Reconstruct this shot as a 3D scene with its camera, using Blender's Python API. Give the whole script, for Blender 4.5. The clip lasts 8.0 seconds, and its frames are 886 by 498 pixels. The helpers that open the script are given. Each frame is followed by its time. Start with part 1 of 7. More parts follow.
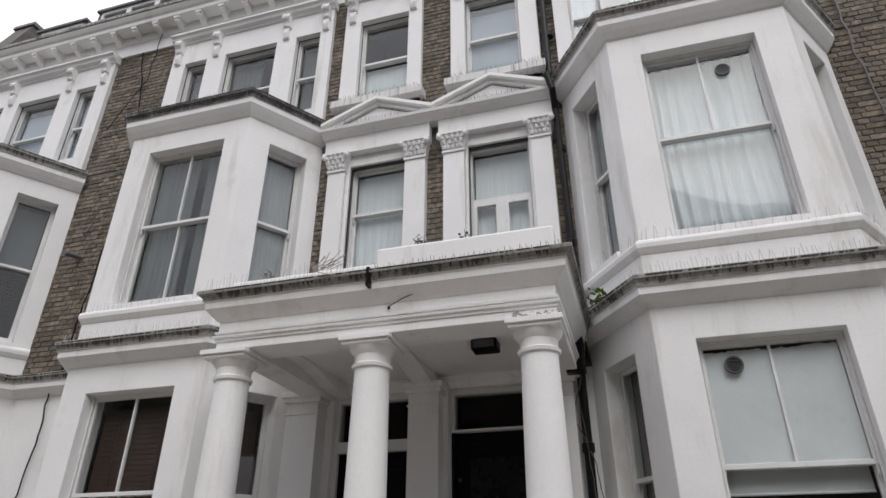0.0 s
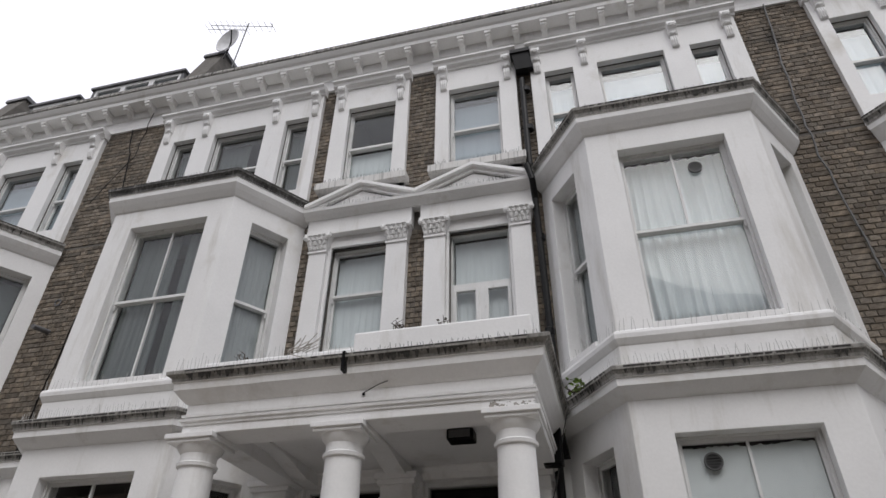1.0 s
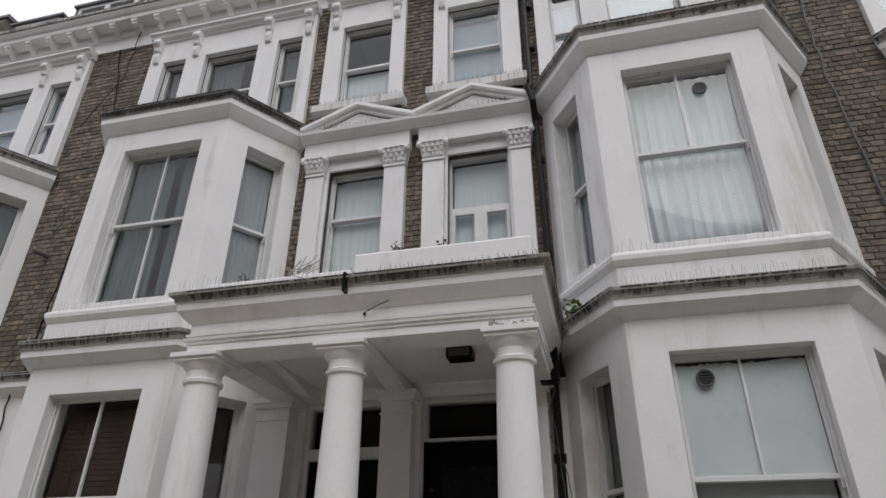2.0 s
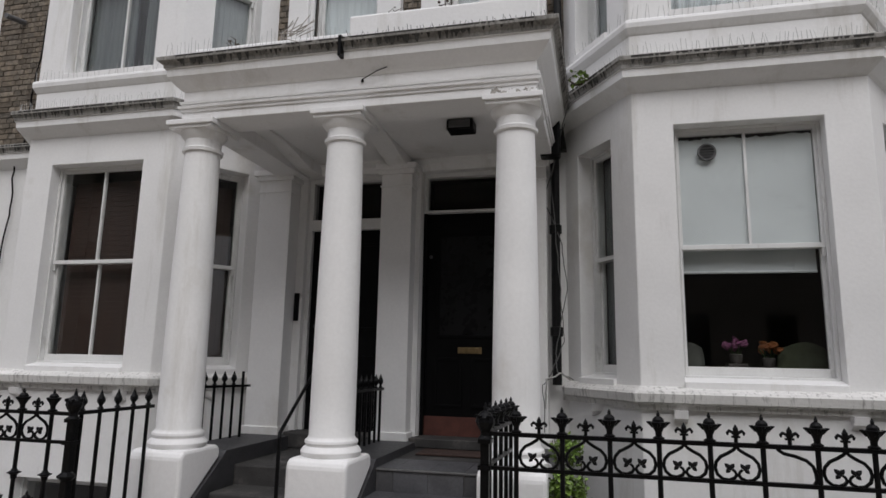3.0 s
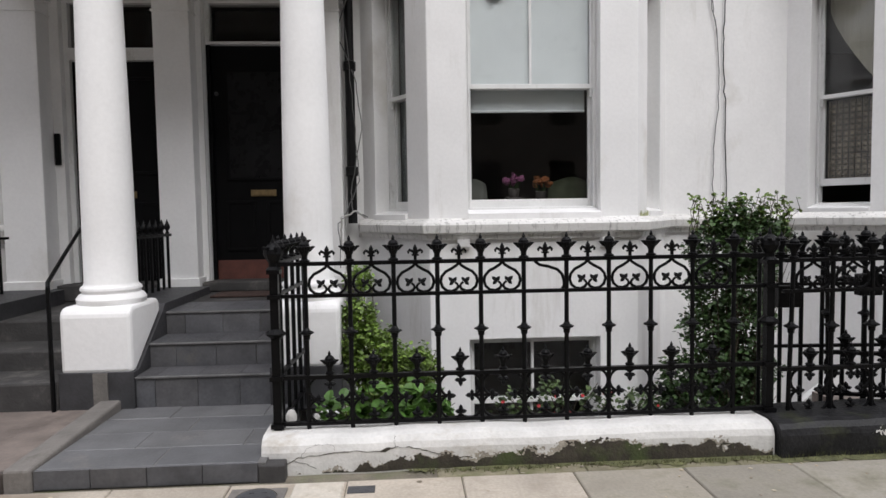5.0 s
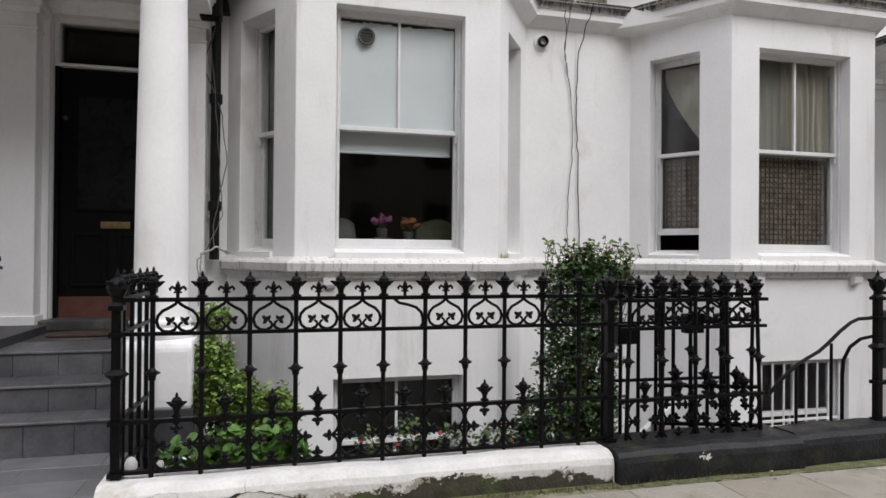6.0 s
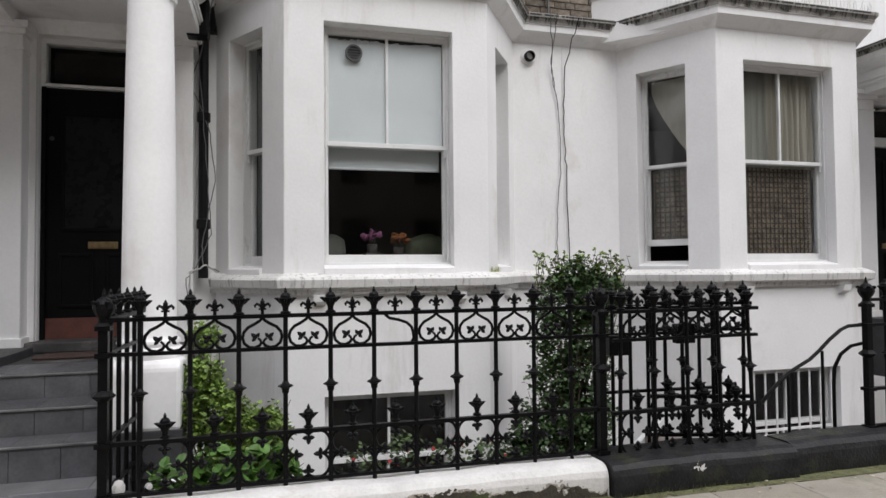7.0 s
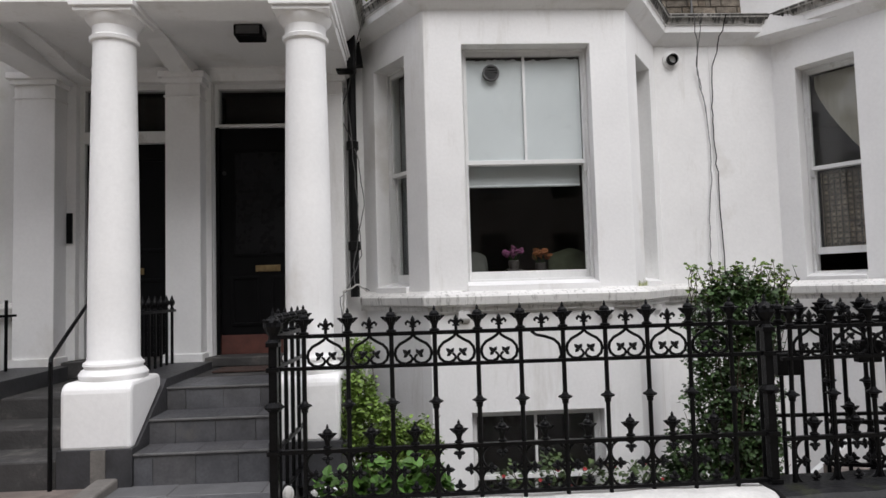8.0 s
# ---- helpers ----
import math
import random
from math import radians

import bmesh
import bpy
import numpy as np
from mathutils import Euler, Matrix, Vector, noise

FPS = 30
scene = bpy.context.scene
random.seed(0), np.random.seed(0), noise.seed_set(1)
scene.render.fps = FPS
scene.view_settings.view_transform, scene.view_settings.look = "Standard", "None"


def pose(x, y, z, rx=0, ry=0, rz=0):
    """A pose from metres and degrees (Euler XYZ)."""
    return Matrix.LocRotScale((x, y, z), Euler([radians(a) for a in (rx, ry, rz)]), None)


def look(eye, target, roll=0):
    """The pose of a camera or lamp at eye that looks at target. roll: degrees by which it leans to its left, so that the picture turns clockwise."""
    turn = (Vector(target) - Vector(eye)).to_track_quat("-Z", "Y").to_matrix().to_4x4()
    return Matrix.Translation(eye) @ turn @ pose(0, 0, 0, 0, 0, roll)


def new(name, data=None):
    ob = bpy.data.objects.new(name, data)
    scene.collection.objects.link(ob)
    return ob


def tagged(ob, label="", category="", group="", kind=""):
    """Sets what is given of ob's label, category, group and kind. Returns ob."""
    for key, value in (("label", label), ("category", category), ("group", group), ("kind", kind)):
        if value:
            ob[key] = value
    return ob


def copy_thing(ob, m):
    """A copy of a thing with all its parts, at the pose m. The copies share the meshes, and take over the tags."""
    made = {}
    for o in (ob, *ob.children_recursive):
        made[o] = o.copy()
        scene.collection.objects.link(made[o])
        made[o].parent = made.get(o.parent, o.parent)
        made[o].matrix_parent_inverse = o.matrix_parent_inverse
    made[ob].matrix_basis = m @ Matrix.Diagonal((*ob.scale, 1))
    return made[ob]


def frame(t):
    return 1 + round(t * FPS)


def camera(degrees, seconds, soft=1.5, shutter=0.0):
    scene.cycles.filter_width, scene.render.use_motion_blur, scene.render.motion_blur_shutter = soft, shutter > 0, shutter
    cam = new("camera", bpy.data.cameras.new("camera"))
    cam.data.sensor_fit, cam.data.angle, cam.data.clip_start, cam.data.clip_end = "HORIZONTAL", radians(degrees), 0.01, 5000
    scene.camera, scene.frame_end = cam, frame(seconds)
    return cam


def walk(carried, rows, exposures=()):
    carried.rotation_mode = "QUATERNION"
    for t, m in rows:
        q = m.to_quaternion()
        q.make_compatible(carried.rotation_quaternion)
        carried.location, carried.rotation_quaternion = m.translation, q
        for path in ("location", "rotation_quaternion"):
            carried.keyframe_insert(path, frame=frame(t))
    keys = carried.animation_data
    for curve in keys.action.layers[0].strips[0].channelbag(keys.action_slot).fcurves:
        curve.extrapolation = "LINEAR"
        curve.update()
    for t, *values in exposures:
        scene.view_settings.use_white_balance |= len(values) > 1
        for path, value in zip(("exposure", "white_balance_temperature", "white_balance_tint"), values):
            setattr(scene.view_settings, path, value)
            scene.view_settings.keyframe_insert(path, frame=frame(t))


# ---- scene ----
cam = camera(69.9, 8.0)
PATH = [
    (0, (0.026, 0.053, 1.653), (-0.477, 1.748, 2.589), 0.1),
    (0.5, (0.027, 0.044, 1.68), (-0.41, 1.688, 2.732), 0.5),
    (1, (0.043, 0.031, 1.683), (-0.367, 1.613, 2.837), 0.7),
    (1.2, (0.027, 0.033, 1.679), (-0.365, 1.614, 2.839), 0.4),
    (2.3, (-0.002, 0.103, 1.601), (-0.451, 1.888, 2.384), 0.6),
    (2.5, (-0.007, 0.138, 1.567), (-0.466, 1.978, 2.203), 0.9),
    (3, (-0.014, 0.178, 1.513), (-0.487, 2.09, 1.858), 1.1),
    (3.5, (-0.025, 0.197, 1.451), (-0.474, 2.14, 1.598), 0.1),
    (4, (-0.031, 0.215, 1.374), (-0.333, 2.191, 1.319), -0.6),
    (4.5, (0.009, 0.218, 1.364), (-0.03, 2.215, 1.246), 0.2),
    (5, (0.102, 0.187, 1.398), (0.217, 2.18, 1.281), -0.9),
    (5.2, (0.14, 0.171, 1.376), (0.366, 2.157, 1.313), -1.0),
    (6.3, (0.183, 0.113, 1.382), (0.721, 2.039, 1.404), 0.2),
    (6.5, (0.187, 0.139, 1.36), (0.735, 2.063, 1.393), -0.4),
    (7, (0.195, 0.123, 1.375), (0.719, 2.052, 1.435), -0.5),
    (7.5, (0.174, 0.124, 1.376), (0.505, 2.094, 1.458), -0.7),
    (8, (0.158, 0.113, 1.382), (0.255, 2.107, 1.499), -1.6),
]
EXPOSURES = [(0.0, 0.30), (1.2, 0.04), (2.5, 0.0), (3.5, 0.29), (4.2, 0.53), (5.0, 0.64), (8.0, 0.65)]

walk(cam, [(t, look(eye, target, roll)) for t, eye, target, roll in PATH], EXPOSURES)

# ---- daylight: a bright overcast sky ----
world = bpy.data.worlds.new("overcast_sky")
scene.world = world
world.use_nodes = True
wn, wl = world.node_tree.nodes, world.node_tree.links
sky = wn.new("ShaderNodeTexSky")
sky.sky_type, sky.sun_disc = "NISHITA", False
sky.sun_elevation, sky.sun_rotation = radians(50), radians(157)
sky.air_density, sky.dust_density = 1.0, 4.0
hue = wn.new("ShaderNodeHueSaturation")
hue.inputs["Saturation"].default_value = 0.12
hue.inputs["Value"].default_value = 0.12
cloud = wn.new("ShaderNodeMix")
cloud.data_type = "RGBA"
cloud.inputs[0].default_value = 0.75
cloud.inputs[7].default_value = (1.13, 1.13, 1.235, 1)
wl.new(sky.outputs[0], hue.inputs["Color"])
wl.new(hue.outputs[0], cloud.inputs[6])
tc, sep, rise, shade = wn.new("ShaderNodeTexCoord"), wn.new("ShaderNodeSeparateXYZ"), wn.new("ShaderNodeMapRange"), wn.new("ShaderNodeMix")
for k, v in enumerate((0.0, 1.0, 0.36, 1.42)):
    rise.inputs[k + 1].default_value = v
shade.data_type, shade.blend_type = "RGBA", "MULTIPLY"
shade.inputs[0].default_value = 1.0
wl.new(tc.outputs["Generated"], sep.inputs[0])
wl.new(sep.outputs[2], rise.inputs[0])
wl.new(cloud.outputs[2], shade.inputs[6])
wl.new(rise.outputs[0], shade.inputs[7])
wl.new(shade.outputs[2], wn["Background"].inputs[0])
wn["Background"].inputs[1].default_value = 1.05
sun = new("sun", bpy.data.lights.new("sun", "SUN"))
sun.data.energy, sun.data.angle, sun.data.color = 0.8, radians(40), (1.0, 0.975, 0.945)
sun.matrix_basis = look((5, -8, 14), (0, 4, 0))


# ---- materials ----
def tint(c, k):
    return tuple(min(1.0, v * k) for v in c[:3]) + (1,)


def surface(name, base, rough=0.7, metal=0.0, vary=0.15, scale=6.0, fine=60.0, bump=0.15, stretch=(1, 1, 1), stain=None,
            stain_amount=0.0, stain_scale=(3, 3, 0.6), patch=None, each=0.0, island=0.0, spec=0.5, coat=0.0):
    """Base colour with broad and fine variation, fine relief, and stains of a second colour."""
    m = bpy.data.materials.new(name)
    m.use_nodes = True
    n, l = m.node_tree.nodes, m.node_tree.links
    b = n["Principled BSDF"]
    b.inputs["Metallic"].default_value = metal
    b.inputs["Specular IOR Level"].default_value = spec
    b.inputs["Coat Weight"].default_value = coat
    co = n.new("ShaderNodeTexCoord")
    mp = n.new("ShaderNodeMapping")
    mp.inputs["Scale"].default_value = stretch
    l.new(co.outputs["Object"], mp.inputs[0])
    big, small = n.new("ShaderNodeTexNoise"), n.new("ShaderNodeTexNoise")
    big.inputs["Scale"].default_value, big.inputs["Detail"].default_value = scale, 5
    small.inputs["Scale"].default_value, small.inputs["Detail"].default_value = fine, 4
    l.new(mp.outputs[0], big.inputs["Vector"])
    l.new(mp.outputs[0], small.inputs["Vector"])
    ramp = n.new("ShaderNodeValToRGB")
    ramp.color_ramp.elements[0].position, ramp.color_ramp.elements[1].position = 0.3, 0.7
    ramp.color_ramp.elements[0].color, ramp.color_ramp.elements[1].color = tint(base, 1 - vary), tint(base, 1 + vary)
    l.new(big.outputs[0], ramp.inputs[0])
    colour = ramp.outputs[0]

    def mixed(first, second, factor, kind="MIX"):
        x = n.new("ShaderNodeMix")
        x.data_type, x.blend_type = "RGBA", kind
        for socket, value in ((x.inputs[0], factor), (x.inputs[6], first), (x.inputs[7], second)):
            if isinstance(value, (float, int, tuple)):
                socket.default_value = value
            else:
                l.new(value, socket)
        return x.outputs[2]

    def ranged(value, low, high, to_low, to_high):
        r = n.new("ShaderNodeMapRange")
        l.new(value, r.inputs[0])
        for k, v in enumerate((low, high, to_low, to_high)):
            r.inputs[k + 1].default_value = v
        return r.outputs[0]

    grain = ranged(small.outputs[0], 0.3, 0.7, 1 - vary * 0.6, 1 + vary * 0.6)
    colour = mixed(colour, grain, 1.0, "MULTIPLY")
    if each or island:
        src = n.new("ShaderNodeObjectInfo").outputs["Random"] if each else n.new("ShaderNodeNewGeometry").outputs["Random Per Island"]
        k = each or island
        colour = mixed(colour, ranged(src, 0, 1, 1 - k, 1 + k), 1.0, "MULTIPLY")
        warm = n.new("ShaderNodeMath")
        warm.operation = "FRACT"
        times = n.new("ShaderNodeMath")
        times.operation = "MULTIPLY"
        times.inputs[1].default_value = 17.3
        l.new(src, times.inputs[0])
        l.new(times.outputs[0], warm.inputs[0])
        colour = mixed(colour, (1.06, 0.97, 0.86, 1), ranged(warm.outputs[0], 0, 1, 0, min(1.0, k * 2)), "MULTIPLY")
    if stain:
        mp2 = n.new("ShaderNodeMapping")
        mp2.inputs["Scale"].default_value = stain_scale
        l.new(co.outputs["Object"], mp2.inputs[0])
        s1 = n.new("ShaderNodeTexNoise")
        s1.inputs["Scale"].default_value, s1.inputs["Detail"].default_value, s1.inputs["Roughness"].default_value = 1.0, 8, 0.68
        l.new(mp2.outputs[0], s1.inputs["Vector"])
        colour = mixed(colour, tint(stain, 1), ranged(s1.outputs[0], 0.62 - 0.3 * stain_amount, 0.80 - 0.2 * stain_amount, 0, 1), "MIX")
    if patch:
        p_colour, p_amount, p_scale = patch
        mp3 = n.new("ShaderNodeMapping")
        mp3.inputs["Scale"].default_value, mp3.inputs["Location"].default_value = p_scale, (7.3, 2.1, 5.2)
        l.new(co.outputs["Object"], mp3.inputs[0])
        s2 = n.new("ShaderNodeTexNoise")
        s2.inputs["Scale"].default_value, s2.inputs["Detail"].default_value, s2.inputs["Roughness"].default_value = 1.0, 7, 0.62
        l.new(mp3.outputs[0], s2.inputs["Vector"])
        colour = mixed(colour, tint(p_colour, 1), ranged(s2.outputs[0], 0.66 - 0.3 * p_amount, 0.78 - 0.22 * p_amount, 0, 0.9), "MIX")
    l.new(colour, b.inputs["Base Color"])
    l.new(ranged(small.outputs[0], 0.3, 0.7, max(0.02, rough - 0.1), min(1.0, rough + 0.1)), b.inputs["Roughness"])
    if bump:
        bp = n.new("ShaderNodeBump")
        bp.inputs["Strength"].default_value, bp.inputs["Distance"].default_value = bump, 0.01
        add = n.new("ShaderNodeMath")
        l.new(big.outputs[0], add.inputs[0])
        l.new(small.outputs[0], add.inputs[1])
        l.new(add.outputs[0], bp.inputs["Height"])
        l.new(bp.outputs[0], b.inputs["Normal"])
    return m


def glass_like(name, colour=(1, 1, 1), f0=0.045, rough=0.0):
    """Clear sheet glass: it lets light straight through and mirrors more at a slant."""
    m = bpy.data.materials.new(name)
    m.use_nodes = True
    n, l = m.node_tree.nodes, m.node_tree.links
    clear, gloss, mix, face = n.new("ShaderNodeBsdfTransparent"), n.new("ShaderNodeBsdfGlossy"), n.new("ShaderNodeMixShader"), n.new("ShaderNodeLayerWeight")
    clear.inputs[0].default_value = (*colour, 1)
    gloss.inputs["Roughness"].default_value = rough
    face.inputs[0].default_value = 0.5
    steep, up = n.new("ShaderNodeMath"), n.new("ShaderNodeMath")
    steep.operation, up.operation, up.use_clamp = "POWER", "MULTIPLY_ADD", True
    steep.inputs[1].default_value = 5.0
    up.inputs[1].default_value, up.inputs[2].default_value = 1 - f0, f0
    wave, bp = n.new("ShaderNodeTexNoise"), n.new("ShaderNodeBump")
    wave.inputs["Scale"].default_value = 2.5
    bp.inputs["Strength"].default_value, bp.inputs["Distance"].default_value = 0.05, 0.02
    l.new(wave.outputs[0], bp.inputs["Height"])
    l.new(bp.outputs[0], gloss.inputs["Normal"])
    l.new(face.outputs["Facing"], steep.inputs[0])
    l.new(steep.outputs[0], up.inputs[0])
    l.new(up.outputs[0], mix.inputs[0])
    l.new(clear.outputs[0], mix.inputs[1])
    l.new(gloss.outputs[0], mix.inputs[2])
    l.new(mix.outputs[0], n["Material Output"].inputs[0])
    return m


def sheer(name, colour, through_share=0.35, see=0.0, fold=0.0):
    """Cloth that lets some light through."""
    m = bpy.data.materials.new(name)
    m.use_nodes = True
    n, l = m.node_tree.nodes, m.node_tree.links
    d, t, mix = n.new("ShaderNodeBsdfDiffuse"), n.new("ShaderNodeBsdfTranslucent"), n.new("ShaderNodeMixShader")
    tex = n.new("ShaderNodeTexNoise")
    tex.inputs["Scale"].default_value = 4
    ramp = n.new("ShaderNodeValToRGB")
    ramp.color_ramp.elements[0].color, ramp.color_ramp.elements[1].color = tint(colour, 0.85), tint(colour, 1.1)
    l.new(tex.outputs[0], ramp.inputs[0])
    l.new(ramp.outputs[0], d.inputs[0])
    l.new(ramp.outputs[0], t.inputs[0])
    mix.inputs[0].default_value = through_share
    l.new(d.outputs[0], mix.inputs[1])
    l.new(t.outputs[0], mix.inputs[2])
    last = mix
    if see:
        c, m2 = n.new("ShaderNodeBsdfTransparent"), n.new("ShaderNodeMixShader")
        m2.inputs[0].default_value = see
        l.new(mix.outputs[0], m2.inputs[1])
        l.new(c.outputs[0], m2.inputs[2])
        last = m2
    l.new(last.outputs[0], n["Material Output"].inputs[0])
    return m


STUCCO = surface("white_painted_stucco", (0.80, 0.795, 0.788), 0.62, vary=0.04, scale=1.6, fine=35, bump=0.12, stain=(0.56, 0.54, 0.5), stain_amount=0.18, stain_scale=(2.2, 2.2, 0.35), patch=((0.60, 0.575, 0.53), 0.22, (0.9, 0.9, 0.8)))
GRIMY = surface("grimy_painted_cornice", (0.66, 0.65, 0.63), 0.75, vary=0.08, scale=3, fine=40, bump=0.25, stain=(0.10, 0.095, 0.085), stain_amount=0.3, stain_scale=(32, 32, 1.2))
STREAKED = surface("streaked_cornice_lip", (0.50, 0.485, 0.455), 0.85, vary=0.15, scale=5, fine=50, bump=0.3, stain=(0.022, 0.021, 0.019), stain_amount=0.72, stain_scale=(48, 48, 0.7), patch=((0.03, 0.029, 0.026), 0.5, (2.6, 2.6, 10)))
DULLLIP = surface("grey_weathered_lip", (0.30, 0.29, 0.27), 0.85, vary=0.2, scale=5, fine=50, bump=0.3, stain=(0.10, 0.097, 0.09), stain_amount=0.5, stain_scale=(26, 26, 1.5), patch=((0.20, 0.195, 0.18), 0.35, (2.2, 2.2, 10)))
SOOT = surface("black_soot", (0.055, 0.053, 0.049), 0.95, vary=0.4, scale=30, fine=90, bump=0.3)
SOOTY = surface("soot_black_lead_edge", (0.10, 0.098, 0.095), 0.85, vary=0.3, scale=5, fine=50, bump=0.3, stain=(0.4, 0.39, 0.37), stain_amount=0.35, stain_scale=(30, 30, 2.0), patch=((0.025, 0.024, 0.022), 0.6, (2.5, 2.5, 8)))
LEAD = surface("weathered_lead", (0.13, 0.13, 0.135), 0.7, vary=0.2, scale=4, bump=0.2)
BRICK = surface("stock_brick", (0.165, 0.143, 0.117), 0.9, vary=0.4, scale=14, fine=90, bump=0.9, each=0.36, patch=((0.06, 0.054, 0.047), 0.3, (1.3, 1.3, 1.0)))
BRICKS = surface("stock_brick_run", (0.165, 0.143, 0.117), 0.9, vary=0.4, scale=14, fine=90, bump=0.9, island=0.36, patch=((0.06, 0.054, 0.047), 0.3, (1.3, 1.3, 1.0)))
MORTAR = surface("sooty_mortar", (0.13, 0.12, 0.106), 0.95, vary=0.2, scale=8, fine=80, bump=0.4)
IRON = surface("black_painted_iron", (0.003, 0.003, 0.0034), 0.36, vary=0.3, scale=30, fine=120, bump=0.2, spec=0.13)
SASH = surface("white_gloss_joinery", (0.72, 0.72, 0.71), 0.38, vary=0.05, scale=5, fine=60, bump=0.06, stain=(0.4, 0.39, 0.36), stain_amount=0.15, stain_scale=(8, 8, 3))
GLASS = glass_like("window_glass", (0.95, 0.96, 0.955), 0.04)
# mirrors weakly and is tinted, to keep the fanlights dark
DARKGLASS = glass_like("dim_fanlight_glass", (0.8, 0.8, 0.8), 0.012)
BRIGHTGLASS = glass_like("sky_reflecting_glass", (0.9, 0.92, 0.93), 0.085)
SKYGLASS = glass_like("coated_window_glass", (0.9, 0.92, 0.93), 0.08)
VENT = surface("grey_plastic_vent", (0.07, 0.07, 0.07), 0.5, vary=0.1)
FILM = surface("frosted_privacy_film", (0.70, 0.73, 0.745), 0.35, vary=0.05, scale=2, fine=20, bump=0.02)
NET = sheer("white_net_curtain", (0.80, 0.85, 0.87), 0.25)
# pale blue of the mirrored sky, put into an added sheet behind the glass
SKYSHEET = sheer("sky_reflection_sheet", (0.52, 0.59, 0.63), 0.2)
# side-window cloth: grey reflections on the panes are put into its colour
MIDNET = sheer("reflection_grey_side_curtain", (0.44, 0.47, 0.48), 0.25)
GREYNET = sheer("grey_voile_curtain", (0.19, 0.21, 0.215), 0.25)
DRAPE = sheer("cream_drape", (0.50, 0.47, 0.40), 0.2)
LACE = surface("brown_crochet_lace", (0.016, 0.013, 0.011), 0.9, vary=0.3, scale=20, fine=90, bump=0.4)
# room dimness is put into this dark colour of walls, floors and bench
ROOM = surface("dim_painted_room", (0.10, 0.09, 0.085), 0.9, vary=0.1, scale=2, bump=0.05)
BROWNBLIND = surface("dark_wooden_slats", (0.04, 0.021, 0.015), 0.5, vary=0.3, scale=6, stretch=(1, 1, 10), bump=0.1)
DOOR = surface("black_door_paint", (0.004, 0.004, 0.0045), 0.5, vary=0.15, scale=3, fine=12, bump=0.0, spec=0.1)
BRASS = surface("worn_brass", (0.26, 0.19, 0.10), 0.5, 1.0, vary=0.2, scale=20, bump=0.1)
SLATE = surface("dark_slate_tile", (0.078, 0.079, 0.086), 0.5, vary=0.25, scale=7, fine=50, bump=0.15, each=0.18, stain=(0.11, 0.105, 0.1), stain_amount=0.1, stain_scale=(4, 4, 4))
OLDSTEP = surface("worn_painted_stone_step", (0.045, 0.043, 0.042), 0.8, vary=0.3, scale=5, fine=45, bump=0.4, stain=(0.13, 0.12, 0.11), stain_amount=0.25, stain_scale=(5, 5, 5))
FLOORSLATE = surface("grey_slate_floor_tile", (0.115, 0.117, 0.122), 0.55, vary=0.2, scale=5, fine=50, bump=0.15, each=0.1, stain=(0.17, 0.16, 0.15), stain_amount=0.15, stain_scale=(4, 4, 4))
GROUT = surface("grey_grout", (0.135, 0.132, 0.128), 0.9, vary=0.3)
TRIM = surface("grey_tile_trim", (0.115, 0.114, 0.113), 0.5, vary=0.25, scale=9, fine=60, bump=0.1)
DOORGLASS = surface("obscured_door_glass", (0.008, 0.008, 0.009), 0.3, vary=0.4, scale=2.5, fine=12, bump=0.03, spec=0.2)
BROWNPAVE = surface("brown_stone_paving", (0.165, 0.137, 0.120), 0.65, vary=0.3, scale=4, fine=40, bump=0.3, stain=(0.07, 0.055, 0.048), stain_amount=0.35, stain_scale=(3, 3, 3))
REDTILE = surface("red_quarry_tile", (0.10, 0.034, 0.025), 0.6, vary=0.25, scale=8, fine=60, bump=0.2)
YORK = surface("york_stone_flag", (0.39, 0.347, 0.29), 0.85, vary=0.2, scale=2.2, fine=60, bump=0.3, each=0.1, patch=((0.22, 0.178, 0.135), 0.32, (1.3, 2.2, 2)), stain=(0.27, 0.235, 0.185), stain_amount=0.4, stain_scale=(3, 3, 3))
DAMPYORK = surface("damp_dirty_york_flag", (0.27, 0.25, 0.21), 0.8, vary=0.2, scale=3, fine=60, bump=0.35, each=0.15, stain=(0.15, 0.142, 0.10), stain_amount=0.4, stain_scale=(3, 3, 3))
MOSSYORK = surface("mossy_york_stone", (0.20, 0.18, 0.125), 0.9, vary=0.25, scale=6, fine=60, bump=0.4, each=0.1, stain=(0.11, 0.115, 0.045), stain_amount=0.65, stain_scale=(5, 5, 5))
JOINT = surface("dirty_joint_sand", (0.17, 0.15, 0.115), 0.95, vary=0.3, scale=12, fine=90, bump=0.5, stain=(0.07, 0.09, 0.03), stain_amount=0.5, stain_scale=(3, 3, 3))
PLINTHWHITE = surface("peeling_white_masonry_paint", (0.62, 0.61, 0.585), 0.8, vary=0.1, scale=5, fine=50, bump=0.35, stain=(0.42, 0.38, 0.32), stain_amount=0.2, stain_scale=(4, 4, 7))
PALESLAB = surface("pale_concrete_slab", (0.50, 0.46, 0.395), 0.85, vary=0.12, scale=4, fine=50, bump=0.25, stain=(0.34, 0.30, 0.24), stain_amount=0.3, stain_scale=(4, 4, 4))
SKIRT = surface("dark_slate_skirting", (0.040, 0.040, 0.043), 0.55, vary=0.3, scale=7, fine=50, bump=0.2)
BARE = surface("damp_bare_masonry", (0.045, 0.038, 0.028), 0.95, vary=0.4, scale=9, fine=60, bump=0.6, stain=(0.06, 0.08, 0.025), stain_amount=0.45, stain_scale=(4, 4, 4))
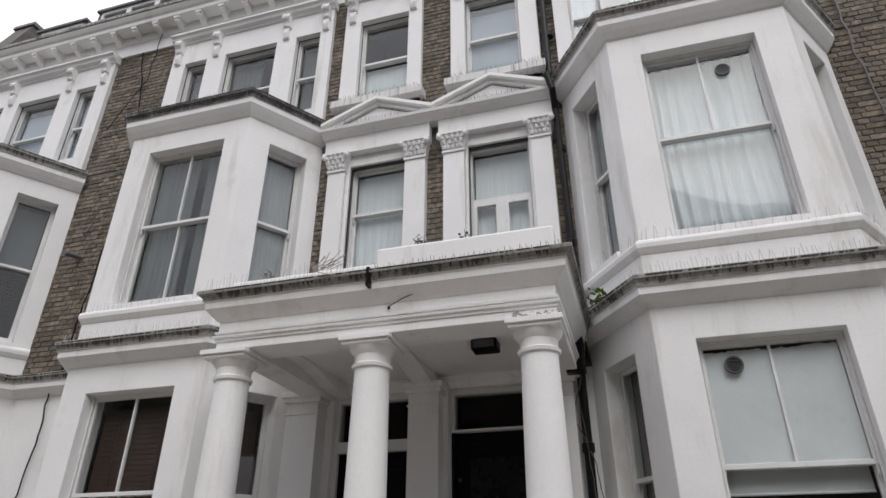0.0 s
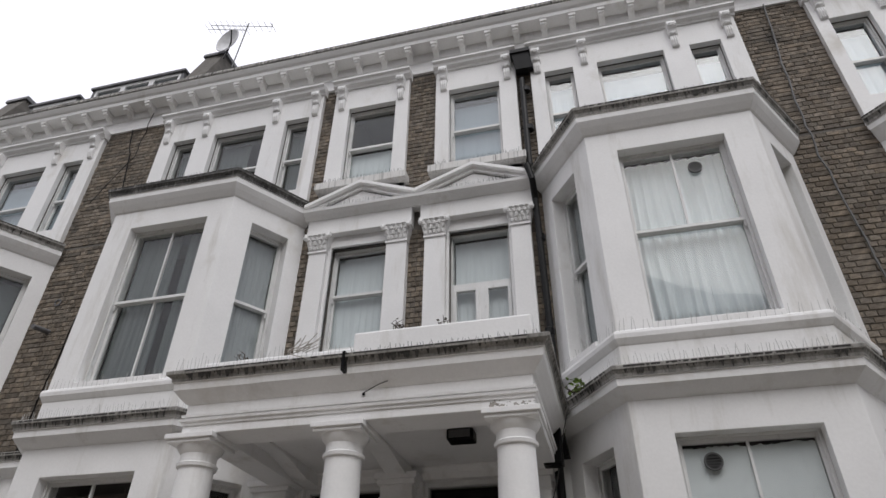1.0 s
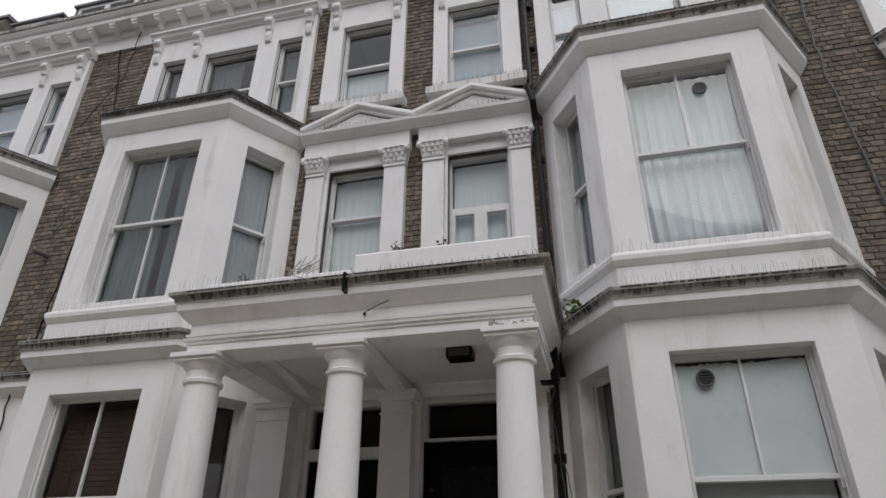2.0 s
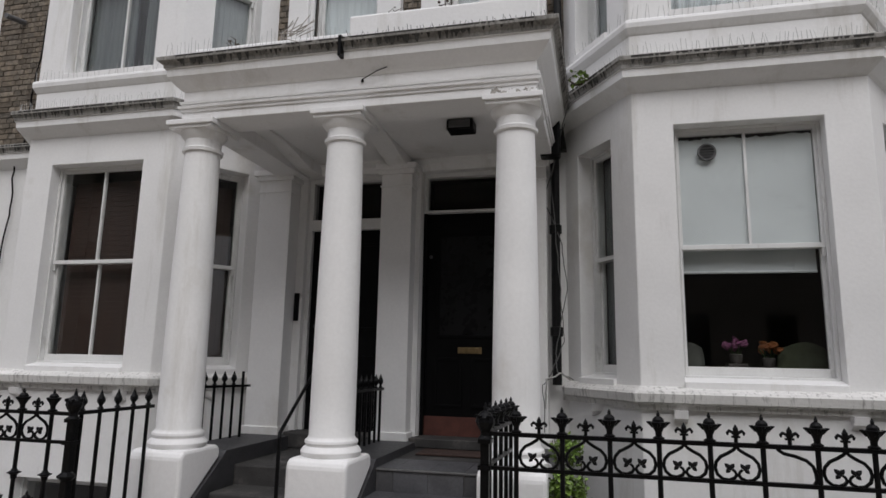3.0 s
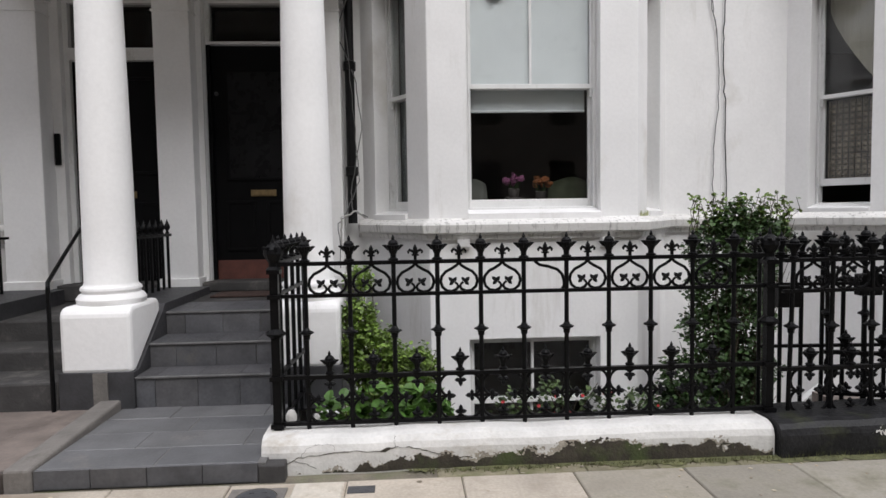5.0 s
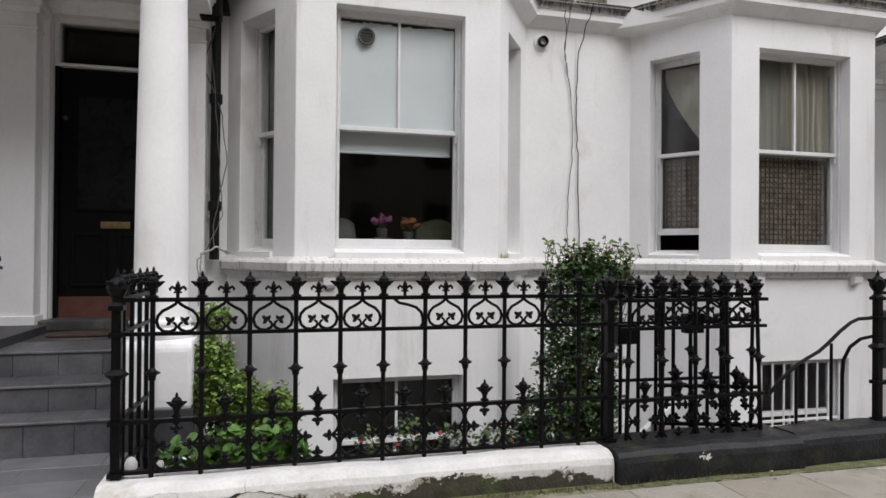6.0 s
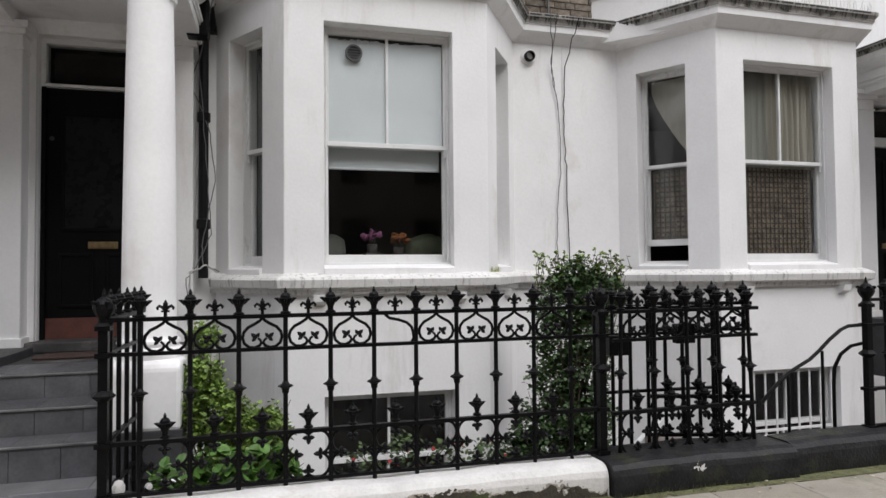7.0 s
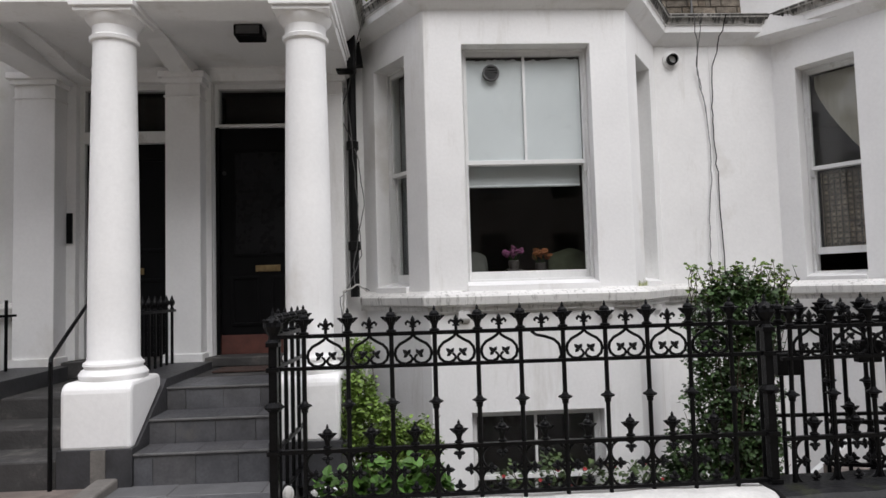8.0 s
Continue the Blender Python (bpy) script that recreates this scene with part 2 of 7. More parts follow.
BLACKBASE = surface("black_painted_masonry", (0.013, 0.013, 0.014), 0.5, vary=0.5, scale=7, fine=50, bump=0.5, stain=(0.05, 0.056, 0.025), stain_amount=0.3, stain_scale=(4, 4, 4), spec=0.25)
MOSS = surface("pavement_moss", (0.105, 0.108, 0.046), 0.95, vary=0.4, scale=15, fine=120, bump=0.8)
ASPHALT = surface("asphalt", (0.05, 0.05, 0.052), 0.9, vary=0.2, scale=5, fine=120, bump=0.4)
PLASTIC = surface("crumpled_white_plastic", (0.72, 0.73, 0.75), 0.3, vary=0.08, scale=9, bump=0.5)
PIPE = surface("black_drainpipe", (0.007, 0.007, 0.0075), 0.45, vary=0.3, scale=12, bump=0.2, spec=0.2)
CABLE = surface("grey_cable", (0.12, 0.12, 0.12), 0.6, vary=0.2, bump=0)
LEAF = surface("bright_leaf", (0.125, 0.205, 0.036), 0.55, vary=0.3, scale=8, bump=0.1, island=0.4)
DARKLEAF = surface("dark_ivy_leaf", (0.034, 0.072, 0.019), 0.55, vary=0.3, scale=8, bump=0.1, island=0.45)
STEM = surface("woody_stem", (0.06, 0.045, 0.03), 0.9, vary=0.3, scale=20, bump=0.3)
BROADLEAF = surface("broad_green_leaf", (0.085, 0.19, 0.035), 0.5, vary=0.3, scale=8, bump=0.1, island=0.4)
GARDENLEAF = surface("dull_garden_leaf", (0.06, 0.10, 0.032), 0.6, vary=0.35, scale=8, bump=0.1, island=0.5)
PETAL = surface("red_petal", (0.42, 0.03, 0.035), 0.6, vary=0.2)
DARKKERB = surface("dark_brown_stone_edge", (0.05, 0.040, 0.035), 0.7, vary=0.3, scale=6, fine=45, bump=0.4, stain=(0.12, 0.10, 0.085), stain_amount=0.2, stain_scale=(5, 5, 5))
GREYSTONE = surface("grey_worn_stone_strip", (0.16, 0.148, 0.135), 0.85, vary=0.2, scale=5, fine=45, bump=0.4, stain=(0.08, 0.072, 0.062), stain_amount=0.3, stain_scale=(5, 5, 5))
WORNIRON = surface("worn_cast_iron", (0.055, 0.056, 0.06), 0.55, vary=0.25, scale=12, fine=90, bump=0.3)
OPPOSITE = surface("opposite_terrace_wall", (0.11, 0.095, 0.08), 0.9, vary=0.3, scale=1.2, fine=9, bump=0.2)


# ---- mesh helpers ----
class Geo:
    """Gathers vertices and faces for one mesh."""

    def __init__(self):
        self.v, self.f = [], []

    def add(self, verts, faces):
        k = len(self.v)
        self.v += [tuple(p) for p in verts]
        self.f += [tuple(i + k for i in f) for f in faces]
        return self

    def hexa(self, a, b):
        """A solid between the quads a and b, corner to corner."""
        return self.add([*a, *b], [(3, 2, 1, 0), (4, 5, 6, 7), (0, 1, 5, 4), (1, 2, 6, 5), (2, 3, 7, 6), (3, 0, 4, 7)])

    def box(self, x0, x1, y0, y1, z0, z1):
        return self.hexa([(x0, y0, z0), (x1, y0, z0), (x1, y1, z0), (x0, y1, z0)], [(x0, y0, z1), (x1, y0, z1), (x1, y1, z1), (x0, y1, z1)])

    def prism(self, poly, way):
        """A polygon pushed along a vector."""
        n, w = len(poly), Vector(way)
        return self.add([*poly, *[tuple(Vector(p) + w) for p in poly]], [tuple(range(n))[::-1], tuple(range(n, 2 * n)), *[(i, (i + 1) % n, n + (i + 1) % n, n + i) for i in range(n)]])

    def sweep(self, profile, path):
        """A moulding: the outline (out, z) along a plan path that runs from left to right seen from the street."""
        p = [Vector(q) for q in path]
        rings = []
        for i, q in enumerate(p):
            ds = [(p[j + 1] - p[j]).normalized() for j in (i - 1, i) if 0 <= j < len(p) - 1]
            ns = [Vector((d.y, -d.x)) for d in ds]
            m = sum(ns, Vector((0, 0))).normalized()
            m = m / max(0.3, m.dot(ns[0]))
            rings.append([(q.x + m.x * o, q.y + m.y * o, z) for o, z in profile])
        n = len(profile)
        faces = [(a * n + i, a * n + (i + 1) % n, (a + 1) * n + (i + 1) % n, (a + 1) * n + i) for a in range(len(p) - 1) for i in range(n)]
        faces += [tuple(range(n))[::-1], tuple(range((len(p) - 1) * n, len(p) * n))]
        return self.add([v for r in rings for v in r], faces)

    def lathe(self, profile, at=(0, 0, 0), n=16, turn=None):
        """Rings of (radius, height) round an upright axis; turn: a matrix to lay it over."""
        vs = [Vector((r * math.cos(2 * math.pi * k / n), r * math.sin(2 * math.pi * k / n), z)) for r, z in profile for k in range(n)]
        vs = [(turn @ v if turn else v) + Vector(at) for v in vs]
        m = len(profile)
        faces = [(a * n + k, a * n + (k + 1) % n, (a + 1) * n + (k + 1) % n, (a + 1) * n + k) for a in range(m - 1) for k in range(n)]
        return self.add(vs, faces + [tuple(range(n))[::-1], tuple(range((m - 1) * n, m * n))])

    def ball(self, c, r, n=6, m=4):
        rx, ry, rz = r if isinstance(r, tuple) else (r, r, r)
        k = len(self.v)
        self.lathe([(max(0.02, math.sin(math.pi * i / m)), -math.cos(math.pi * i / m)) for i in range(m + 1)], n=n)
        self.v[k:] = [(c[0] + v[0] * rx, c[1] + v[1] * ry, c[2] + v[2] * rz) for v in self.v[k:]]
        return self

    def tube(self, pts, r, n=6):
        p = [Vector(q) for q in pts]
        rs = r if isinstance(r, (list, tuple)) else [r] * len(p)
        vs, side = [], None
        for i, q in enumerate(p):
            d = (p[min(i + 1, len(p) - 1)] - p[max(i - 1, 0)]).normalized()
            ref = side if side is not None and abs(side.dot(d)) < 0.95 else (Vector((0, 1, 0)) if abs(d.y) < 0.9 else Vector((1, 0, 0)))
            a = (ref - d * ref.dot(d)).normalized()
            b = d.cross(a)
            side = a
            vs += [q + (a * math.cos(2 * math.pi * k / n) + b * math.sin(2 * math.pi * k / n)) * rs[i] for k in range(n)]
        faces = [(i * n + k, i * n + (k + 1) % n, (i + 1) * n + (k + 1) % n, (i + 1) * n + k) for i in range(len(p) - 1) for k in range(n)]
        return self.add(vs, faces + [tuple(range(n))[::-1], tuple(range((len(p) - 1) * n, len(p) * n))])

    def wall(self, p0, p1, z0, z1, thick, holes=(), out=0.0):
        """One upright slab whose outer face runs from p0 to p1 in plan, with openings (s0, s1, z0, z1) through it."""
        a, b = Vector(p0), Vector(p1)
        d = (b - a).normalized()
        n = Vector((d.y, -d.x))
        xs = sorted({0.0, (b - a).length, *[h for q in holes for h in q[:2]]})
        zs = sorted({z0, z1, *[min(z1, max(z0, h)) for q in holes for h in q[2:]]})
        solid = {(i, j): not any(q[0] - 1e-6 < (xs[i] + xs[i + 1]) / 2 < q[1] + 1e-6 and q[2] - 1e-6 < (zs[j] + zs[j + 1]) / 2 < q[3] + 1e-6 for q in holes)
                 for i in range(len(xs) - 1) for j in range(len(zs) - 1)}
        made = {}

        def corner(i, j, k):
            if (i, j, k) not in made:
                made[i, j, k] = len(self.v)
                q = a + d * xs[i] + n * (out - thick * k)
                self.v.append((q.x, q.y, zs[j]))
            return made[i, j, k]

        for (i, j), full in solid.items():
            if not full:
                continue
            for k in (0, 1):
                self.f.append(tuple(corner(*q, k) for q in ((i, j), (i + 1, j), (i + 1, j + 1), (i, j + 1))))
            for di, dj, e0, e1 in ((-1, 0, (i, j), (i, j + 1)), (1, 0, (i + 1, j), (i + 1, j + 1)), (0, -1, (i, j), (i + 1, j)), (0, 1, (i, j + 1), (i + 1, j + 1))):
                if not solid.get((i + di, j + dj), False):
                    self.f.append((corner(*e0, 0), corner(*e1, 0), corner(*e1, 1), corner(*e0, 1)))
        return self

    def mesh(self, name, material, smooth=False):
        me = bpy.data.meshes.new(name)
        me.from_pydata(self.v, [], self.f)
        if len(self.f) < 20000:
            bm = bmesh.new()
            bm.from_mesh(me)
            bmesh.ops.recalc_face_normals(bm, faces=bm.faces)
            bm.to_mesh(me)
            bm.free()
        me.materials.append(material)
        if smooth:
            me.polygons.foreach_set("use_smooth", [True] * len(me.polygons))
        return me


def ragged(g, field, u0, u1, v0, v1, step, place):
    """Adds the part of a sheet where field(u, v) is above zero, cut along its ragged edge."""
    nu, nv = int((u1 - u0) / step), int((v1 - v0) / step)
    val = [[field(u0 + i * step, v0 + j * step) for j in range(nv + 1)] for i in range(nu + 1)]
    for i in range(nu):
        for j in range(nv):
            ring = [(i, j), (i + 1, j), (i + 1, j + 1), (i, j + 1)]
            if max(val[a][b] for a, b in ring) <= 0:
                continue
            poly = []
            for (a, b), (c, d) in zip(ring, ring[1:] + ring[:1]):
                p, q = val[a][b], val[c][d]
                if p > 0:
                    poly.append((u0 + a * step, v0 + b * step))
                if (p > 0) != (q > 0):
                    t = p / (p - q)
                    poly.append((u0 + (a + (c - a) * t) * step, v0 + (b + (d - b) * t) * step))
            if len(poly) > 2:
                g.add([place(u, v) for u, v in poly], [tuple(range(len(poly)))])
    return g


def grain(u, v, *octaves):
    return sum(k * noise.noise((u * s, v * s, 3.1 * s)) for s, k in octaves)


def part(name, geo, material, parent=None, label="", smooth=False, bevel=0.0):
    """Links one mesh as a part of a thing, or as a thing with no parent."""
    ob = new(name, geo if isinstance(geo, bpy.types.Mesh) else geo.mesh(name, material, smooth))
    ob.parent = parent
    if label:
        ob["label"] = label
    if bevel:
        b = ob.modifiers.new("worn_edges", "BEVEL")
        b.width, b.segments, b.limit_method, b.angle_limit = bevel, 2, "ANGLE", radians(40)
    if smooth:
        ob.data.set_sharp_from_angle(angle=radians(38))
    return ob


def base(name, at=(0, 0, 0), rz=0.0, **tags):
    ob = new(name)
    ob.empty_display_size = 0.1
    ob.matrix_basis = pose(*at, 0, 0, rz)
    return tagged(ob, **tags)


def plate(x0, x1, z0, z1, y0, y1):
    return Geo().box(x0, x1, y0, y1, z0, z1)


# ---- ground: the sheet, road, pavement, light wells ----
WELL = -1.6


def sheet(name, rects, z, thick, material, label, category, kind="structure", bevel=0.0):
    g = Geo()
    for x0, x1, y0, y1 in rects:
        g.box(x0, x1, y0, y1, z - thick, z)
    return tagged(part(name, g, material, bevel=bevel), label=label, category=category, kind=kind)


sheet("ground", [(-400, 400, -400, 400)], WELL - 0.3, 0.1, ASPHALT, "dark ground beneath the street", "ground")
sheet("road", [(-60, 60, -9.0, -1.2)], -0.14, 0.3, ASPHALT, "grey asphalt road", "road")
pavement = sheet("pavement", [(-60, 60, -1.05, 3.62), (-60, 60, -13.5, -9.15)], -0.012, 1.5, JOINT, "pavement of york stone flags with dirty joints", "pavement")
sheet("kerb", [(-60, 60, -1.2, -1.05), (-60, 60, -9.15, -9.0)], 0.0, 0.4, YORK, "stone kerb", "kerb", bevel=0.02)
sheet("light_well_floor", [(-60, 60, 3.62, 6.5)], WELL, 0.2, BROWNPAVE, "paved floor of the basement light well", "floor")
sheet("light_well_wall", [(-60, -3.52, 3.62, 3.92), (-0.66, 60, 3.62, 3.92)], 0.0, 1.6, STUCCO, "white retaining wall of the light well", "wall")
sheet("light_well_wall", [(-3.6, -3.45, 3.92, 6.3), (-0.5, -0.36, 3.92, 6.3)], 0.05, 1.65, STUCCO, "white retaining wall under the porch", "wall")
# the unseen far side of the street, which the glass reflects
opp = base("opposite_terrace", (0, -15, 0), label="unseen brick terrace across the street, blocking low sky", category="house")
oinv = opp.matrix_basis.inverted()
holes = [(3.0 * k + 1.0, 3.0 * k + 2.1, z, z + 2.0) for k in range(23) for z in (1.4, 4.8, 8.2, 11.4)]
# height of the unseen terrace is set to keep low sky light off walls
ob = part("wall", Geo().wall((35, -14), (-35, -14), -0.2, 14.6, 0.3, holes), OPPOSITE, opp)
ob.matrix_parent_inverse = oinv
for k in range(23):
    for z in (1.4, 4.8, 8.2, 11.4):
        ob = part("window", Geo().box(35 - 3.0 * k - 2.1, 35 - 3.0 * k - 1.0, -14.25, -14.2, z, z + 2.0), GLASS, opp)
        ob.matrix_parent_inverse = oinv
for nm, g in (("rear_wall", Geo().box(-35, 35, -17, -16.8, -0.2, 14.6)), ("roof", Geo().box(-35.2, 35.2, -17.2, -13.8, 14.6, 14.9))):
    ob = part(nm, g, OPPOSITE, opp)
    ob.matrix_parent_inverse = oinv
# porch forecourts between the fences
fore_l = part("forecourt", Geo().box(-3.36, -1.97, 3.52, 4.60, -0.2, 0.104), BROWNPAVE, bevel=0.012)
tagged(fore_l, label="worn brown stone forecourt before the stone stair", category="paving", kind="structure")
kerb_l = part("forecourt_kerb", Geo().box(-3.50, -1.98, 3.48, 3.52, -0.2, 0.098), DARKKERB, bevel=0.012)
tagged(kerb_l, label="dark brown stone edge of the forecourt", category="kerb", kind="structure")
strip = part("dividing_kerb", Geo().prism([(-1.98, 3.47, -0.2), (-1.98, 3.47, 0.115), (-1.98, 4.53, 0.165), (-1.98, 4.53, -0.2)], (0.14, 0, 0)), GREYSTONE, bevel=0.015)
tagged(strip, label="grey stone strip dividing the two forecourts", category="kerb", kind="structure")
side_l = part("forecourt_upstand", Geo().prism([(-3.52, 3.47, -0.3), (-3.52, 3.47, 0.16), (-3.52, 4.56, 0.20), (-3.52, 4.56, -0.3)], (0.17, 0, 0)), DARKKERB, bevel=0.015)
tagged(side_l, label="dark brown stone upstand carrying the railing", category="kerb", kind="structure")


# ---- the terrace: each house is set out from the middle of its pair by u, mirrored by s ----
YB, YW = 5.6, 6.5
BAY, HALF, BACK = 3.19, 0.91, 1.52
COUNT = {"window": 0, "door": 0}
BRICK_RUNS = []


def ordered(points):
    return points if points[0][0] < points[-1][0] else points[::-1]


def window(p0, p1, z0, z1, mid, bars=(0, 0), glass=GLASS, depth=0.12, film=None, casement=False, curtain=None, label="white timber sash window", sill=True, vent=None, lift=0.0):
    """A sliding sash in an opening; local x along it, y inward."""
    COUNT["window"] += 1
    a, b = Vector(p0), Vector(p1)
    w = (b - a).length
    h = z1 - z0
    mid = mid - z0
    e = 0.02
    fr = Geo()
    d0, d1 = depth, depth + 0.13
    fr.box(0, e, d0, d1, 0, h).box(w - e, w, d0, d1, 0, h).box(e, w - e, d0, d1, h - e, h).box(e, w - e, d0 - 0.02, d1, 0, 0.05)
    fr.box(e, e + 0.012, d0 - 0.012, d0, 0.05, h - e).box(w - e - 0.012, w - e, d0 - 0.012, d0, 0.05, h - e)
    root = part(f"window_{COUNT['window']}", fr, SASH, None, bevel=0.004)
    tagged(root, label=label, category="window", kind="structure")
    ang = math.degrees(math.atan2(b.y - a.y, b.x - a.x))
    root.matrix_basis = pose(a.x, a.y, z0, 0, 0, ang)
    r = 0.032
    if casement:
        part("transom", plate(e, w - e, mid - 0.03, mid + 0.03, d0 + 0.02, d0 + 0.1), SASH, root)
        part("mullion", plate(w / 2 - 0.03, w / 2 + 0.03, 0.05, mid - 0.03, d0 + 0.02, d0 + 0.1), SASH, root)
        for x0, x1 in ((e, w / 2 - 0.03), (w / 2 + 0.03, w - e)):
            leaf = Geo().box(x0, x0 + 0.05, d0 + 0.01, d0 + 0.07, 0.05, mid - 0.03).box(x1 - 0.05, x1, d0 + 0.01, d0 + 0.07, 0.05, mid - 0.03)
            leaf.box(x0 + 0.05, x1 - 0.05, d0 + 0.01, d0 + 0.07, 0.05, 0.1).box(x0 + 0.05, x1 - 0.05, d0 + 0.01, d0 + 0.07, mid - 0.08, mid - 0.03)
            lf = part("casement", leaf, SASH, root, bevel=0.004)
            pane = part("pane", plate(x0 + 0.05, x1 - 0.05, 0.1, mid - 0.08, d0 + 0.03, d0 + 0.036), glass, lf)
            pane.visible_shadow = False
        pane = part("pane", plate(e, w - e, mid + 0.03, h - e, d0 + 0.04, d0 + 0.046), glass, root)
        pane.visible_shadow = False
    else:
        for name, lo, hi, y, n, low_rail in (("upper_sash", mid - 0.02, h - e, d0 + 0.02, bars[0], 0.04), ("lower_sash", 0.05 + lift, mid + 0.02 + lift * 0.0, d0 + 0.068, bars[1], 0.07)):
            s = Geo().box(e, e + r, y, y + 0.04, lo, hi).box(w - e - r, w - e, y, y + 0.04, lo, hi)
            s.box(e + r, w - e - r, y, y + 0.04, lo, lo + low_rail).box(e + r, w - e - r, y, y + 0.04, hi - 0.04, hi)
            if name == "upper_sash":
                for x in (e + 0.002, w - e - r + 0.002):
                    s.prism([(x, y + 0.004, lo), (x, y + 0.036, lo), (x, y + 0.028, lo - 0.07), (x, y + 0.012, lo - 0.07)], (r - 0.006, 0, 0))
            sash = part(name, s, SASH, root, bevel=0.003)
            cuts = [e + r + (w - 2 * e - 2 * r) * k / (n + 1) for k in range(n + 2)]
            for x in cuts[1:-1]:
                part("glazing_bar", plate(x - 0.011, x + 0.011, lo + low_rail, hi - 0.04, y + 0.003, y + 0.037), SASH, sash)
            for x0, x1 in zip(cuts, cuts[1:]):
                pane = part("pane", plate(x0, x1, lo + low_rail, hi - 0.04, y + 0.017, y + 0.022), glass, sash)
                pane.visible_shadow = False
            if film and name == "upper_sash":
                top = hi - 0.068
                fg = ragged(Geo(), lambda u, v: top - v + grain(u, v, (6, 0.012), (25, 0.014), (70, 0.01)), e + r, w - e - r, lo + low_rail, hi - 0.045, 0.01, lambda u, v: (u, y + 0.027, v))
                part("frosted_film", fg, FILM, sash, "frosted white film, torn along its top")
    if sill:
        g = Geo().prism([(-0.0, -0.03, 0.0), (-0.0, d0, 0.035), (-0.0, d0, -0.06), (-0.0, -0.03, -0.06)], (w, 0, 0))
        part("window_sill", g, STUCCO, root, bevel=0.004)
    if vent:
        x, z, y = vent[0], vent[1] - z0, d0 + 0.01
        flat = Matrix.Rotation(radians(90), 3, "X")
        v = part("vent_ring", Geo().lathe([(0.074, -0.02), (0.078, 0.0), (0.074, 0.012), (0.06, 0.012), (0.058, 0.004)], (x, y, z), 20, flat), VENT, root, "round grey plastic vent", True)
        g = Geo()
        for k in range(5):
            zz = z + (k - 2) * 0.024
            half = math.sqrt(max(0.0004, 0.06 ** 2 - ((k - 2) * 0.024) ** 2))
            g.box(x - half, x + half, y - 0.004, y + 0.01, zz - 0.008, zz + 0.006)
        part("louvre", g, IRON, v)
    return root, w, d1


def cloth(root, w, y, z0, z1, material, folds, amp, name="net_curtain", label="", x0=0.03, x1=None, gather=0.0, seed=0):
    """A hanging curtain behind a window: pleats that wander a little."""
    rnd = random.Random(seed + int(w * 1000))
    x1 = w - 0.03 if x1 is None else x1
    n, rows = max(16, int(folds * 10)), 9
    ph = [rnd.uniform(-0.6, 0.6) for _ in range(n + 1)]
    vs = []
    for j in range(rows + 1):
        q = j / rows
        for i in range(n + 1):
            t = i / n
            x = x0 + (x1 - x0) * (t + 0.01 * math.sin(7 * q + 9 * t))
            d = amp * (0.45 + 0.55 * q) * (math.sin(2 * math.pi * folds * t + ph[i] * 0.5 + 0.5 * math.sin(3 * q + 5 * t)) + 0.4 * math.sin(2 * math.pi * folds * 2.3 * t + 1))
            vs.append((x, y + d, z1 + (z0 - z1) * q))
    g = Geo().add(vs, [(j * (n + 1) + i, j * (n + 1) + i + 1, (j + 1) * (n + 1) + i + 1, (j + 1) * (n + 1) + i) for j in range(rows) for i in range(n)])
    ob = part(name, g, material, None, smooth=False)
    ob.data.polygons.foreach_set("use_smooth", [True] * len(ob.data.polygons))
    ob.matrix_basis = root.matrix_basis.copy()
    tagged(ob, label=label or "white net curtain hanging in pleats", category="curtain", group="window curtains")
    th = ob.modifiers.new("cloth_thickness", "SOLIDIFY")
    th.thickness = 0.002
    return ob


CORNICE = [(0, 3.825), (0.03, 3.84), (0.08, 3.875), (0.135, 3.918), (0.14, 3.985), (0.155, 3.99), (0.155, 4.06), (0, 4.09)]
LIP = [(0.13, 3.987), (0.158, 3.993), (0.162, 4.02), (0.178, 4.045), (0.192, 4.052), (0.196, 4.082), (0.18, 4.098), (0, 4.115), (0, 4.09)]
APRON = [(0, 4.36), (0.012, 4.37), (0.046, 4.42), (0.052, 4.462), (0.045, 4.49), (0, 4.52)]
SILLSTRING = [(0, 1.16), (0.04, 1.16), (0.05, 1.2), (0.10, 1.22), (0.11, 1.285), (0.09, 1.305), (0, 1.34)]
CROWN = [(0, 7.07), (0.025, 7.085), (0.08, 7.15), (0.125, 7.215), (0.13, 7.285), (0.14, 7.29), (0.14, 7.38), (0, 7.42)]
CROWNLIP = [(0.12, 7.287), (0.143, 7.293), (0.147, 7.33), (0.165, 7.355), (0.178, 7.365), (0.182, 7.405), (0.165, 7.42), (-0.1, 7.45), (-0.1, 7.42), (0, 7.42)]
MAIN = [(0, 9.96), (0.03, 9.96), (0.04, 10.03), (0.04, 10.17), (0.07, 10.19), (0.09, 10.24), (0.09, 10.33), (0.30, 10.345), (0.31, 10.41), (0.345, 10.44), (0.38, 10.49), (0.395, 10.54), (0.395, 10.57), (0, 10.6)]


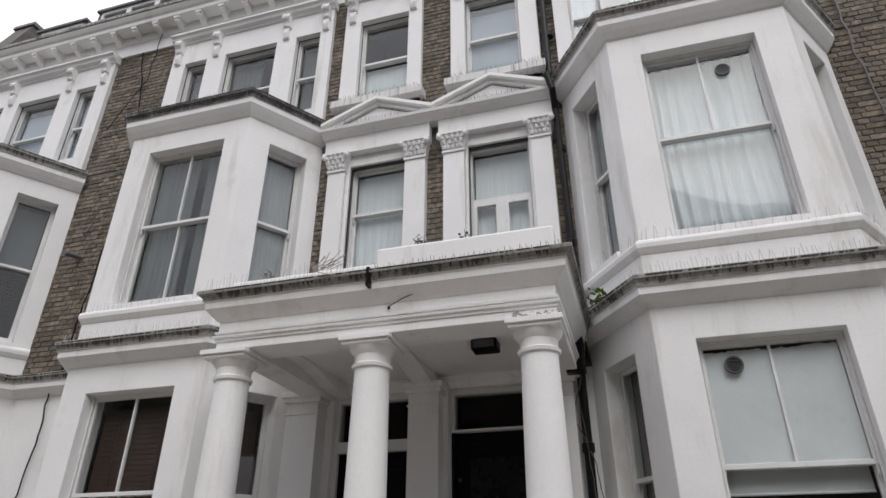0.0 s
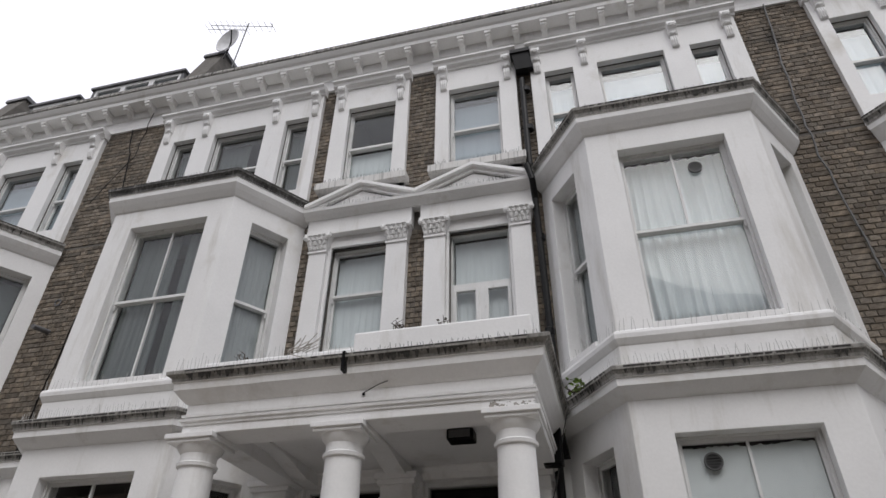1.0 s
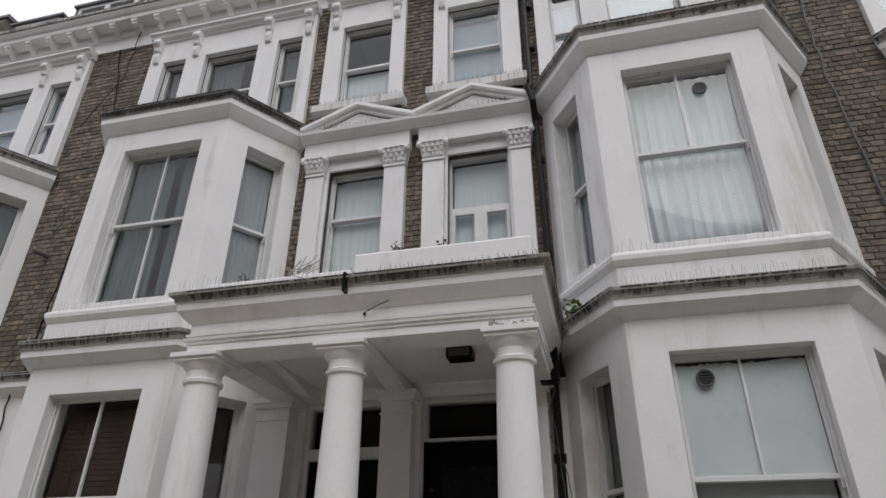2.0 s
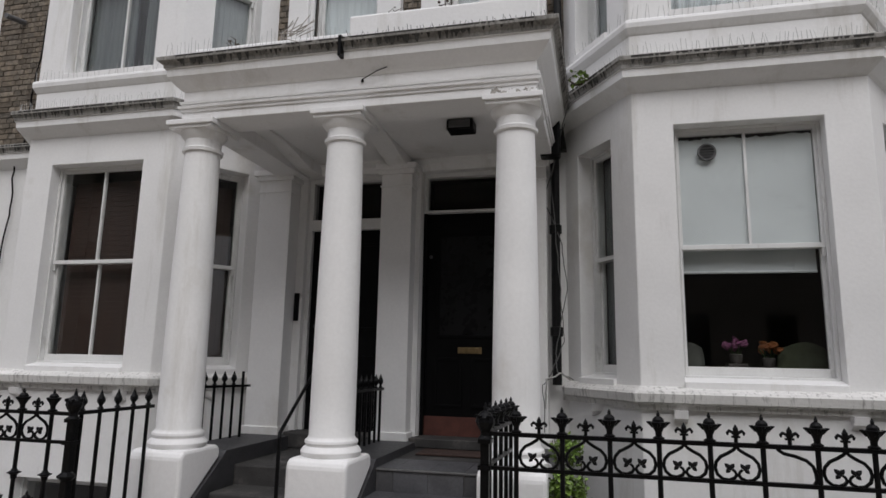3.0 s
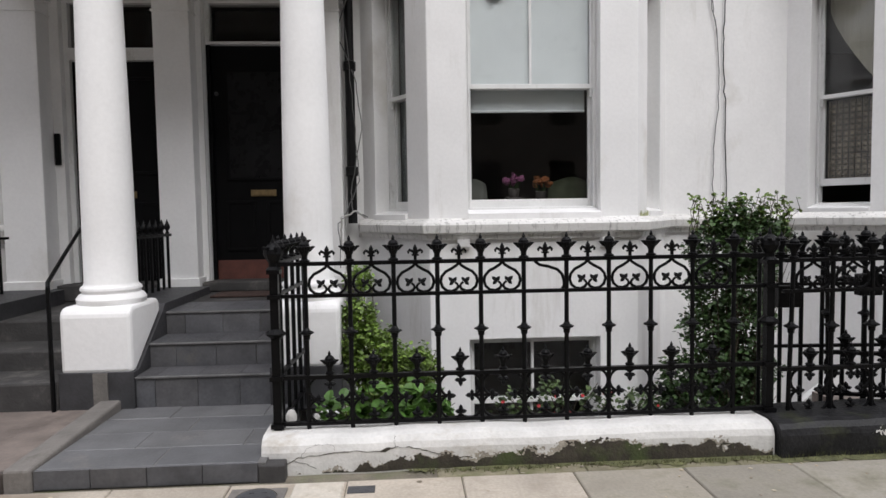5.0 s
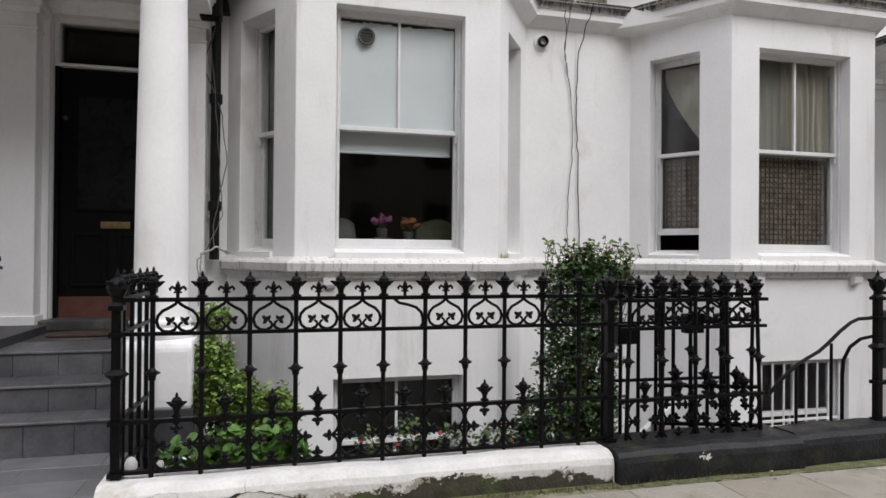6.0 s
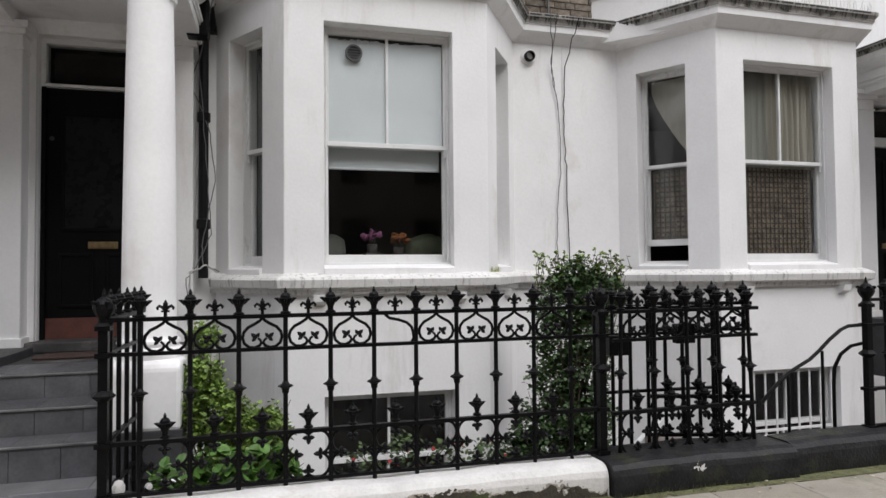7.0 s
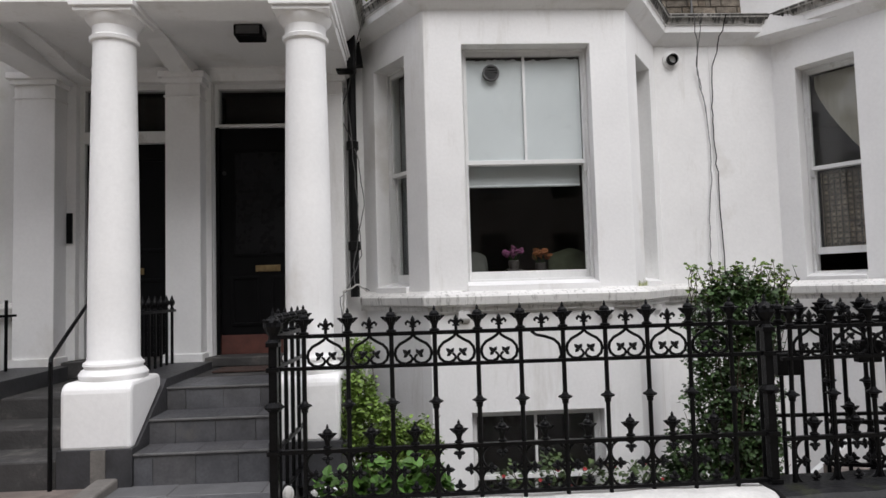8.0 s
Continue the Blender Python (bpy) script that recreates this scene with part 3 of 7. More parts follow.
def house(C, s, PARTY=5.29, wide=0.0):
    """One half of a pair: bay, walls, cornices and openings; wide moves the upper storeys' bay end outwards."""
    X = lambda u: C + s * u  # noqa: E731
    root = base("terraced_house", (C + s * 2.6, 6.5, 0), label="white stucco and stock brick terraced house front", category="house", group="terraced houses")
    at0 = root.matrix_basis.inverted()

    def put(name, geo, material, label="", bevel=0.0, smooth=False):
        ob = part(name, geo, material, root, label, smooth, bevel)
        ob.matrix_parent_inverse = at0
        return ob

    fl, fr_, bl, br = X(BAY - HALF), X(BAY + HALF), X(BAY - BACK), X(BAY + BACK)
    ring = ordered([(bl, YW), (fl, YB), (fr_, YB), (br, YW)])
    over = ordered([(bl, YW), (fl, YB), (fr_, YB), (X(BAY + BACK + 0.75 * wide), YW)])
    # openings of the bay on both floors
    sides = (0.32, 0.86)
    wins = {}
    for floor, (lo, hi, za, zb) in {"ground": (1.38, 3.515, -1.6, 3.87), "first": (4.56, 6.79, 3.87, 7.1)}.items():
        for k in range(3):
            p0, p1 = (ring if floor == "ground" else over)[k:k + 2]
            length = (Vector(p1) - Vector(p0)).length
            if k == 1:
                h = [(HALF - 0.575, HALF + 0.575, lo, hi)]
                if floor == "ground":
                    h.append((HALF - 0.575, HALF + 0.575, -0.9, 0.287))
            else:
                h = [(sides[0], sides[1], lo, hi)] if k == 2 else [(length - sides[1], length - sides[0], lo, hi)]
            put("bay_wall", Geo().wall(p0, p1, za, zb, 0.3, h), STUCCO, "white painted stucco bay", 0.006)
            d = (Vector(p1) - Vector(p0)).normalized()
            wins[floor, k] = (Vector(p0) + d * h[0][0], Vector(p0) + d * h[0][1], lo, hi)
            if k == 1 and floor == "ground":
                wins["basement", 1] = (Vector(p0) + d * h[0][0], Vector(p0) + d * h[0][1], -0.9, 0.287)
    put("bay_roof", Geo().prism([(x, y, 7.1) for x, y in over], (0, 0, 0.3)), LEAD)
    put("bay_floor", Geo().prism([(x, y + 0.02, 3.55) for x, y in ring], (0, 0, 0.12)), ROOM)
    # mouldings that run round the bay
    inner = (X(1.52), YW)
    outer = (X(PARTY), YW)
    full = ordered([inner, (bl, YW), (fl, YB), (fr_, YB), (br, YW), outer])
    put("string_cornice", Geo().sweep(CORNICE, full), STUCCO)
    put("cornice_lip", Geo().sweep(LIP, full), DULLLIP, "grey weathered cornice edge")
    put("soot_staining", drips(full, (0.162, 3.99), (0.196, 4.082), C + s), SOOT, "black soot runs")["kind"] = "stuff"
    put("bay_apron", Geo().sweep(APRON, over), STUCCO)
    put("sill_string", Geo().sweep(SILLSTRING, ordered([(X(1.62), YW), (bl, YW), (fl, YB), (fr_, YB), (X(BAY + BACK + 0.75 * wide), YW), outer])), GRIMY)
    put("bay_crown", Geo().sweep(CROWN, over), STUCCO)
    put("crown_lip", Geo().sweep(CROWNLIP, over), SOOTY if s < 0 and not wide else DULLLIP, "soot-streaked bay cornice edge")
    put("soot_staining", drips(over, (0.147, 7.29), (0.182, 7.405), C + s + 3), SOOT, "black soot runs")["kind"] = "stuff"
    for u in (BAY - 0.62, BAY + 0.62, BAY - 1.25, BAY + 1.25):
        y = YB if abs(u - BAY) < 0.9 else YW - (BACK - abs(u - BAY)) / (BACK - HALF) * (YW - YB) + 0.02
        ob = put("corbel", Geo().prism([(X(u) - 0.05, y + 0.02, 1.16), (X(u) - 0.05, y - 0.085, 1.16), (X(u) - 0.05, y - 0.07, 1.10), (X(u) - 0.05, y + 0.02, 1.05)], (0.1, 0, 0)), STUCCO)
    # main wall: stucco ground floor, brick above
    a, b = sorted((X(0), X(PARTY)))
    at = lambda u0, u1, z0, z1: (min(X(u0), X(u1)) - a, max(X(u0), X(u1)) - a, z0, z1)  # noqa: E731
    door_z = 3.50
    q0, q1 = sorted((X(0), X(BAY - BACK + 0.05)))
    put("ground_wall", Geo().wall((q0, YW), (q1, YW), -1.6, 3.87, 0.3, [(min(X(0.17), X(1.17)) - q0, max(X(0.17), X(1.17)) - q0, 0.5, door_z)]), STUCCO, "white painted stucco wall", 0.005)
    q0, q1 = sorted((X(BAY + BACK - 0.05), X(PARTY)))
    put("ground_wall", Geo().wall((q0, YW), (q1, YW), -1.6, 3.87, 0.3), STUCCO, "white painted stucco wall", 0.005)
    second = [(1.90 + wide, 2.32 + wide), (2.67 + wide, 3.61 + wide), (3.97 + wide, 4.48 + wide if wide else 4.39)]
    cw = (0.43, 1.21)
    up = [at(*cw, 5.1, 6.65), at(*cw, 7.8, 9.34), at(BAY - BACK + 0.05, BAY + BACK - 0.05, 3.87, 7.1)] + [at(q0, q1, 7.8, 9.34) for q0, q1 in second]
    put("upper_wall", Geo().wall((a, YW), (b, YW), 3.87, 10.02, 0.3, up, -0.012), MORTAR, "sooty stock brick wall", 0.0)
    # second floor surrounds with brackets and hood mouldings
    for lo, hi, cuts in ((1.69 + wide, 4.66 + wide, second), (0.22, 1.47, [cw])):
        x0, x1 = sorted((X(lo), X(hi)))
        hs = [(min(X(q0), X(q1)) - x0, max(X(q0), X(q1)) - x0, 7.8, 9.34) for q0, q1 in cuts]
        put("window_surround", Geo().wall((x0, YW), (x1, YW), 7.6 if hi < 2 else 7.3, 9.80, 0.1, hs, 0.075), STUCCO, "white stucco window surround", 0.005)
        put("hood_moulding", Geo().sweep([(0, 9.785), (0.1, 9.785), (0.11, 9.815), (0.165, 9.84), (0.18, 9.88), (0.22, 9.905), (0.22, 9.935), (0, 9.97)], [(x0 - 0.03, YW), (x1 + 0.03, YW)]), STUCCO)
        if hi < 2:
            put("sill", Geo().box(x0 - 0.06, x1 + 0.06, YW - 0.2, YW, 7.6, 7.72), GRIMY, "stone window sill", 0.006)
        for u in ([lo + 0.13, hi - 0.13] if hi < 2 else [lo + 0.11, 2.495 + wide, 3.79 + wide, hi - 0.13]):
            x = X(u)
            k = Geo()
            # an upper scroll over a fluted drop
            k.prism([(x - 0.065, YW - 0.07, 9.79), (x - 0.065, YW - 0.2, 9.79), (x - 0.065, YW - 0.21, 9.71), (x - 0.065, YW - 0.165, 9.65), (x - 0.065, YW - 0.13, 9.56), (x - 0.065, YW - 0.07, 9.55)], (0.13, 0, 0))
            k.prism([(x - 0.05, YW - 0.07, 9.55), (x - 0.05, YW - 0.125, 9.55), (x - 0.05, YW - 0.135, 9.44), (x - 0.05, YW - 0.11, 9.34), (x - 0.05, YW - 0.07, 9.33)], (0.1, 0, 0))
            k.ball((x, YW - 0.19, 9.72), (0.07, 0.045, 0.05)).ball((x, YW - 0.135, 9.585), (0.06, 0.04, 0.035))
            for e in (-0.03, 0.0, 0.03):
                k.tube([(x + e, YW - 0.128, 9.53), (x + e, YW - 0.137, 9.44), (x + e, YW - 0.113, 9.35)], 0.011, 5)
            put("bracket", k, STUCCO, "", 0.004)
        for q0, q1 in cuts:
            x0w, x1w = sorted((X(q0), X(q1)))
            r, w, d = window((x0w, YW - 0.075), (x1w, YW - 0.075), 7.8, 9.34, 8.55, glass=BRIGHTGLASS if s > 0 or wide else GLASS, depth=0.11, sill=False, label="white sash window reflecting the sky")
            # taller sheets carry the mirrored sky; the gap above them, the reveal's shadow
            if s > 0 or wide or hi < 2:
                cloth(r, w, d + 0.012, 0.02, 1.36 if s > 0 or wide else 0.72, SKYSHEET if s > 0 or wide else NET, 3 if s > 0 or wide else 7, 0.004, seed=int(q0 * 10), label="pale net curtain or sky-coloured sheet behind upper window")
            else:
                cloth(r, w, d + 0.05, 0.02, 1.45, GREYNET, 6, 0.012, seed=int(q0 * 10), label="grey curtain behind upper window", x1=w * 0.6)
    # first floor window between corner pilasters under a pediment
    for u0, u1 in ((0.12, 0.40), (1.25, 1.50)):
        x0, x1 = sorted((X(u0), X(u1)))
        put("pilaster", Geo().box(x0, x1, YW - 0.1, YW + 0.02, 4.0, 6.54), STUCCO, "", 0.006)
        cap = Geo()
        xm, hw = (x0 + x1) / 2, (x1 - x0) / 2
        cap.box(x0 - 0.01, x1 + 0.01, YW - 0.12, YW, 6.54, 6.57)
        cap.prism([(x0, YW - 0.1, 6.57), (x0 - 0.05, YW - 0.17, 6.79), (x1 + 0.05, YW - 0.17, 6.79), (x1, YW - 0.1, 6.57)], (0, 0.14, 0))
        cap.box(x0 - 0.06, x1 + 0.06, YW - 0.19, YW, 6.79, 6.82)
        rnd = random.Random(5)
        for row, (zz, n, yy, rr) in enumerate(((6.62, 5, 0.12, 0.036), (6.69, 4, 0.145, 0.036), (6.745, 5, 0.165, 0.032))):
            for i in range(n):
                xx = xm + (i - (n - 1) / 2) * 2 * (hw + 0.02 * row) / n
                cap.ball((xx, YW - yy, zz + rnd.uniform(-0.006, 0.006)), (rr * 0.75, rr * 0.7, rr * 1.25), 6, 4)
                cap.ball((xx, YW - yy - 0.022, zz + rr), (rr * 0.5, rr * 0.5, rr * 0.4), 5, 3)
        for e in (-1, 1):
            cap.ball((xm + e * (hw + 0.035), YW - 0.17, 6.76), (0.04, 0.04, 0.042), 8, 5)
        put("carved_capital", cap, STUCCO, "carved leafy capital")
    x0, x1 = sorted((X(0.40), X(1.25)))
    wx0, wx1 = sorted((X(cw[0]), X(cw[1])))
    put("window_surround", Geo().wall((x0, YW), (x1, YW), 4.0, 6.82, 0.08, [(wx0 - x0, wx1 - x0, 5.1, 6.65)], 0.03), STUCCO, "white stucco window surround", 0.004)
    x0, x1 = sorted((X(0.06), X(1.56)))
    put("entablature", Geo().box(x0, x1, YW - 0.13, YW, 6.82, 7.09), STUCCO, "", 0.006)
    p0, p1 = sorted((X(0.0), X(1.60)))
    pm = (p0 + p1) / 2
    put("pediment_base", Geo().sweep([(0, 7.08), (0.15, 7.08), (0.2, 7.12), (0.26, 7.15), (0.27, 7.19), (0, 7.2)], [(p0, YW), (p1, YW)]), STUCCO)
    put("tympanum", Geo().prism([(p0 + 0.1, YW - 0.15, 7.18), (p1 - 0.1, YW - 0.15, 7.18), (pm, YW - 0.15, 7.48)], (0, 0.15, 0)), STUCCO)
    for e0, e1 in ((p0, pm), (p1, pm)):
        dx = 0.02 if e0 < pm else -0.02
        k = Geo()
        for o0, o1, t0, t1 in ((0.0, 0.2, 0.0, 0.05), (0.0, 0.26, 0.05, 0.1)):
            k.hexa([(e0, YW - o1, 7.19 + t0), (e0, YW, 7.19 + t0), (e0, YW, 7.19 + t1), (e0, YW - o1, 7.19 + t1)],
                   [(e1 + dx * 0, YW - o1, 7.51 + t0), (e1, YW, 7.51 + t0), (e1, YW, 7.51 + t1), (e1, YW - o1, 7.51 + t1)])
        put("raking_moulding", k, STUCCO)
    put("pediment_flashing", Geo().prism([(p0 + 0.25, YW - 0.12, 7.42), (p1 - 0.25, YW - 0.12, 7.42), (p1 - 0.25, YW, 7.54), (p0 + 0.25, YW, 7.54)], (0, 0, 0.012)), LEAD)
    # top cornice with modillions
    put("frieze", Geo().box(a, b, YW - 0.035, YW + 0.02, 9.93, 10.2), STUCCO)
    put("main_cornice", Geo().sweep(MAIN, [(a, YW), (b, YW)]), STUCCO)
    put("cornice_edge", Geo().sweep([(0.375, 10.505), (0.41, 10.525), (0.41, 10.585), (0.36, 10.605), (0, 10.625), (0, 10.6)], [(a, YW), (b, YW)]), STREAKED)
    modillion = None
    n = 12
    for k in range(n):
        x = a + (b - a) * (k + 0.5) / n
        if modillion is None:
            modillion = Geo().box(-0.055, 0.055, -0.23, 0, 0.04, 0.1).prism([(-0.045, -0.21, 0.04), (-0.045, -0.2, -0.005), (-0.045, -0.14, -0.01), (-0.045, 0, -0.07), (-0.045, 0, 0.04)], (0.09, 0, 0)).ball((0, -0.19, 0.005), (0.05, 0.03, 0.03), 8, 5).mesh("modillion", STUCCO)
        ob = put("modillion", modillion, STUCCO)
        ob.location = (x, YW - 0.06, 10.247)
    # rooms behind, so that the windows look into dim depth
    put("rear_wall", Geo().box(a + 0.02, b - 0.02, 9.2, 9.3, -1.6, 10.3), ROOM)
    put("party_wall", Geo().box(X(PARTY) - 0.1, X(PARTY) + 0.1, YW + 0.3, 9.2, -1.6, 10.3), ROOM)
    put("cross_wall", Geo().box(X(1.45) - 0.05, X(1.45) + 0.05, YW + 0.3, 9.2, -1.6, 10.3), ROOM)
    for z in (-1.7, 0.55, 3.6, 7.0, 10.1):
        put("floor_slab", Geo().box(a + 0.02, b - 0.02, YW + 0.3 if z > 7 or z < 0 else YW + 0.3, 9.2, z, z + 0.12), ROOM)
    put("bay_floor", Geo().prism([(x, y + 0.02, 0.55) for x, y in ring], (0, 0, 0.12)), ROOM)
    # brick runs: x0, x1, z0, z1
    for u0, u1, z0, z1 in ((4.70 + 0.75 * wide, PARTY, 4.1, 7.42), (4.66 + wide, PARTY, 7.42, 9.95), (1.50, 1.70, 4.1, 7.1), (1.47, 1.70, 7.2, 9.95), (0.0, 0.12, 4.1, 6.82), (0.0, 0.22, 7.2, 9.95)):
        BRICK_RUNS.append((*sorted((X(u0), X(u1))), z0, z1))
    return root, wins, X, put


def drips(path, low, high, seed, reach=0.78):
    """Soot runs hanging from the top edge of a cornice lip; low and high are (out, z) of its foot and top."""
    g = Geo()
    p = [Vector(q) for q in path]
    done = 0.0
    for i in range(len(p) - 1):
        d = (p[i + 1] - p[i]).normalized()
        n = Vector((d.y, -d.x))
        length = (p[i + 1] - p[i]).length

        def run(u, v):
            t = done + u + seed * 17.0
            return reach * (0.5 + 0.7 * noise.noise((t * 1.1, 1.7, 0)) + 0.5 * noise.noise((t * 5, 2.9, 0)) + 0.8 * noise.noise((t * 19, 4.1, 0)) + 1.5 * noise.noise((t * 47, 9.3, 0))) - v

        def at(u, v):
            o, z = high[0] + (low[0] - high[0]) * v + 0.004, high[1] + (low[1] - high[1]) * v
            q = p[i] + d * u + n * o
            return (q.x, q.y, z)

        dripped(g, run, length, at)
        done += length
    return g


def dripped(g, run, length, at):
    """Columns of soot 8 mm wide, each as long as its run."""
    k = int(length / 0.008)
    for c in range(k):
        u0, u1 = c * 0.008, (c + 1) * 0.008
        a, b = (min(1.0, max(0.0, run(u, 0.0))) for u in (u0, u1))
        if max(a, b) > 0.03:
            g.add([at(u0, 0.0), at(u1, 0.0), at(u1, b), at(u0, a)], [(0, 1, 2, 3)])


PAIR, RIGHT_PAIR, LEFT_PAIR = -1.98, 8.7, -12.56
h_right, w_right, X_right, put_right = house(PAIR, 1)
h_left, w_left, X_left, put_left = house(PAIR, -1)
h_next, w_next, X_next, put_next = house(RIGHT_PAIR, -1, 5.39, 0.41)
h_far, w_far, X_far, put_far = house(LEFT_PAIR, 1)


def bay_glass(wins, floor, mid, **kw):
    made = {}
    for k in range(3):
        p0, p1, lo, hi = wins[floor, k]
        extra = dict(kw.get("front", {}) if k == 1 else kw.get("side", {}))
        if k == 0:
            extra["lift"] = kw.get("lift", 0.0)
        made[k] = window(p0, p1, lo, hi, mid, **extra)
    return made


# ---- bay windows, blinds and curtains ----
g_r = bay_glass(w_right, "ground", 2.48, front=dict(bars=(1, 0), film=True, vent=(0.275, 3.30), label="white sash window with frosted upper panes and a vent"), side=dict(depth=0.15))
f_r = bay_glass(w_right, "first", 5.72, front=dict(bars=(1, 0), vent=(0.79, 6.48), glass=GLASS, label="white sash window with net curtains and a vent"), side=dict(glass=GLASS, depth=0.15))
g_l = bay_glass(w_left, "ground", 2.47, front=dict(bars=(1, 1), label="white sash window with dark slatted blind"), side=dict(depth=0.15))
f_l = bay_glass(w_left, "first", 5.70, front=dict(bars=(1, 1), label="white sash window with grey voile curtains"), side=dict(depth=0.15))
g_n = bay_glass(w_next, "ground", 2.48, lift=0.17, front=dict(bars=(1, 0), label="white sash window with lace panel and drapes"), side=dict(depth=0.15, label="white sash window raised a little at the bottom"))
f_n = bay_glass(w_next, "first", 5.70, front=dict(bars=(1, 1)), side=dict(depth=0.15))
g_f = bay_glass(w_far, "ground", 2.47, front=dict(bars=(1, 1)), side=dict())
f_f = bay_glass(w_far, "first", 5.70, front=dict(bars=(0, 0)), side=dict(depth=0.15, label="white sash window with a louvred shutter"))
for k in range(3):
    r, w, d = f_r[k]
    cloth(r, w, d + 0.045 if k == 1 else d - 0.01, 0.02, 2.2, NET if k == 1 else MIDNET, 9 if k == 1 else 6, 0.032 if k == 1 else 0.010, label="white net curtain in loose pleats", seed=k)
    r, w, d = f_l[k]
    for c0, c1 in (((0.03, w * 0.56), (w * 0.66, w - 0.03)) if k == 1 else ((0.03, w - 0.03),)):
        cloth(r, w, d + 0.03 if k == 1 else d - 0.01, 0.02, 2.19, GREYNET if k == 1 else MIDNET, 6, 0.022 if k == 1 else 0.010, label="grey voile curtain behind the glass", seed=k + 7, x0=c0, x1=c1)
    r, w, d = f_n[k]
    cloth(r, w, d + 0.008 if k == 1 else d - 0.01, 0.02, 2.19, NET, 12 if k == 1 else 6, 0.010, label="white net curtain behind the glass", seed=k + 17)
    r, w, d = f_f[k]
    if k != 2:
        cloth(r, w, d + 0.008 if k == 1 else d - 0.01, 0.02, 2.19, GREYNET, 10 if k == 1 else 6, 0.010, label="grey voile curtain behind the glass", seed=k + 27)


def roller_blind(root, w, y, z0, z1, material, label):
    ob = part("roller_blind", Geo().box(0.06, w - 0.06, y, y + 0.004, z0, z1).tube([(0.06, y + 0.002, z0), (w - 0.06, y + 0.002, z0)], 0.012, 8), material)
    ob.matrix_basis = root.matrix_basis.copy()
    return tagged(ob, label=label, category="blind")


def slatted_blind(root, w, y, z0, z1, pitch, material, label, name="slatted_blind"):
    ob = base(name, label=label, category="blind")
    ob.matrix_basis = root.matrix_basis.copy()
    slat = Geo().hexa([(0.06, y - 0.004, -0.004), (w - 0.06, y - 0.004, -0.004), (w - 0.06, y + 0.002, -0.004), (0.06, y + 0.002, -0.004)],
                      [(0.06, y + 0.002, pitch), (w - 0.06, y + 0.002, pitch), (w - 0.06, y + 0.006, pitch), (0.06, y + 0.006, pitch)]).mesh("slat", material)
    for k in range(int((z1 - z0) / pitch)):
        part("slat", slat, material, ob).location.z = z0 + k * pitch
    for x in (w * 0.25, w * 0.75):
        part("ladder_cord", Geo().box(x - 0.004, x + 0.004, y - 0.016, y - 0.013, z0, z1), material, ob)
    return ob


for k in (0, 2):
    r, w, d = g_r[k]
    # grey cloth: the dark reflection on these panes is put into its colour
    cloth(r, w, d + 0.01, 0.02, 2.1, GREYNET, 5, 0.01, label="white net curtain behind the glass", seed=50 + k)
r, w, d = g_r[1]
roller_blind(r, w, d + 0.03, 0.905, 1.12, FILM, "pale roller blind pulled partly down")
r, w, d = g_l[1]
slatted_blind(r, w, d + 0.05, 0.08, 2.05, 0.055, BROWNBLIND, "dark brown wooden slatted blind")
for k in (0, 2):
    r, w, d = g_l[k]
    slatted_blind(r, w, d + 0.01, 0.08, 2.05, 0.055, BROWNBLIND, "dark brown wooden slatted blind")
r, w, d = f_f[2]
slatted_blind(r, w, d + 0.03, 0.05, 1.15, 0.06, IRON, "dark louvred shutter behind the glass")
roller_blind(r, w, d + 0.05, 1.15, 2.15, GREYNET, "grey fabric blind behind the glass")
# neighbour's bay: lace panels below, drapes above
for k in (0, 1, 2):
    r, w, d = g_n[k]
    lace = base("lace_panel", label="brown crochet lace panel hung over lower sash", category="curtain", group="lace panels")
    lace.matrix_basis = r.matrix_basis.copy()
    g = Geo()
    step, y, top, low = 0.056, d + 0.014, 1.06, 0.06 if k == 1 else 0.26
    for i in range(int((w - 0.16) / step) + 1):
        x = 0.08 + i * step
        g.box(x - 0.0035, x + 0.0035, y - 0.006, y - 0.003, low, top)
    for j in range(int((top - low) / step) + 1):
        z = low + j * step
        g.box(0.08, w - 0.08, y - 0.008, y - 0.005, z - 0.0035, z + 0.0035)
        for i in range(int((w - 0.16) / step)):
            g.tube([(0.08 + (i + 0.5) * step + 0.02 * math.cos(a * 0.7854), y, z + step / 2 + 0.02 * math.sin(a * 0.7854)) for a in range(9)], 0.0022, 4)
    part("crochet", g, LACE, lace)
    part("lining", plate(0.06, w - 0.06, low, top, y + 0.006, y + 0.010), surface("brown_lining_%d" % k, (0.25, 0.20, 0.15), 0.95, vary=0.45, scale=14), lace)
r, w, d = g_n[1]
cloth(r, w, d + 0.02, 1.05, 2.11, DRAPE, 7, 0.04, "drape", "cream drape hanging in folds", 0.5, None, seed=3)
cloth(r, w, d + 0.04, 1.05, 2.11, sheer("patterned_net", (0.34, 0.335, 0.30), 0.25), 5, 0.012, "net_curtain", "thin patterned net curtain", 0.05, 0.55, seed=4)
r, w, d = g_n[0]
sw = Geo()
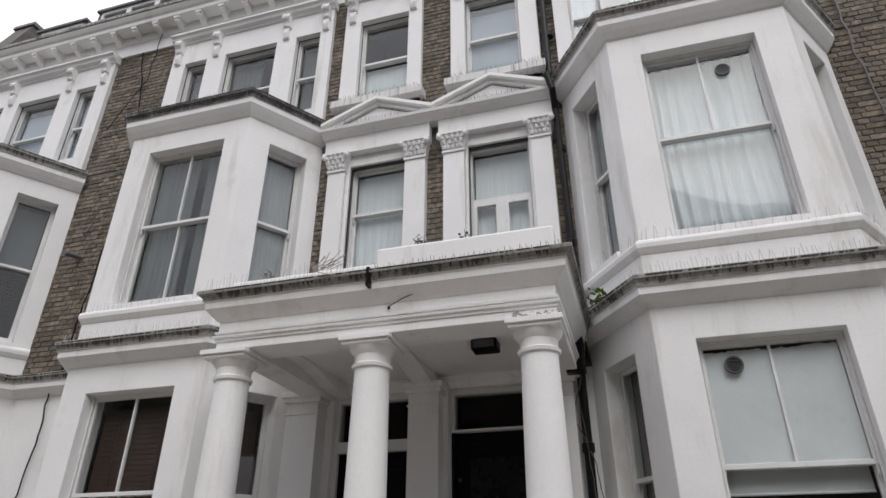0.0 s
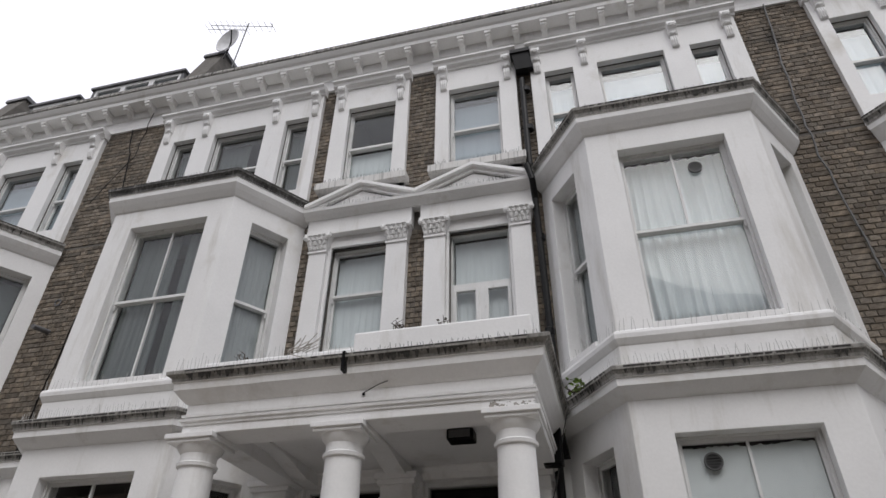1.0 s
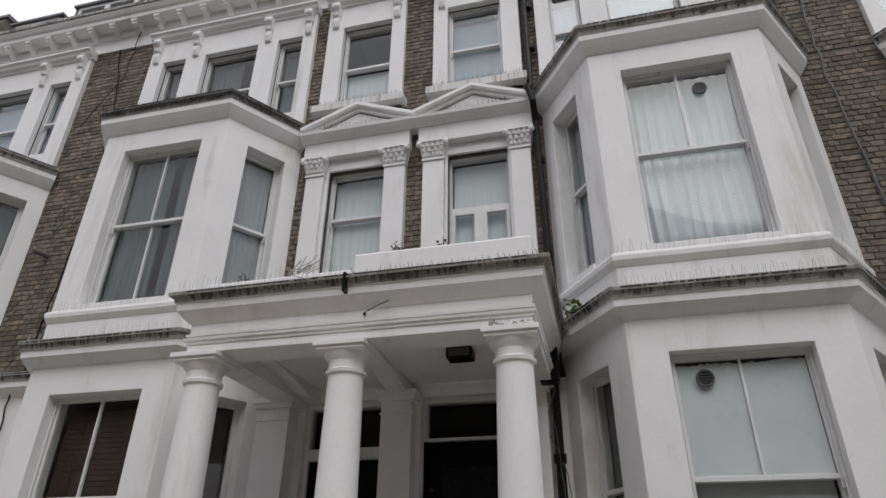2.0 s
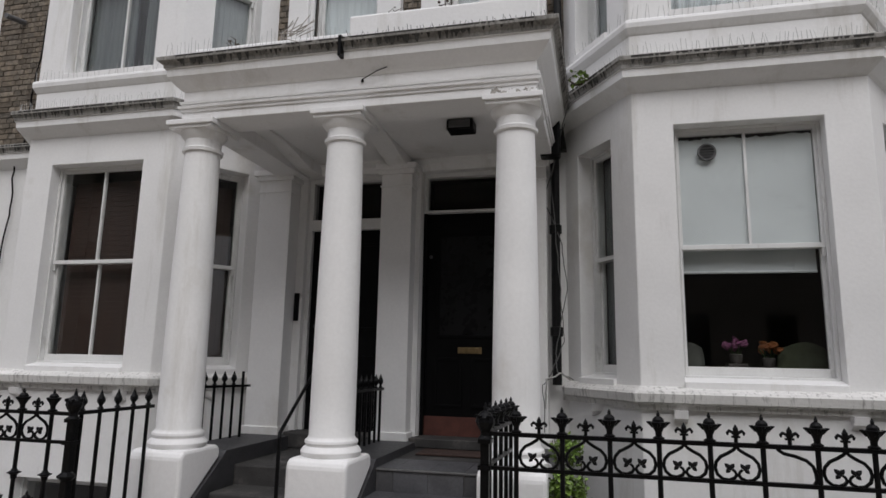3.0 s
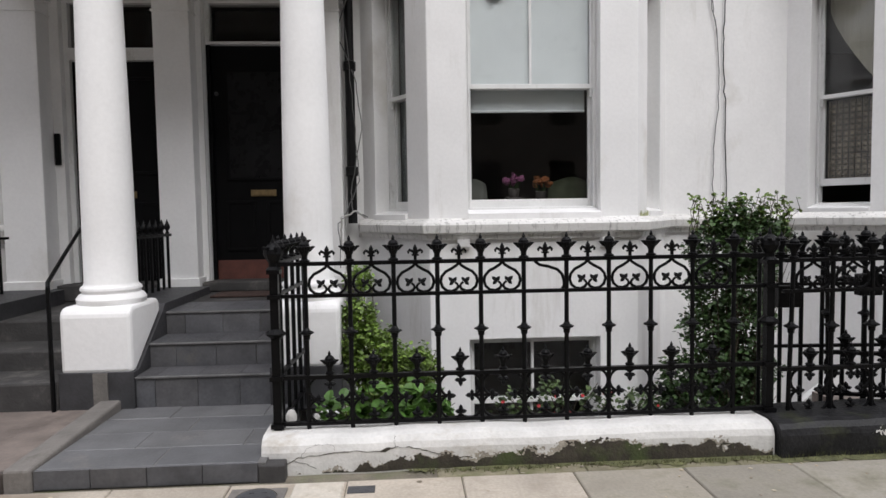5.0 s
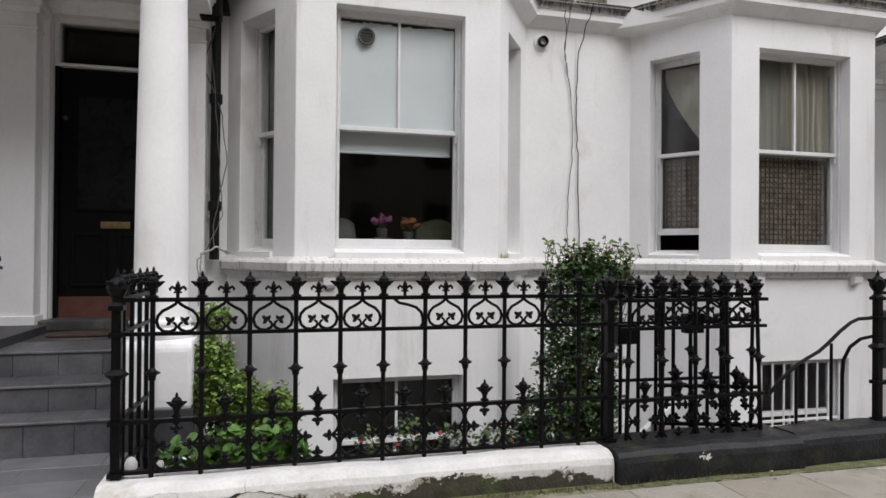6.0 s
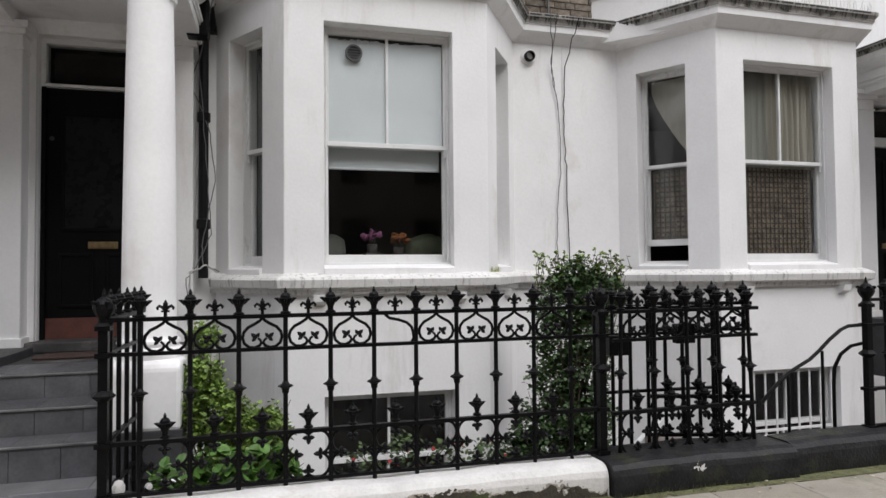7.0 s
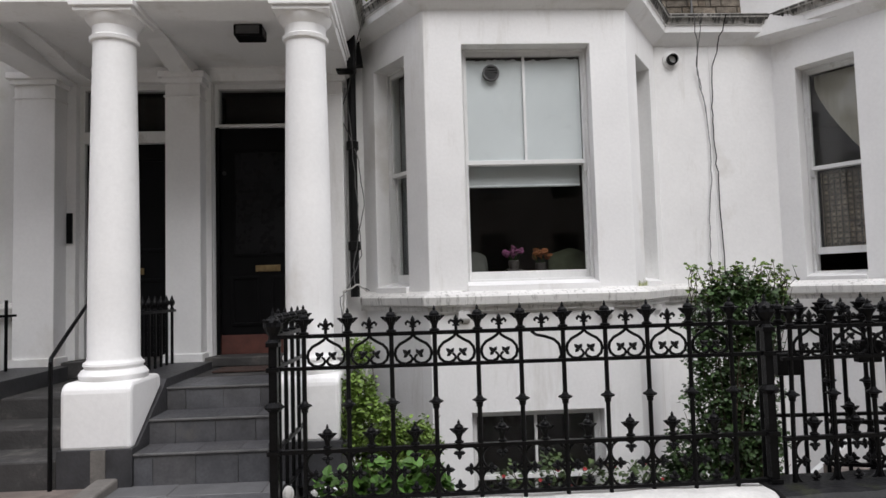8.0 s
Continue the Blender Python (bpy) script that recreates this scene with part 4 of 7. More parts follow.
for k in range(10):
    t0, t1 = k / 10, (k + 1) / 10
    f = lambda t: 0.06 + (w - 0.12) * t ** 1.3  # noqa: E731
    sw.hexa([(f(t0), d + 0.01 + 0.012 * (k % 2), 1.95 - 0.75 * t0), (f(t1), d + 0.01 + 0.012 * ((k + 1) % 2), 1.95 - 0.75 * t1), (f(t1), d + 0.01 + 0.012 * ((k + 1) % 2), 2.08), (f(t0), d + 0.01 + 0.012 * (k % 2), 2.08)],
            [(f(t0), d + 0.015 + 0.012 * (k % 2), 1.95 - 0.75 * t0), (f(t1), d + 0.015 + 0.012 * ((k + 1) % 2), 1.95 - 0.75 * t1), (f(t1), d + 0.015 + 0.012 * ((k + 1) % 2), 2.08), (f(t0), d + 0.015 + 0.012 * (k % 2), 2.08)])
ob = part("swagged_drape", sw, DRAPE)
ob.matrix_basis = r.matrix_basis.copy()
tagged(ob, label="cream drape swept aside behind side window", category="curtain")
# basement windows
for wins, barred in ((w_right, False), (w_left, False), (w_next, True), (w_far, False)):
    p0, p1, lo, hi = wins["basement", 1]
    r, w, d = window(p0, p1, lo, hi, -0.3, bars=(1, 1), label="basement sash window below pavement level", sill=False)
    if barred:
        grille = base("window_grille", label="white painted security bars over basement window", category="grille")
        grille.matrix_basis = r.matrix_basis.copy()
        for i in range(8):
            x = 0.08 + (w - 0.16) * i / 7
            part("bar", Geo().tube([(x, 0.05, 0.03), (x, 0.05, hi - lo - 0.02)], 0.011, 6), SASH, grille)
        for z in (0.5, 0.56):
            part("cross_bar", plate(0.02, w - 0.02, z - 0.012, z + 0.012, 0.04, 0.06), SASH, grille)
# first floor windows over the porch, one sash and one casement
x0, x1 = sorted((X_left(0.43), X_left(1.21)))
r, w, d = window((x0, YW - 0.03), (x1, YW - 0.03), 5.1, 6.65, 5.945, label="white sash window with net curtain", sill=False)
cloth(r, w, d + 0.01, 0.02, 1.5, NET, 7, 0.005, label="white net curtain behind the glass", seed=40)
x0, x1 = sorted((X_right(0.43), X_right(1.21)))
r, w, d = window((x0, YW - 0.03), (x1, YW - 0.03), 5.1, 6.65, 5.87, casement=True, label="white casement window with net curtain", sill=False)
cloth(r, w, d + 0.01, 0.02, 1.5, NET, 7, 0.005, label="white net curtain behind the glass", seed=41)
for Xf in (X_next, X_far):
    x0, x1 = sorted((Xf(0.43), Xf(1.21)))
    r, w, d = window((x0, YW - 0.03), (x1, YW - 0.03), 5.1, 6.65, 5.945, label="white timber sash window", sill=False)
# soft furnishings inside the ground floor bay
def cushion(x, y, z, w, h, material, label):
    """A square cushion leaning back, plump in the middle."""
    n = 10
    vs, fs = [], []
    for side in (-1, 1):
        for i in range(n + 1):
            for j in range(n + 1):
                u, v = 2 * i / n - 1, 2 * j / n - 1
                pinch = 1 - 0.10 * (u * u * v * v)
                plump = max(0.0, (1 - u ** 4) * (1 - v ** 4)) ** 0.6
                vs.append((w * u * pinch, side * 0.085 * plump + 0.12 * v * h, h * v * pinch + 0.02 * math.sin(3 * u + 1)))
    m = (n + 1) ** 2
    for k in range(2):
        fs += [(k * m + i * (n + 1) + j, k * m + i * (n + 1) + j + 1, k * m + (i + 1) * (n + 1) + j + 1, k * m + (i + 1) * (n + 1) + j) for i in range(n) for j in range(n)]
    ob = part("cushion", Geo().add(vs, fs), material, None, "", True)
    ob.location = (x, y, z)
    return tagged(ob, label=label, category="cushion", group="cushions on window seat")


def posy(x, y, z, material, label, seed):
    rnd = random.Random(seed)
    root = base("flower_bunch", (x, y, z), label=label, category="flowers", group="flowers on window seat")
    part("pot", Geo().lathe([(0.035, 0), (0.05, 0.02), (0.055, 0.08), (0.045, 0.085), (0.04, 0.03)], n=12), ROOM, root, "dark pot", True)
    for _ in range(16):
        a, r = rnd.uniform(0, 6.28), rnd.uniform(0.0, 0.11)
        at = (r * math.cos(a), 0.6 * r * math.sin(a), 0.17 + rnd.uniform(-0.04, 0.05) - r * 0.3)
        part("bloom", Geo().lathe([(0.004, -0.012), (0.028, 0.0), (0.034, 0.012), (0.02, 0.018), (0.003, 0.012)], at, 8, Euler((rnd.uniform(0.2, 1.4), 0, a)).to_matrix()), material, root)
    st = Geo()
    for k in range(7):
        st.tube([(0, 0, 0.03), (0.07 * math.cos(k), 0.04 * math.sin(k), 0.16)], 0.004, 4)
    part("stem", st, DARKLEAF, root)


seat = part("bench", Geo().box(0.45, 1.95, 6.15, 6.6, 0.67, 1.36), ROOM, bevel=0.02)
tagged(seat, label="dark low bench inside the bay window", category="bench")
# cushion and petal colours are darkened to carry the room's dimness
for x, z, w, h, c, word in ((0.74, 1.53, 0.17, 0.17, (0.13, 0.132, 0.12), "dimmed pale grey cushion"), (1.72, 1.53, 0.21, 0.18, (0.14, 0.155, 0.10), "dimmed pale green cushion")):
    cushion(x, 6.42, z, w, h, surface(word.replace(" ", "_"), c, 0.9, vary=0.15, scale=12, bump=0.2), word + " on the window bench")
posy(1.16, 6.34, 1.53, surface("pink_petal", (0.28, 0.09, 0.20), 0.7, vary=0.2), "bunch of pink flowers on the window bench", 3)
posy(1.42, 6.32, 1.50, surface("orange_petal", (0.34, 0.12, 0.04), 0.7, vary=0.2), "bunch of orange flowers on the window bench", 4)
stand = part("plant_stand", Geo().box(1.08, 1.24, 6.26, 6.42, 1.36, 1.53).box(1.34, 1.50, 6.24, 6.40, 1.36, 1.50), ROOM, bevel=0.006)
tagged(stand, label="low dark stand under the flower pots", category="stand")


# ---- shared porch ----
CX = {"l": -3.32, "m": -1.995, "r": -0.60}
CY = 4.80
porch = base("porch", (-1.98, 5.5, 0), label="white stucco double porch with round columns", category="porch")
pinv = porch.matrix_basis.inverted()


def pp(name, geo, material, label="", bevel=0.0, smooth=False, parent=None):
    ob = part(name, geo, material, parent or porch, label, smooth, bevel)
    ob.matrix_parent_inverse = pinv if parent is None else Matrix()
    return ob


LANDING = 0.67
R0, R1 = 0.173, 0.145
shaft = [(R0 + 0.035, 0.785), (R0 + 0.05, 0.80), (R0 + 0.054, 0.83), (R0 + 0.035, 0.86), (R0 + 0.018, 0.868), (R0 + 0.018, 0.88), (R0 + 0.028, 0.893), (R0 + 0.024, 0.91), (R0 + 0.008, 0.922), (R0, 0.94)]
shaft += [(R0 + (R1 - R0) * t ** 1.6, 0.95 + (3.22 - 0.95) * t) for t in (0.15, 0.3, 0.45, 0.6, 0.75, 0.9, 1.0)]
shaft += [(R1 + 0.02, 3.225), (R1 + 0.025, 3.25), (R1 + 0.005, 3.265), (R1 + 0.005, 3.33), (R1 + 0.02, 3.345), (R1 + 0.045, 3.38), (R1 + 0.05, 3.40)]
for k, x in CX.items():
    col = pp("column", Geo().lathe(shaft, (x, CY, 0), 32), STUCCO, "round white painted column", 0, True)
    pp("abacus", Geo().box(x - 0.205, x + 0.205, CY - 0.205, CY + 0.205, 3.40, 3.43).box(x - 0.225, x + 0.225, CY - 0.225, CY + 0.225, 3.43, 3.475), STUCCO, "", 0.006)
    # plinth: a block that follows the stair at its back
    g = Geo()
    x0, x1 = x - 0.235, x + 0.235
    prof = [(4.53, 0.345), (4.53, 0.75), (4.57, 0.795), (5.01, 0.795), (5.05, 0.76), (5.05, 0.69), (4.60, 0.345)]
    g.prism([(x0, y, z) for y, z in prof], (x1 - x0, 0, 0))
    pp("plinth", g, STUCCO, "chipped white plinth block", 0.032)
    pp("skirting", Geo().prism([(x0 - 0.012, y, z) for y, z in [(4.518, 0.06), (4.518, 0.355), (4.61, 0.355), (5.06, 0.68), (5.12, 0.735), (6.23, 0.735), (6.23, 0.06)]], (x1 - x0 + 0.024, 0, 0)), SKIRT, "dark slate skirting", 0.004)
for x, w in ((CX["m"] + 0.0, 0.035),):
    pp("repair_strip", Geo().box(x - 0.02, x + 0.075, 4.508, 4.52, 0.1, 0.352), GREYSTONE, "grey mortar repair")
# entablature, cornice and low parapet
xl, xr = -3.43, -0.42
for x0, x1, y0, y1, n in ((xl, xr, CY - 0.17, CY + 0.17, "front_beam"), (xl, xl + 0.3, CY + 0.17, YW - 0.01, "side_beam"), (xr - 0.3, xr, CY + 0.17, YW - 0.01, "side_beam")):
    pp(n, Geo().box(x0, x1, y0, y1, 3.475, 3.80), STUCCO, "", 0.006)
edge = [(xl, YW - 0.02), (xl, CY - 0.17), (xr, CY - 0.17), (xr, YW - 0.02)]
pp("architrave_fillet", Geo().sweep([(0, 3.55), (0.012, 3.55), (0.015, 3.575), (0.03, 3.58), (0.034, 3.60), (0, 3.61)], edge), STUCCO)
pp("architrave_fillet", Geo().sweep([(0, 3.62), (0.02, 3.62), (0.024, 3.64), (0, 3.65)], edge), STUCCO)
pp("porch_cornice", Geo().sweep([(0, 3.735), (0.025, 3.75), (0.06, 3.785), (0.105, 3.838), (0.112, 3.90), (0.125, 3.905), (0.125, 3.96), (0, 3.985)], edge), STUCCO)
pp("cornice_lip", Geo().sweep([(0.10, 3.902), (0.128, 3.908), (0.133, 3.935), (0.155, 3.958), (0.172, 3.962), (0.176, 3.99), (0.155, 4.005), (0, 4.015), (0, 3.985)], edge), DULLLIP, "grey weathered cornice edge")
pp("soot_staining", drips(edge, (0.133, 3.905), (0.176, 3.99), 5), SOOT, "black soot runs")["kind"] = "stuff"
pp("porch_roof", Geo().box(xl, xr, CY - 0.17, YW - 0.01, 3.80, 4.0), LEAD)
pp("parapet", Geo().box(-1.93, xr + 0.03, CY - 0.2, CY + 0.0, 3.99, 4.255), STUCCO, "stained white parapet", 0.02)
pp("parapet", Geo().box(xl + 0.05, -1.935, CY - 0.17, CY + 0.0, 3.99, 4.13), STUCCO, "low white parapet", 0.02)
pp("cornice_joint", Geo().box(-1.95, -1.925, CY - 0.352, CY - 0.28, 3.84, 4.01), IRON, "dark open joint", 0.0)
ceil = part("ceiling", Geo().box(xl + 0.3, xr - 0.3, CY + 0.17, YW - 0.01, 3.62, 3.70), STUCCO)
tagged(ceil, label="white painted porch ceiling", category="ceiling", kind="structure")
pp("ceiling_moulding", Geo().sweep([(0, 3.5), (0.03, 3.5), (0.05, 3.56), (0.1, 3.6), (0.1, 3.62), (0, 3.62)], [(xl + 0.3, YW), (xr - 0.3, YW)]), STUCCO)
# ribs over the middle and at the sides that curve up from the wall pilasters
for x in (CX["m"] - 0.02, xl + 0.36, xr - 0.36):
    g = Geo()
    pts = [(YW - 0.01, 3.50), (6.2, 3.50), (6.0, 3.53), (5.8, 3.57), (5.6, 3.595), (5.2, 3.60), (4.97, 3.60)]
    for (y0, z0), (y1, z1) in zip(pts, pts[1:]):
        g.hexa([(x - 0.1, y1, z1), (x + 0.1, y1, z1), (x + 0.1, y0, z0), (x - 0.1, y0, z0)], [(x - 0.1, y1, 3.64), (x + 0.1, y1, 3.64), (x + 0.1, y0, 3.64), (x - 0.1, y0, 3.64)])
    pp("ceiling_rib", g, STUCCO)
for x, w in ((-2.033, 0.167), (-3.425, 0.19), (-0.67, 0.18)):
    pp("wall_pilaster", Geo().box(x - w, x + w, YW - 0.22, YW, 0.55, 3.29), STUCCO, "", 0.008)
    pp("pilaster_base", Geo().box(x - w - 0.02, x + w + 0.02, YW - 0.245, YW, LANDING, LANDING + 0.14), STUCCO, "", 0.008)
    pp("pilaster_skirting", Geo().box(x - w - 0.03, x + w + 0.03, YW - 0.26, YW, LANDING - 0.02, LANDING + 0.06), SLATE, "dark skirting", 0.004)
    for z0, z1, o in ((3.285, 3.305, 0.012), (3.305, 3.42, 0.0), (3.42, 3.47, 0.03), (3.47, 3.53, 0.055)):
        pp("pilaster_cap", Geo().box(x - w - o, x + w + o, YW - 0.22 - o, YW, z0, z1), STUCCO, "", 0.005)
for x in (-3.64, -1.845):
    pp("wall_strip", Geo().box(x - 0.03, x + 0.03, YW - 0.05, YW, LANDING, 3.5), STUCCO)
copy_thing(porch, pose(RIGHT_PAIR, 5.5, 0))
ceil_next = part("ceiling", Geo().box(xl + 0.3 + RIGHT_PAIR - PAIR, xr - 0.3 + RIGHT_PAIR - PAIR, CY + 0.17, YW - 0.01, 3.62, 3.70), STUCCO)
tagged(ceil_next, label="white painted porch ceiling", category="ceiling", kind="structure")
# ceiling light
lamp = base("porch_light", (-1.17, 5.45, 3.62), label="black bulkhead lamp on the porch ceiling, unlit", category="lamp")
part("housing", Geo().box(-0.12, 0.12, -0.09, 0.09, -0.10, 0.0), IRON, lamp, "", bevel=0.015)
part("diffuser", Geo().box(-0.095, 0.095, -0.102, -0.085, -0.085, -0.02), VENT, lamp, "clouded glass")
# landing, doors
floor = part("landing", Geo().box(-3.66, -2.2, 5.26, 6.62, 0.0, 0.601).box(-2.2, -0.4, 5.14, 6.62, 0.0, LANDING - 0.004), OLDSTEP)
tagged(floor, label="dark stone porch landing", category="landing", kind="structure")
THRESH = 0.76


def front_door(x0, x1, top, red, plate_at, label):
    COUNT["door"] += 1
    y = 6.62
    root = part(f"door_{COUNT['door']}", Geo().box(x0 + 0.05, x1 - 0.05, y, y + 0.05, THRESH, top), DOOR, None, bevel=0.004)
    tagged(root, label=label, category="door", kind="structure")
    foot = top if red else THRESH
    fr = Geo().box(x0, x0 + 0.05, y - 0.05, y + 0.08, foot, 3.5).box(x1 - 0.05, x1, y - 0.05, y + 0.08, foot, 3.5).box(x0 + 0.05, x1 - 0.05, y - 0.05, y + 0.08, 3.45, 3.5)
    if red:
        low = Geo().box(x0, x0 + 0.05, y - 0.05, y + 0.08, THRESH, top).box(x1 - 0.05, x1, y - 0.05, y + 0.08, THRESH, top)
        part("door_jambs", low, DOOR, root, "black painted jambs", bevel=0.004)
    part("door_frame", fr, SASH, root, "white frame", bevel=0.004)
    bar = 0.03 if red else 0.12
    part("transom", plate(x0 + 0.05, x1 - 0.05, top, top + bar, y - 0.06, y + 0.06), SASH, root, bevel=0.006)
    pane = part("fanlight", plate(x0 + 0.05, x1 - 0.05, top + bar, 3.45, y + 0.01, y + 0.02), DARKGLASS, root, "dark fanlight glass")
    # added dark sheet that stands in for the unlit hall
    part("fanlight_backing", plate(x0 + 0.05, x1 - 0.05, top + bar, 3.45, y + 0.2, y + 0.22), LACE, root)
    w = x1 - x0 - 0.1
    panels = [(x0 + 0.17, x1 - 0.17, THRESH + 0.98, top - 0.23)] if red else [(x0 + 0.15 + k * (w - 0.1) / 2, x0 + 0.05 + (k + 1) * (w - 0.1) / 2, THRESH + 1.05, top - 0.15) for k in range(2)]
    panels += [(x0 + 0.15 + k * (w - 0.1) / 2, x0 + 0.05 + (k + 1) * (w - 0.1) / 2, THRESH + 0.28, THRESH + 0.78) for k in range(2)]
    for k, (q0, q1, z0, z1) in enumerate(panels):
        g = Geo()
        for a0, a1, b0, b1 in ((q0, q1, z0, z0 + 0.03), (q0, q1, z1 - 0.03, z1), (q0, q0 + 0.03, z0 + 0.03, z1 - 0.03), (q1 - 0.03, q1, z0 + 0.03, z1 - 0.03)):
            g.box(a0, a1, y - 0.014, y, b0, b1)
        part("panel_moulding", g, DOOR, root, bevel=0.004)
        if red and k == 0:
            part("door_glass", plate(q0 + 0.03, q1 - 0.03, z0 + 0.03, z1 - 0.03, y - 0.006, y - 0.001), DOORGLASS, root, "dim obscured glass panel")
    lx = x0 + 0.05 + w * 0.5 if plate_at is None else plate_at
    lp = part("letter_plate", plate(lx - 0.125, lx + 0.125, 1.58, 1.646, y - 0.016, y), BRASS, root, "worn brass letter plate", bevel=0.004)
    part("letter_flap", plate(lx - 0.095, lx + 0.095, 1.59, 1.636, y - 0.022, y - 0.016), BRASS, lp, bevel=0.003)
    part("night_latch", Geo().lathe([(0.020, 0), (0.022, 0.008), (0.016, 0.014), (0.004, 0.016)], (x0 + 0.09 if red else x0 + 0.12, y, 2.59 if red else 1.85), 14, Matrix.Rotation(radians(90), 3, "X")), WORNIRON, root, "small metal lock", True)
    if red:
        part("kick_board", plate(x0 + 0.05, x1 - 0.05, THRESH, THRESH + 0.19, y - 0.01, y), REDTILE, root, "dull red kick board", bevel=0.003)
    return root


front_door(-1.825, -0.84, 3.055, True, -1.305, "black gloss front door with brass letter plate")
front_door(-3.15, -2.17, 2.905, False, None, "black front door in a white frame")
front_door(7.53, 8.53, 2.905, False, None, "black front door in a white frame")
for x0, x1, z in ((-1.80, -0.86, LANDING), (-3.14, -2.19, 0.603)):
    st = part("door_step", Geo().box(x0 - 0.05, x1 + 0.03, 6.32, 6.66, z + 0.002, THRESH), OLDSTEP, bevel=0.01)
    tagged(st, label="dark stone door step", category="step", group="door steps")
mat_ = part("doormat", Geo().box(-1.64, -1.0, 5.86, 6.2, LANDING + 0.002, LANDING + 0.016), surface("worn_coir_mat", (0.05, 0.028, 0.022), 0.95, vary=0.3, scale=12, fine=120, bump=0.6), bevel=0.004)
tagged(mat_, label="worn reddish doormat on the landing", category="doormat")
entry = part("entry_phone", Geo().box(-3.225, -3.175, YW - 0.03, YW - 0.001, 1.9, 2.2), IRON, bevel=0.004)
tagged(entry, label="slim dark entry phone panel on the pilaster", category="entry phone")
# stairs: worn painted stone on one side, slate tiles on the other
STONE_STEPS = [(4.525, 0.10, 0.298), (4.88, 0.298, 0.445), (5.24, 0.445, 0.605)]
TILED_STEPS = [(4.535, 0.10, 0.318), (4.79, 0.318, 0.495), (5.12, 0.495, LANDING)]
x_m0, x_m1 = CX["m"] - 0.25, CX["m"] + 0.25
stair_l = base("stone_stair", (-2.6, 4.9, 0), label="worn dark painted stone stair of three steps", category="stairs")
stair_r = base("tiled_stair", (-1.3, 4.9, 0), label="dark slate tiled stair of three steps", category="stairs")


def on_stair(name, geo, material, root, bevel=0.0):
    ob = part(name, geo, material, root, bevel=bevel)
    ob.matrix_parent_inverse = root.matrix_basis.inverted()
    return ob


for k, (y, z0, z1) in enumerate(STONE_STEPS):
    on_stair("step", Geo().box(-3.06, x_m0, y, y + (0.5 if k < 2 else 0.2), z0 - 0.05, z1 + (0.004 if k == 2 else 0)), OLDSTEP, stair_l, 0.018)
xa, xb = x_m1, -0.84
for k, (y, z0, z1) in enumerate(TILED_STEPS):
    deep = (TILED_STEPS[k + 1][0] - y + 0.01) if k < 2 else 0.5
    on_stair("step_core", Geo().box(xa, xb, y + 0.012, y + deep, z0 - 0.05, z1 - 0.012), JOINT, stair_r)
    on_stair("tile_trim", Geo().box(xa, xb, y - 0.014, y + 0.012, z1 - 0.017, z1 - 0.001), TRIM, stair_r, 0.004)
    wt = (xb - xa) / 3.2
    x = xa - wt * (0.5 if k == 2 else 0.35 if k == 1 else 0.55)
    while x < xb - 0.01:
        a0, a1 = max(xa, x) + 0.002, min(xb, x + wt) - 0.002
        if a1 - a0 > 0.02:
            on_stair("riser_tile", Geo().box(a0, a1, y, y + 0.012, z0, z1 - 0.019), SLATE, stair_r)
            on_stair("tread_tile", Geo().box(a0, a1, y + 0.013, y + deep, z1 - 0.012, z1), SLATE, stair_r)
        x += wt


# ---- cast-iron railings ----
FY = 3.75
Z1, Z2, Z3, Z4, ZT = 1.12, 0.94, 0.48, 0.215, 1.27
PITCH = 0.2465


def finial_geo(k=1.0):
    g = Geo().lathe([(r * k, z * k) for r, z in ((0.016, 0), (0.029, 0.006), (0.029, 0.014), (0.016, 0.022), (0.017, 0.04), (0.03, 0.068), (0.043, 0.086), (0.043, 0.091), (0.03, 0.094), (0.028, 0.106), (0.019, 0.117), (0.008, 0.123), (0.01, 0.131), (0.002, 0.15))], n=10)
    for a in range(4):
        c, s = math.cos(a * math.pi / 2), math.sin(a * math.pi / 2)
        g.tube([(0.026 * k * c, 0.026 * k * s, 0.066 * k), (0.045 * k * c, 0.045 * k * s, 0.088 * k), (0.059 * k * c, 0.059 * k * s, 0.091 * k)], [0.008 * k, 0.010 * k, 0.003 * k], 5)
    return g


def trefoil(g, x, z, dx, dz, k=1.0):
    """A small three-lobed leaf that points along (dx, dz)."""
    for a, r, w in ((0, 1.3, 0.0165), (85, 1.1, 0.015), (-85, 1.1, 0.015)):
        ca, sa = math.cos(radians(a)), math.sin(radians(a))
        ux, uz = dx * ca - dz * sa, dx * sa + dz * ca
        q = 0.019 * k * r
        g.tube([(x, 0, z), (x + ux * q * 0.75, 0, z + uz * q * 0.75), (x + ux * q * 1.25, 0, z + uz * q * 1.25), (x + ux * q * 1.8, 0, z + uz * q * 1.8)], [0.007 * k, w * k, w * 0.8 * k, 0.002], 6)
    g.ball((x, 0, z), (0.011 * k, 0.01, 0.011 * k), 6, 4)


def arc(g, cx, cz, r, a0, a1, t=0.0098, n=10):
    g.tube([(cx + r * math.cos(radians(a0 + (a1 - a0) * i / n)), 0, cz + r * math.sin(radians(a0 + (a1 - a0) * i / n))) for i in range(n + 1)], t, 5)


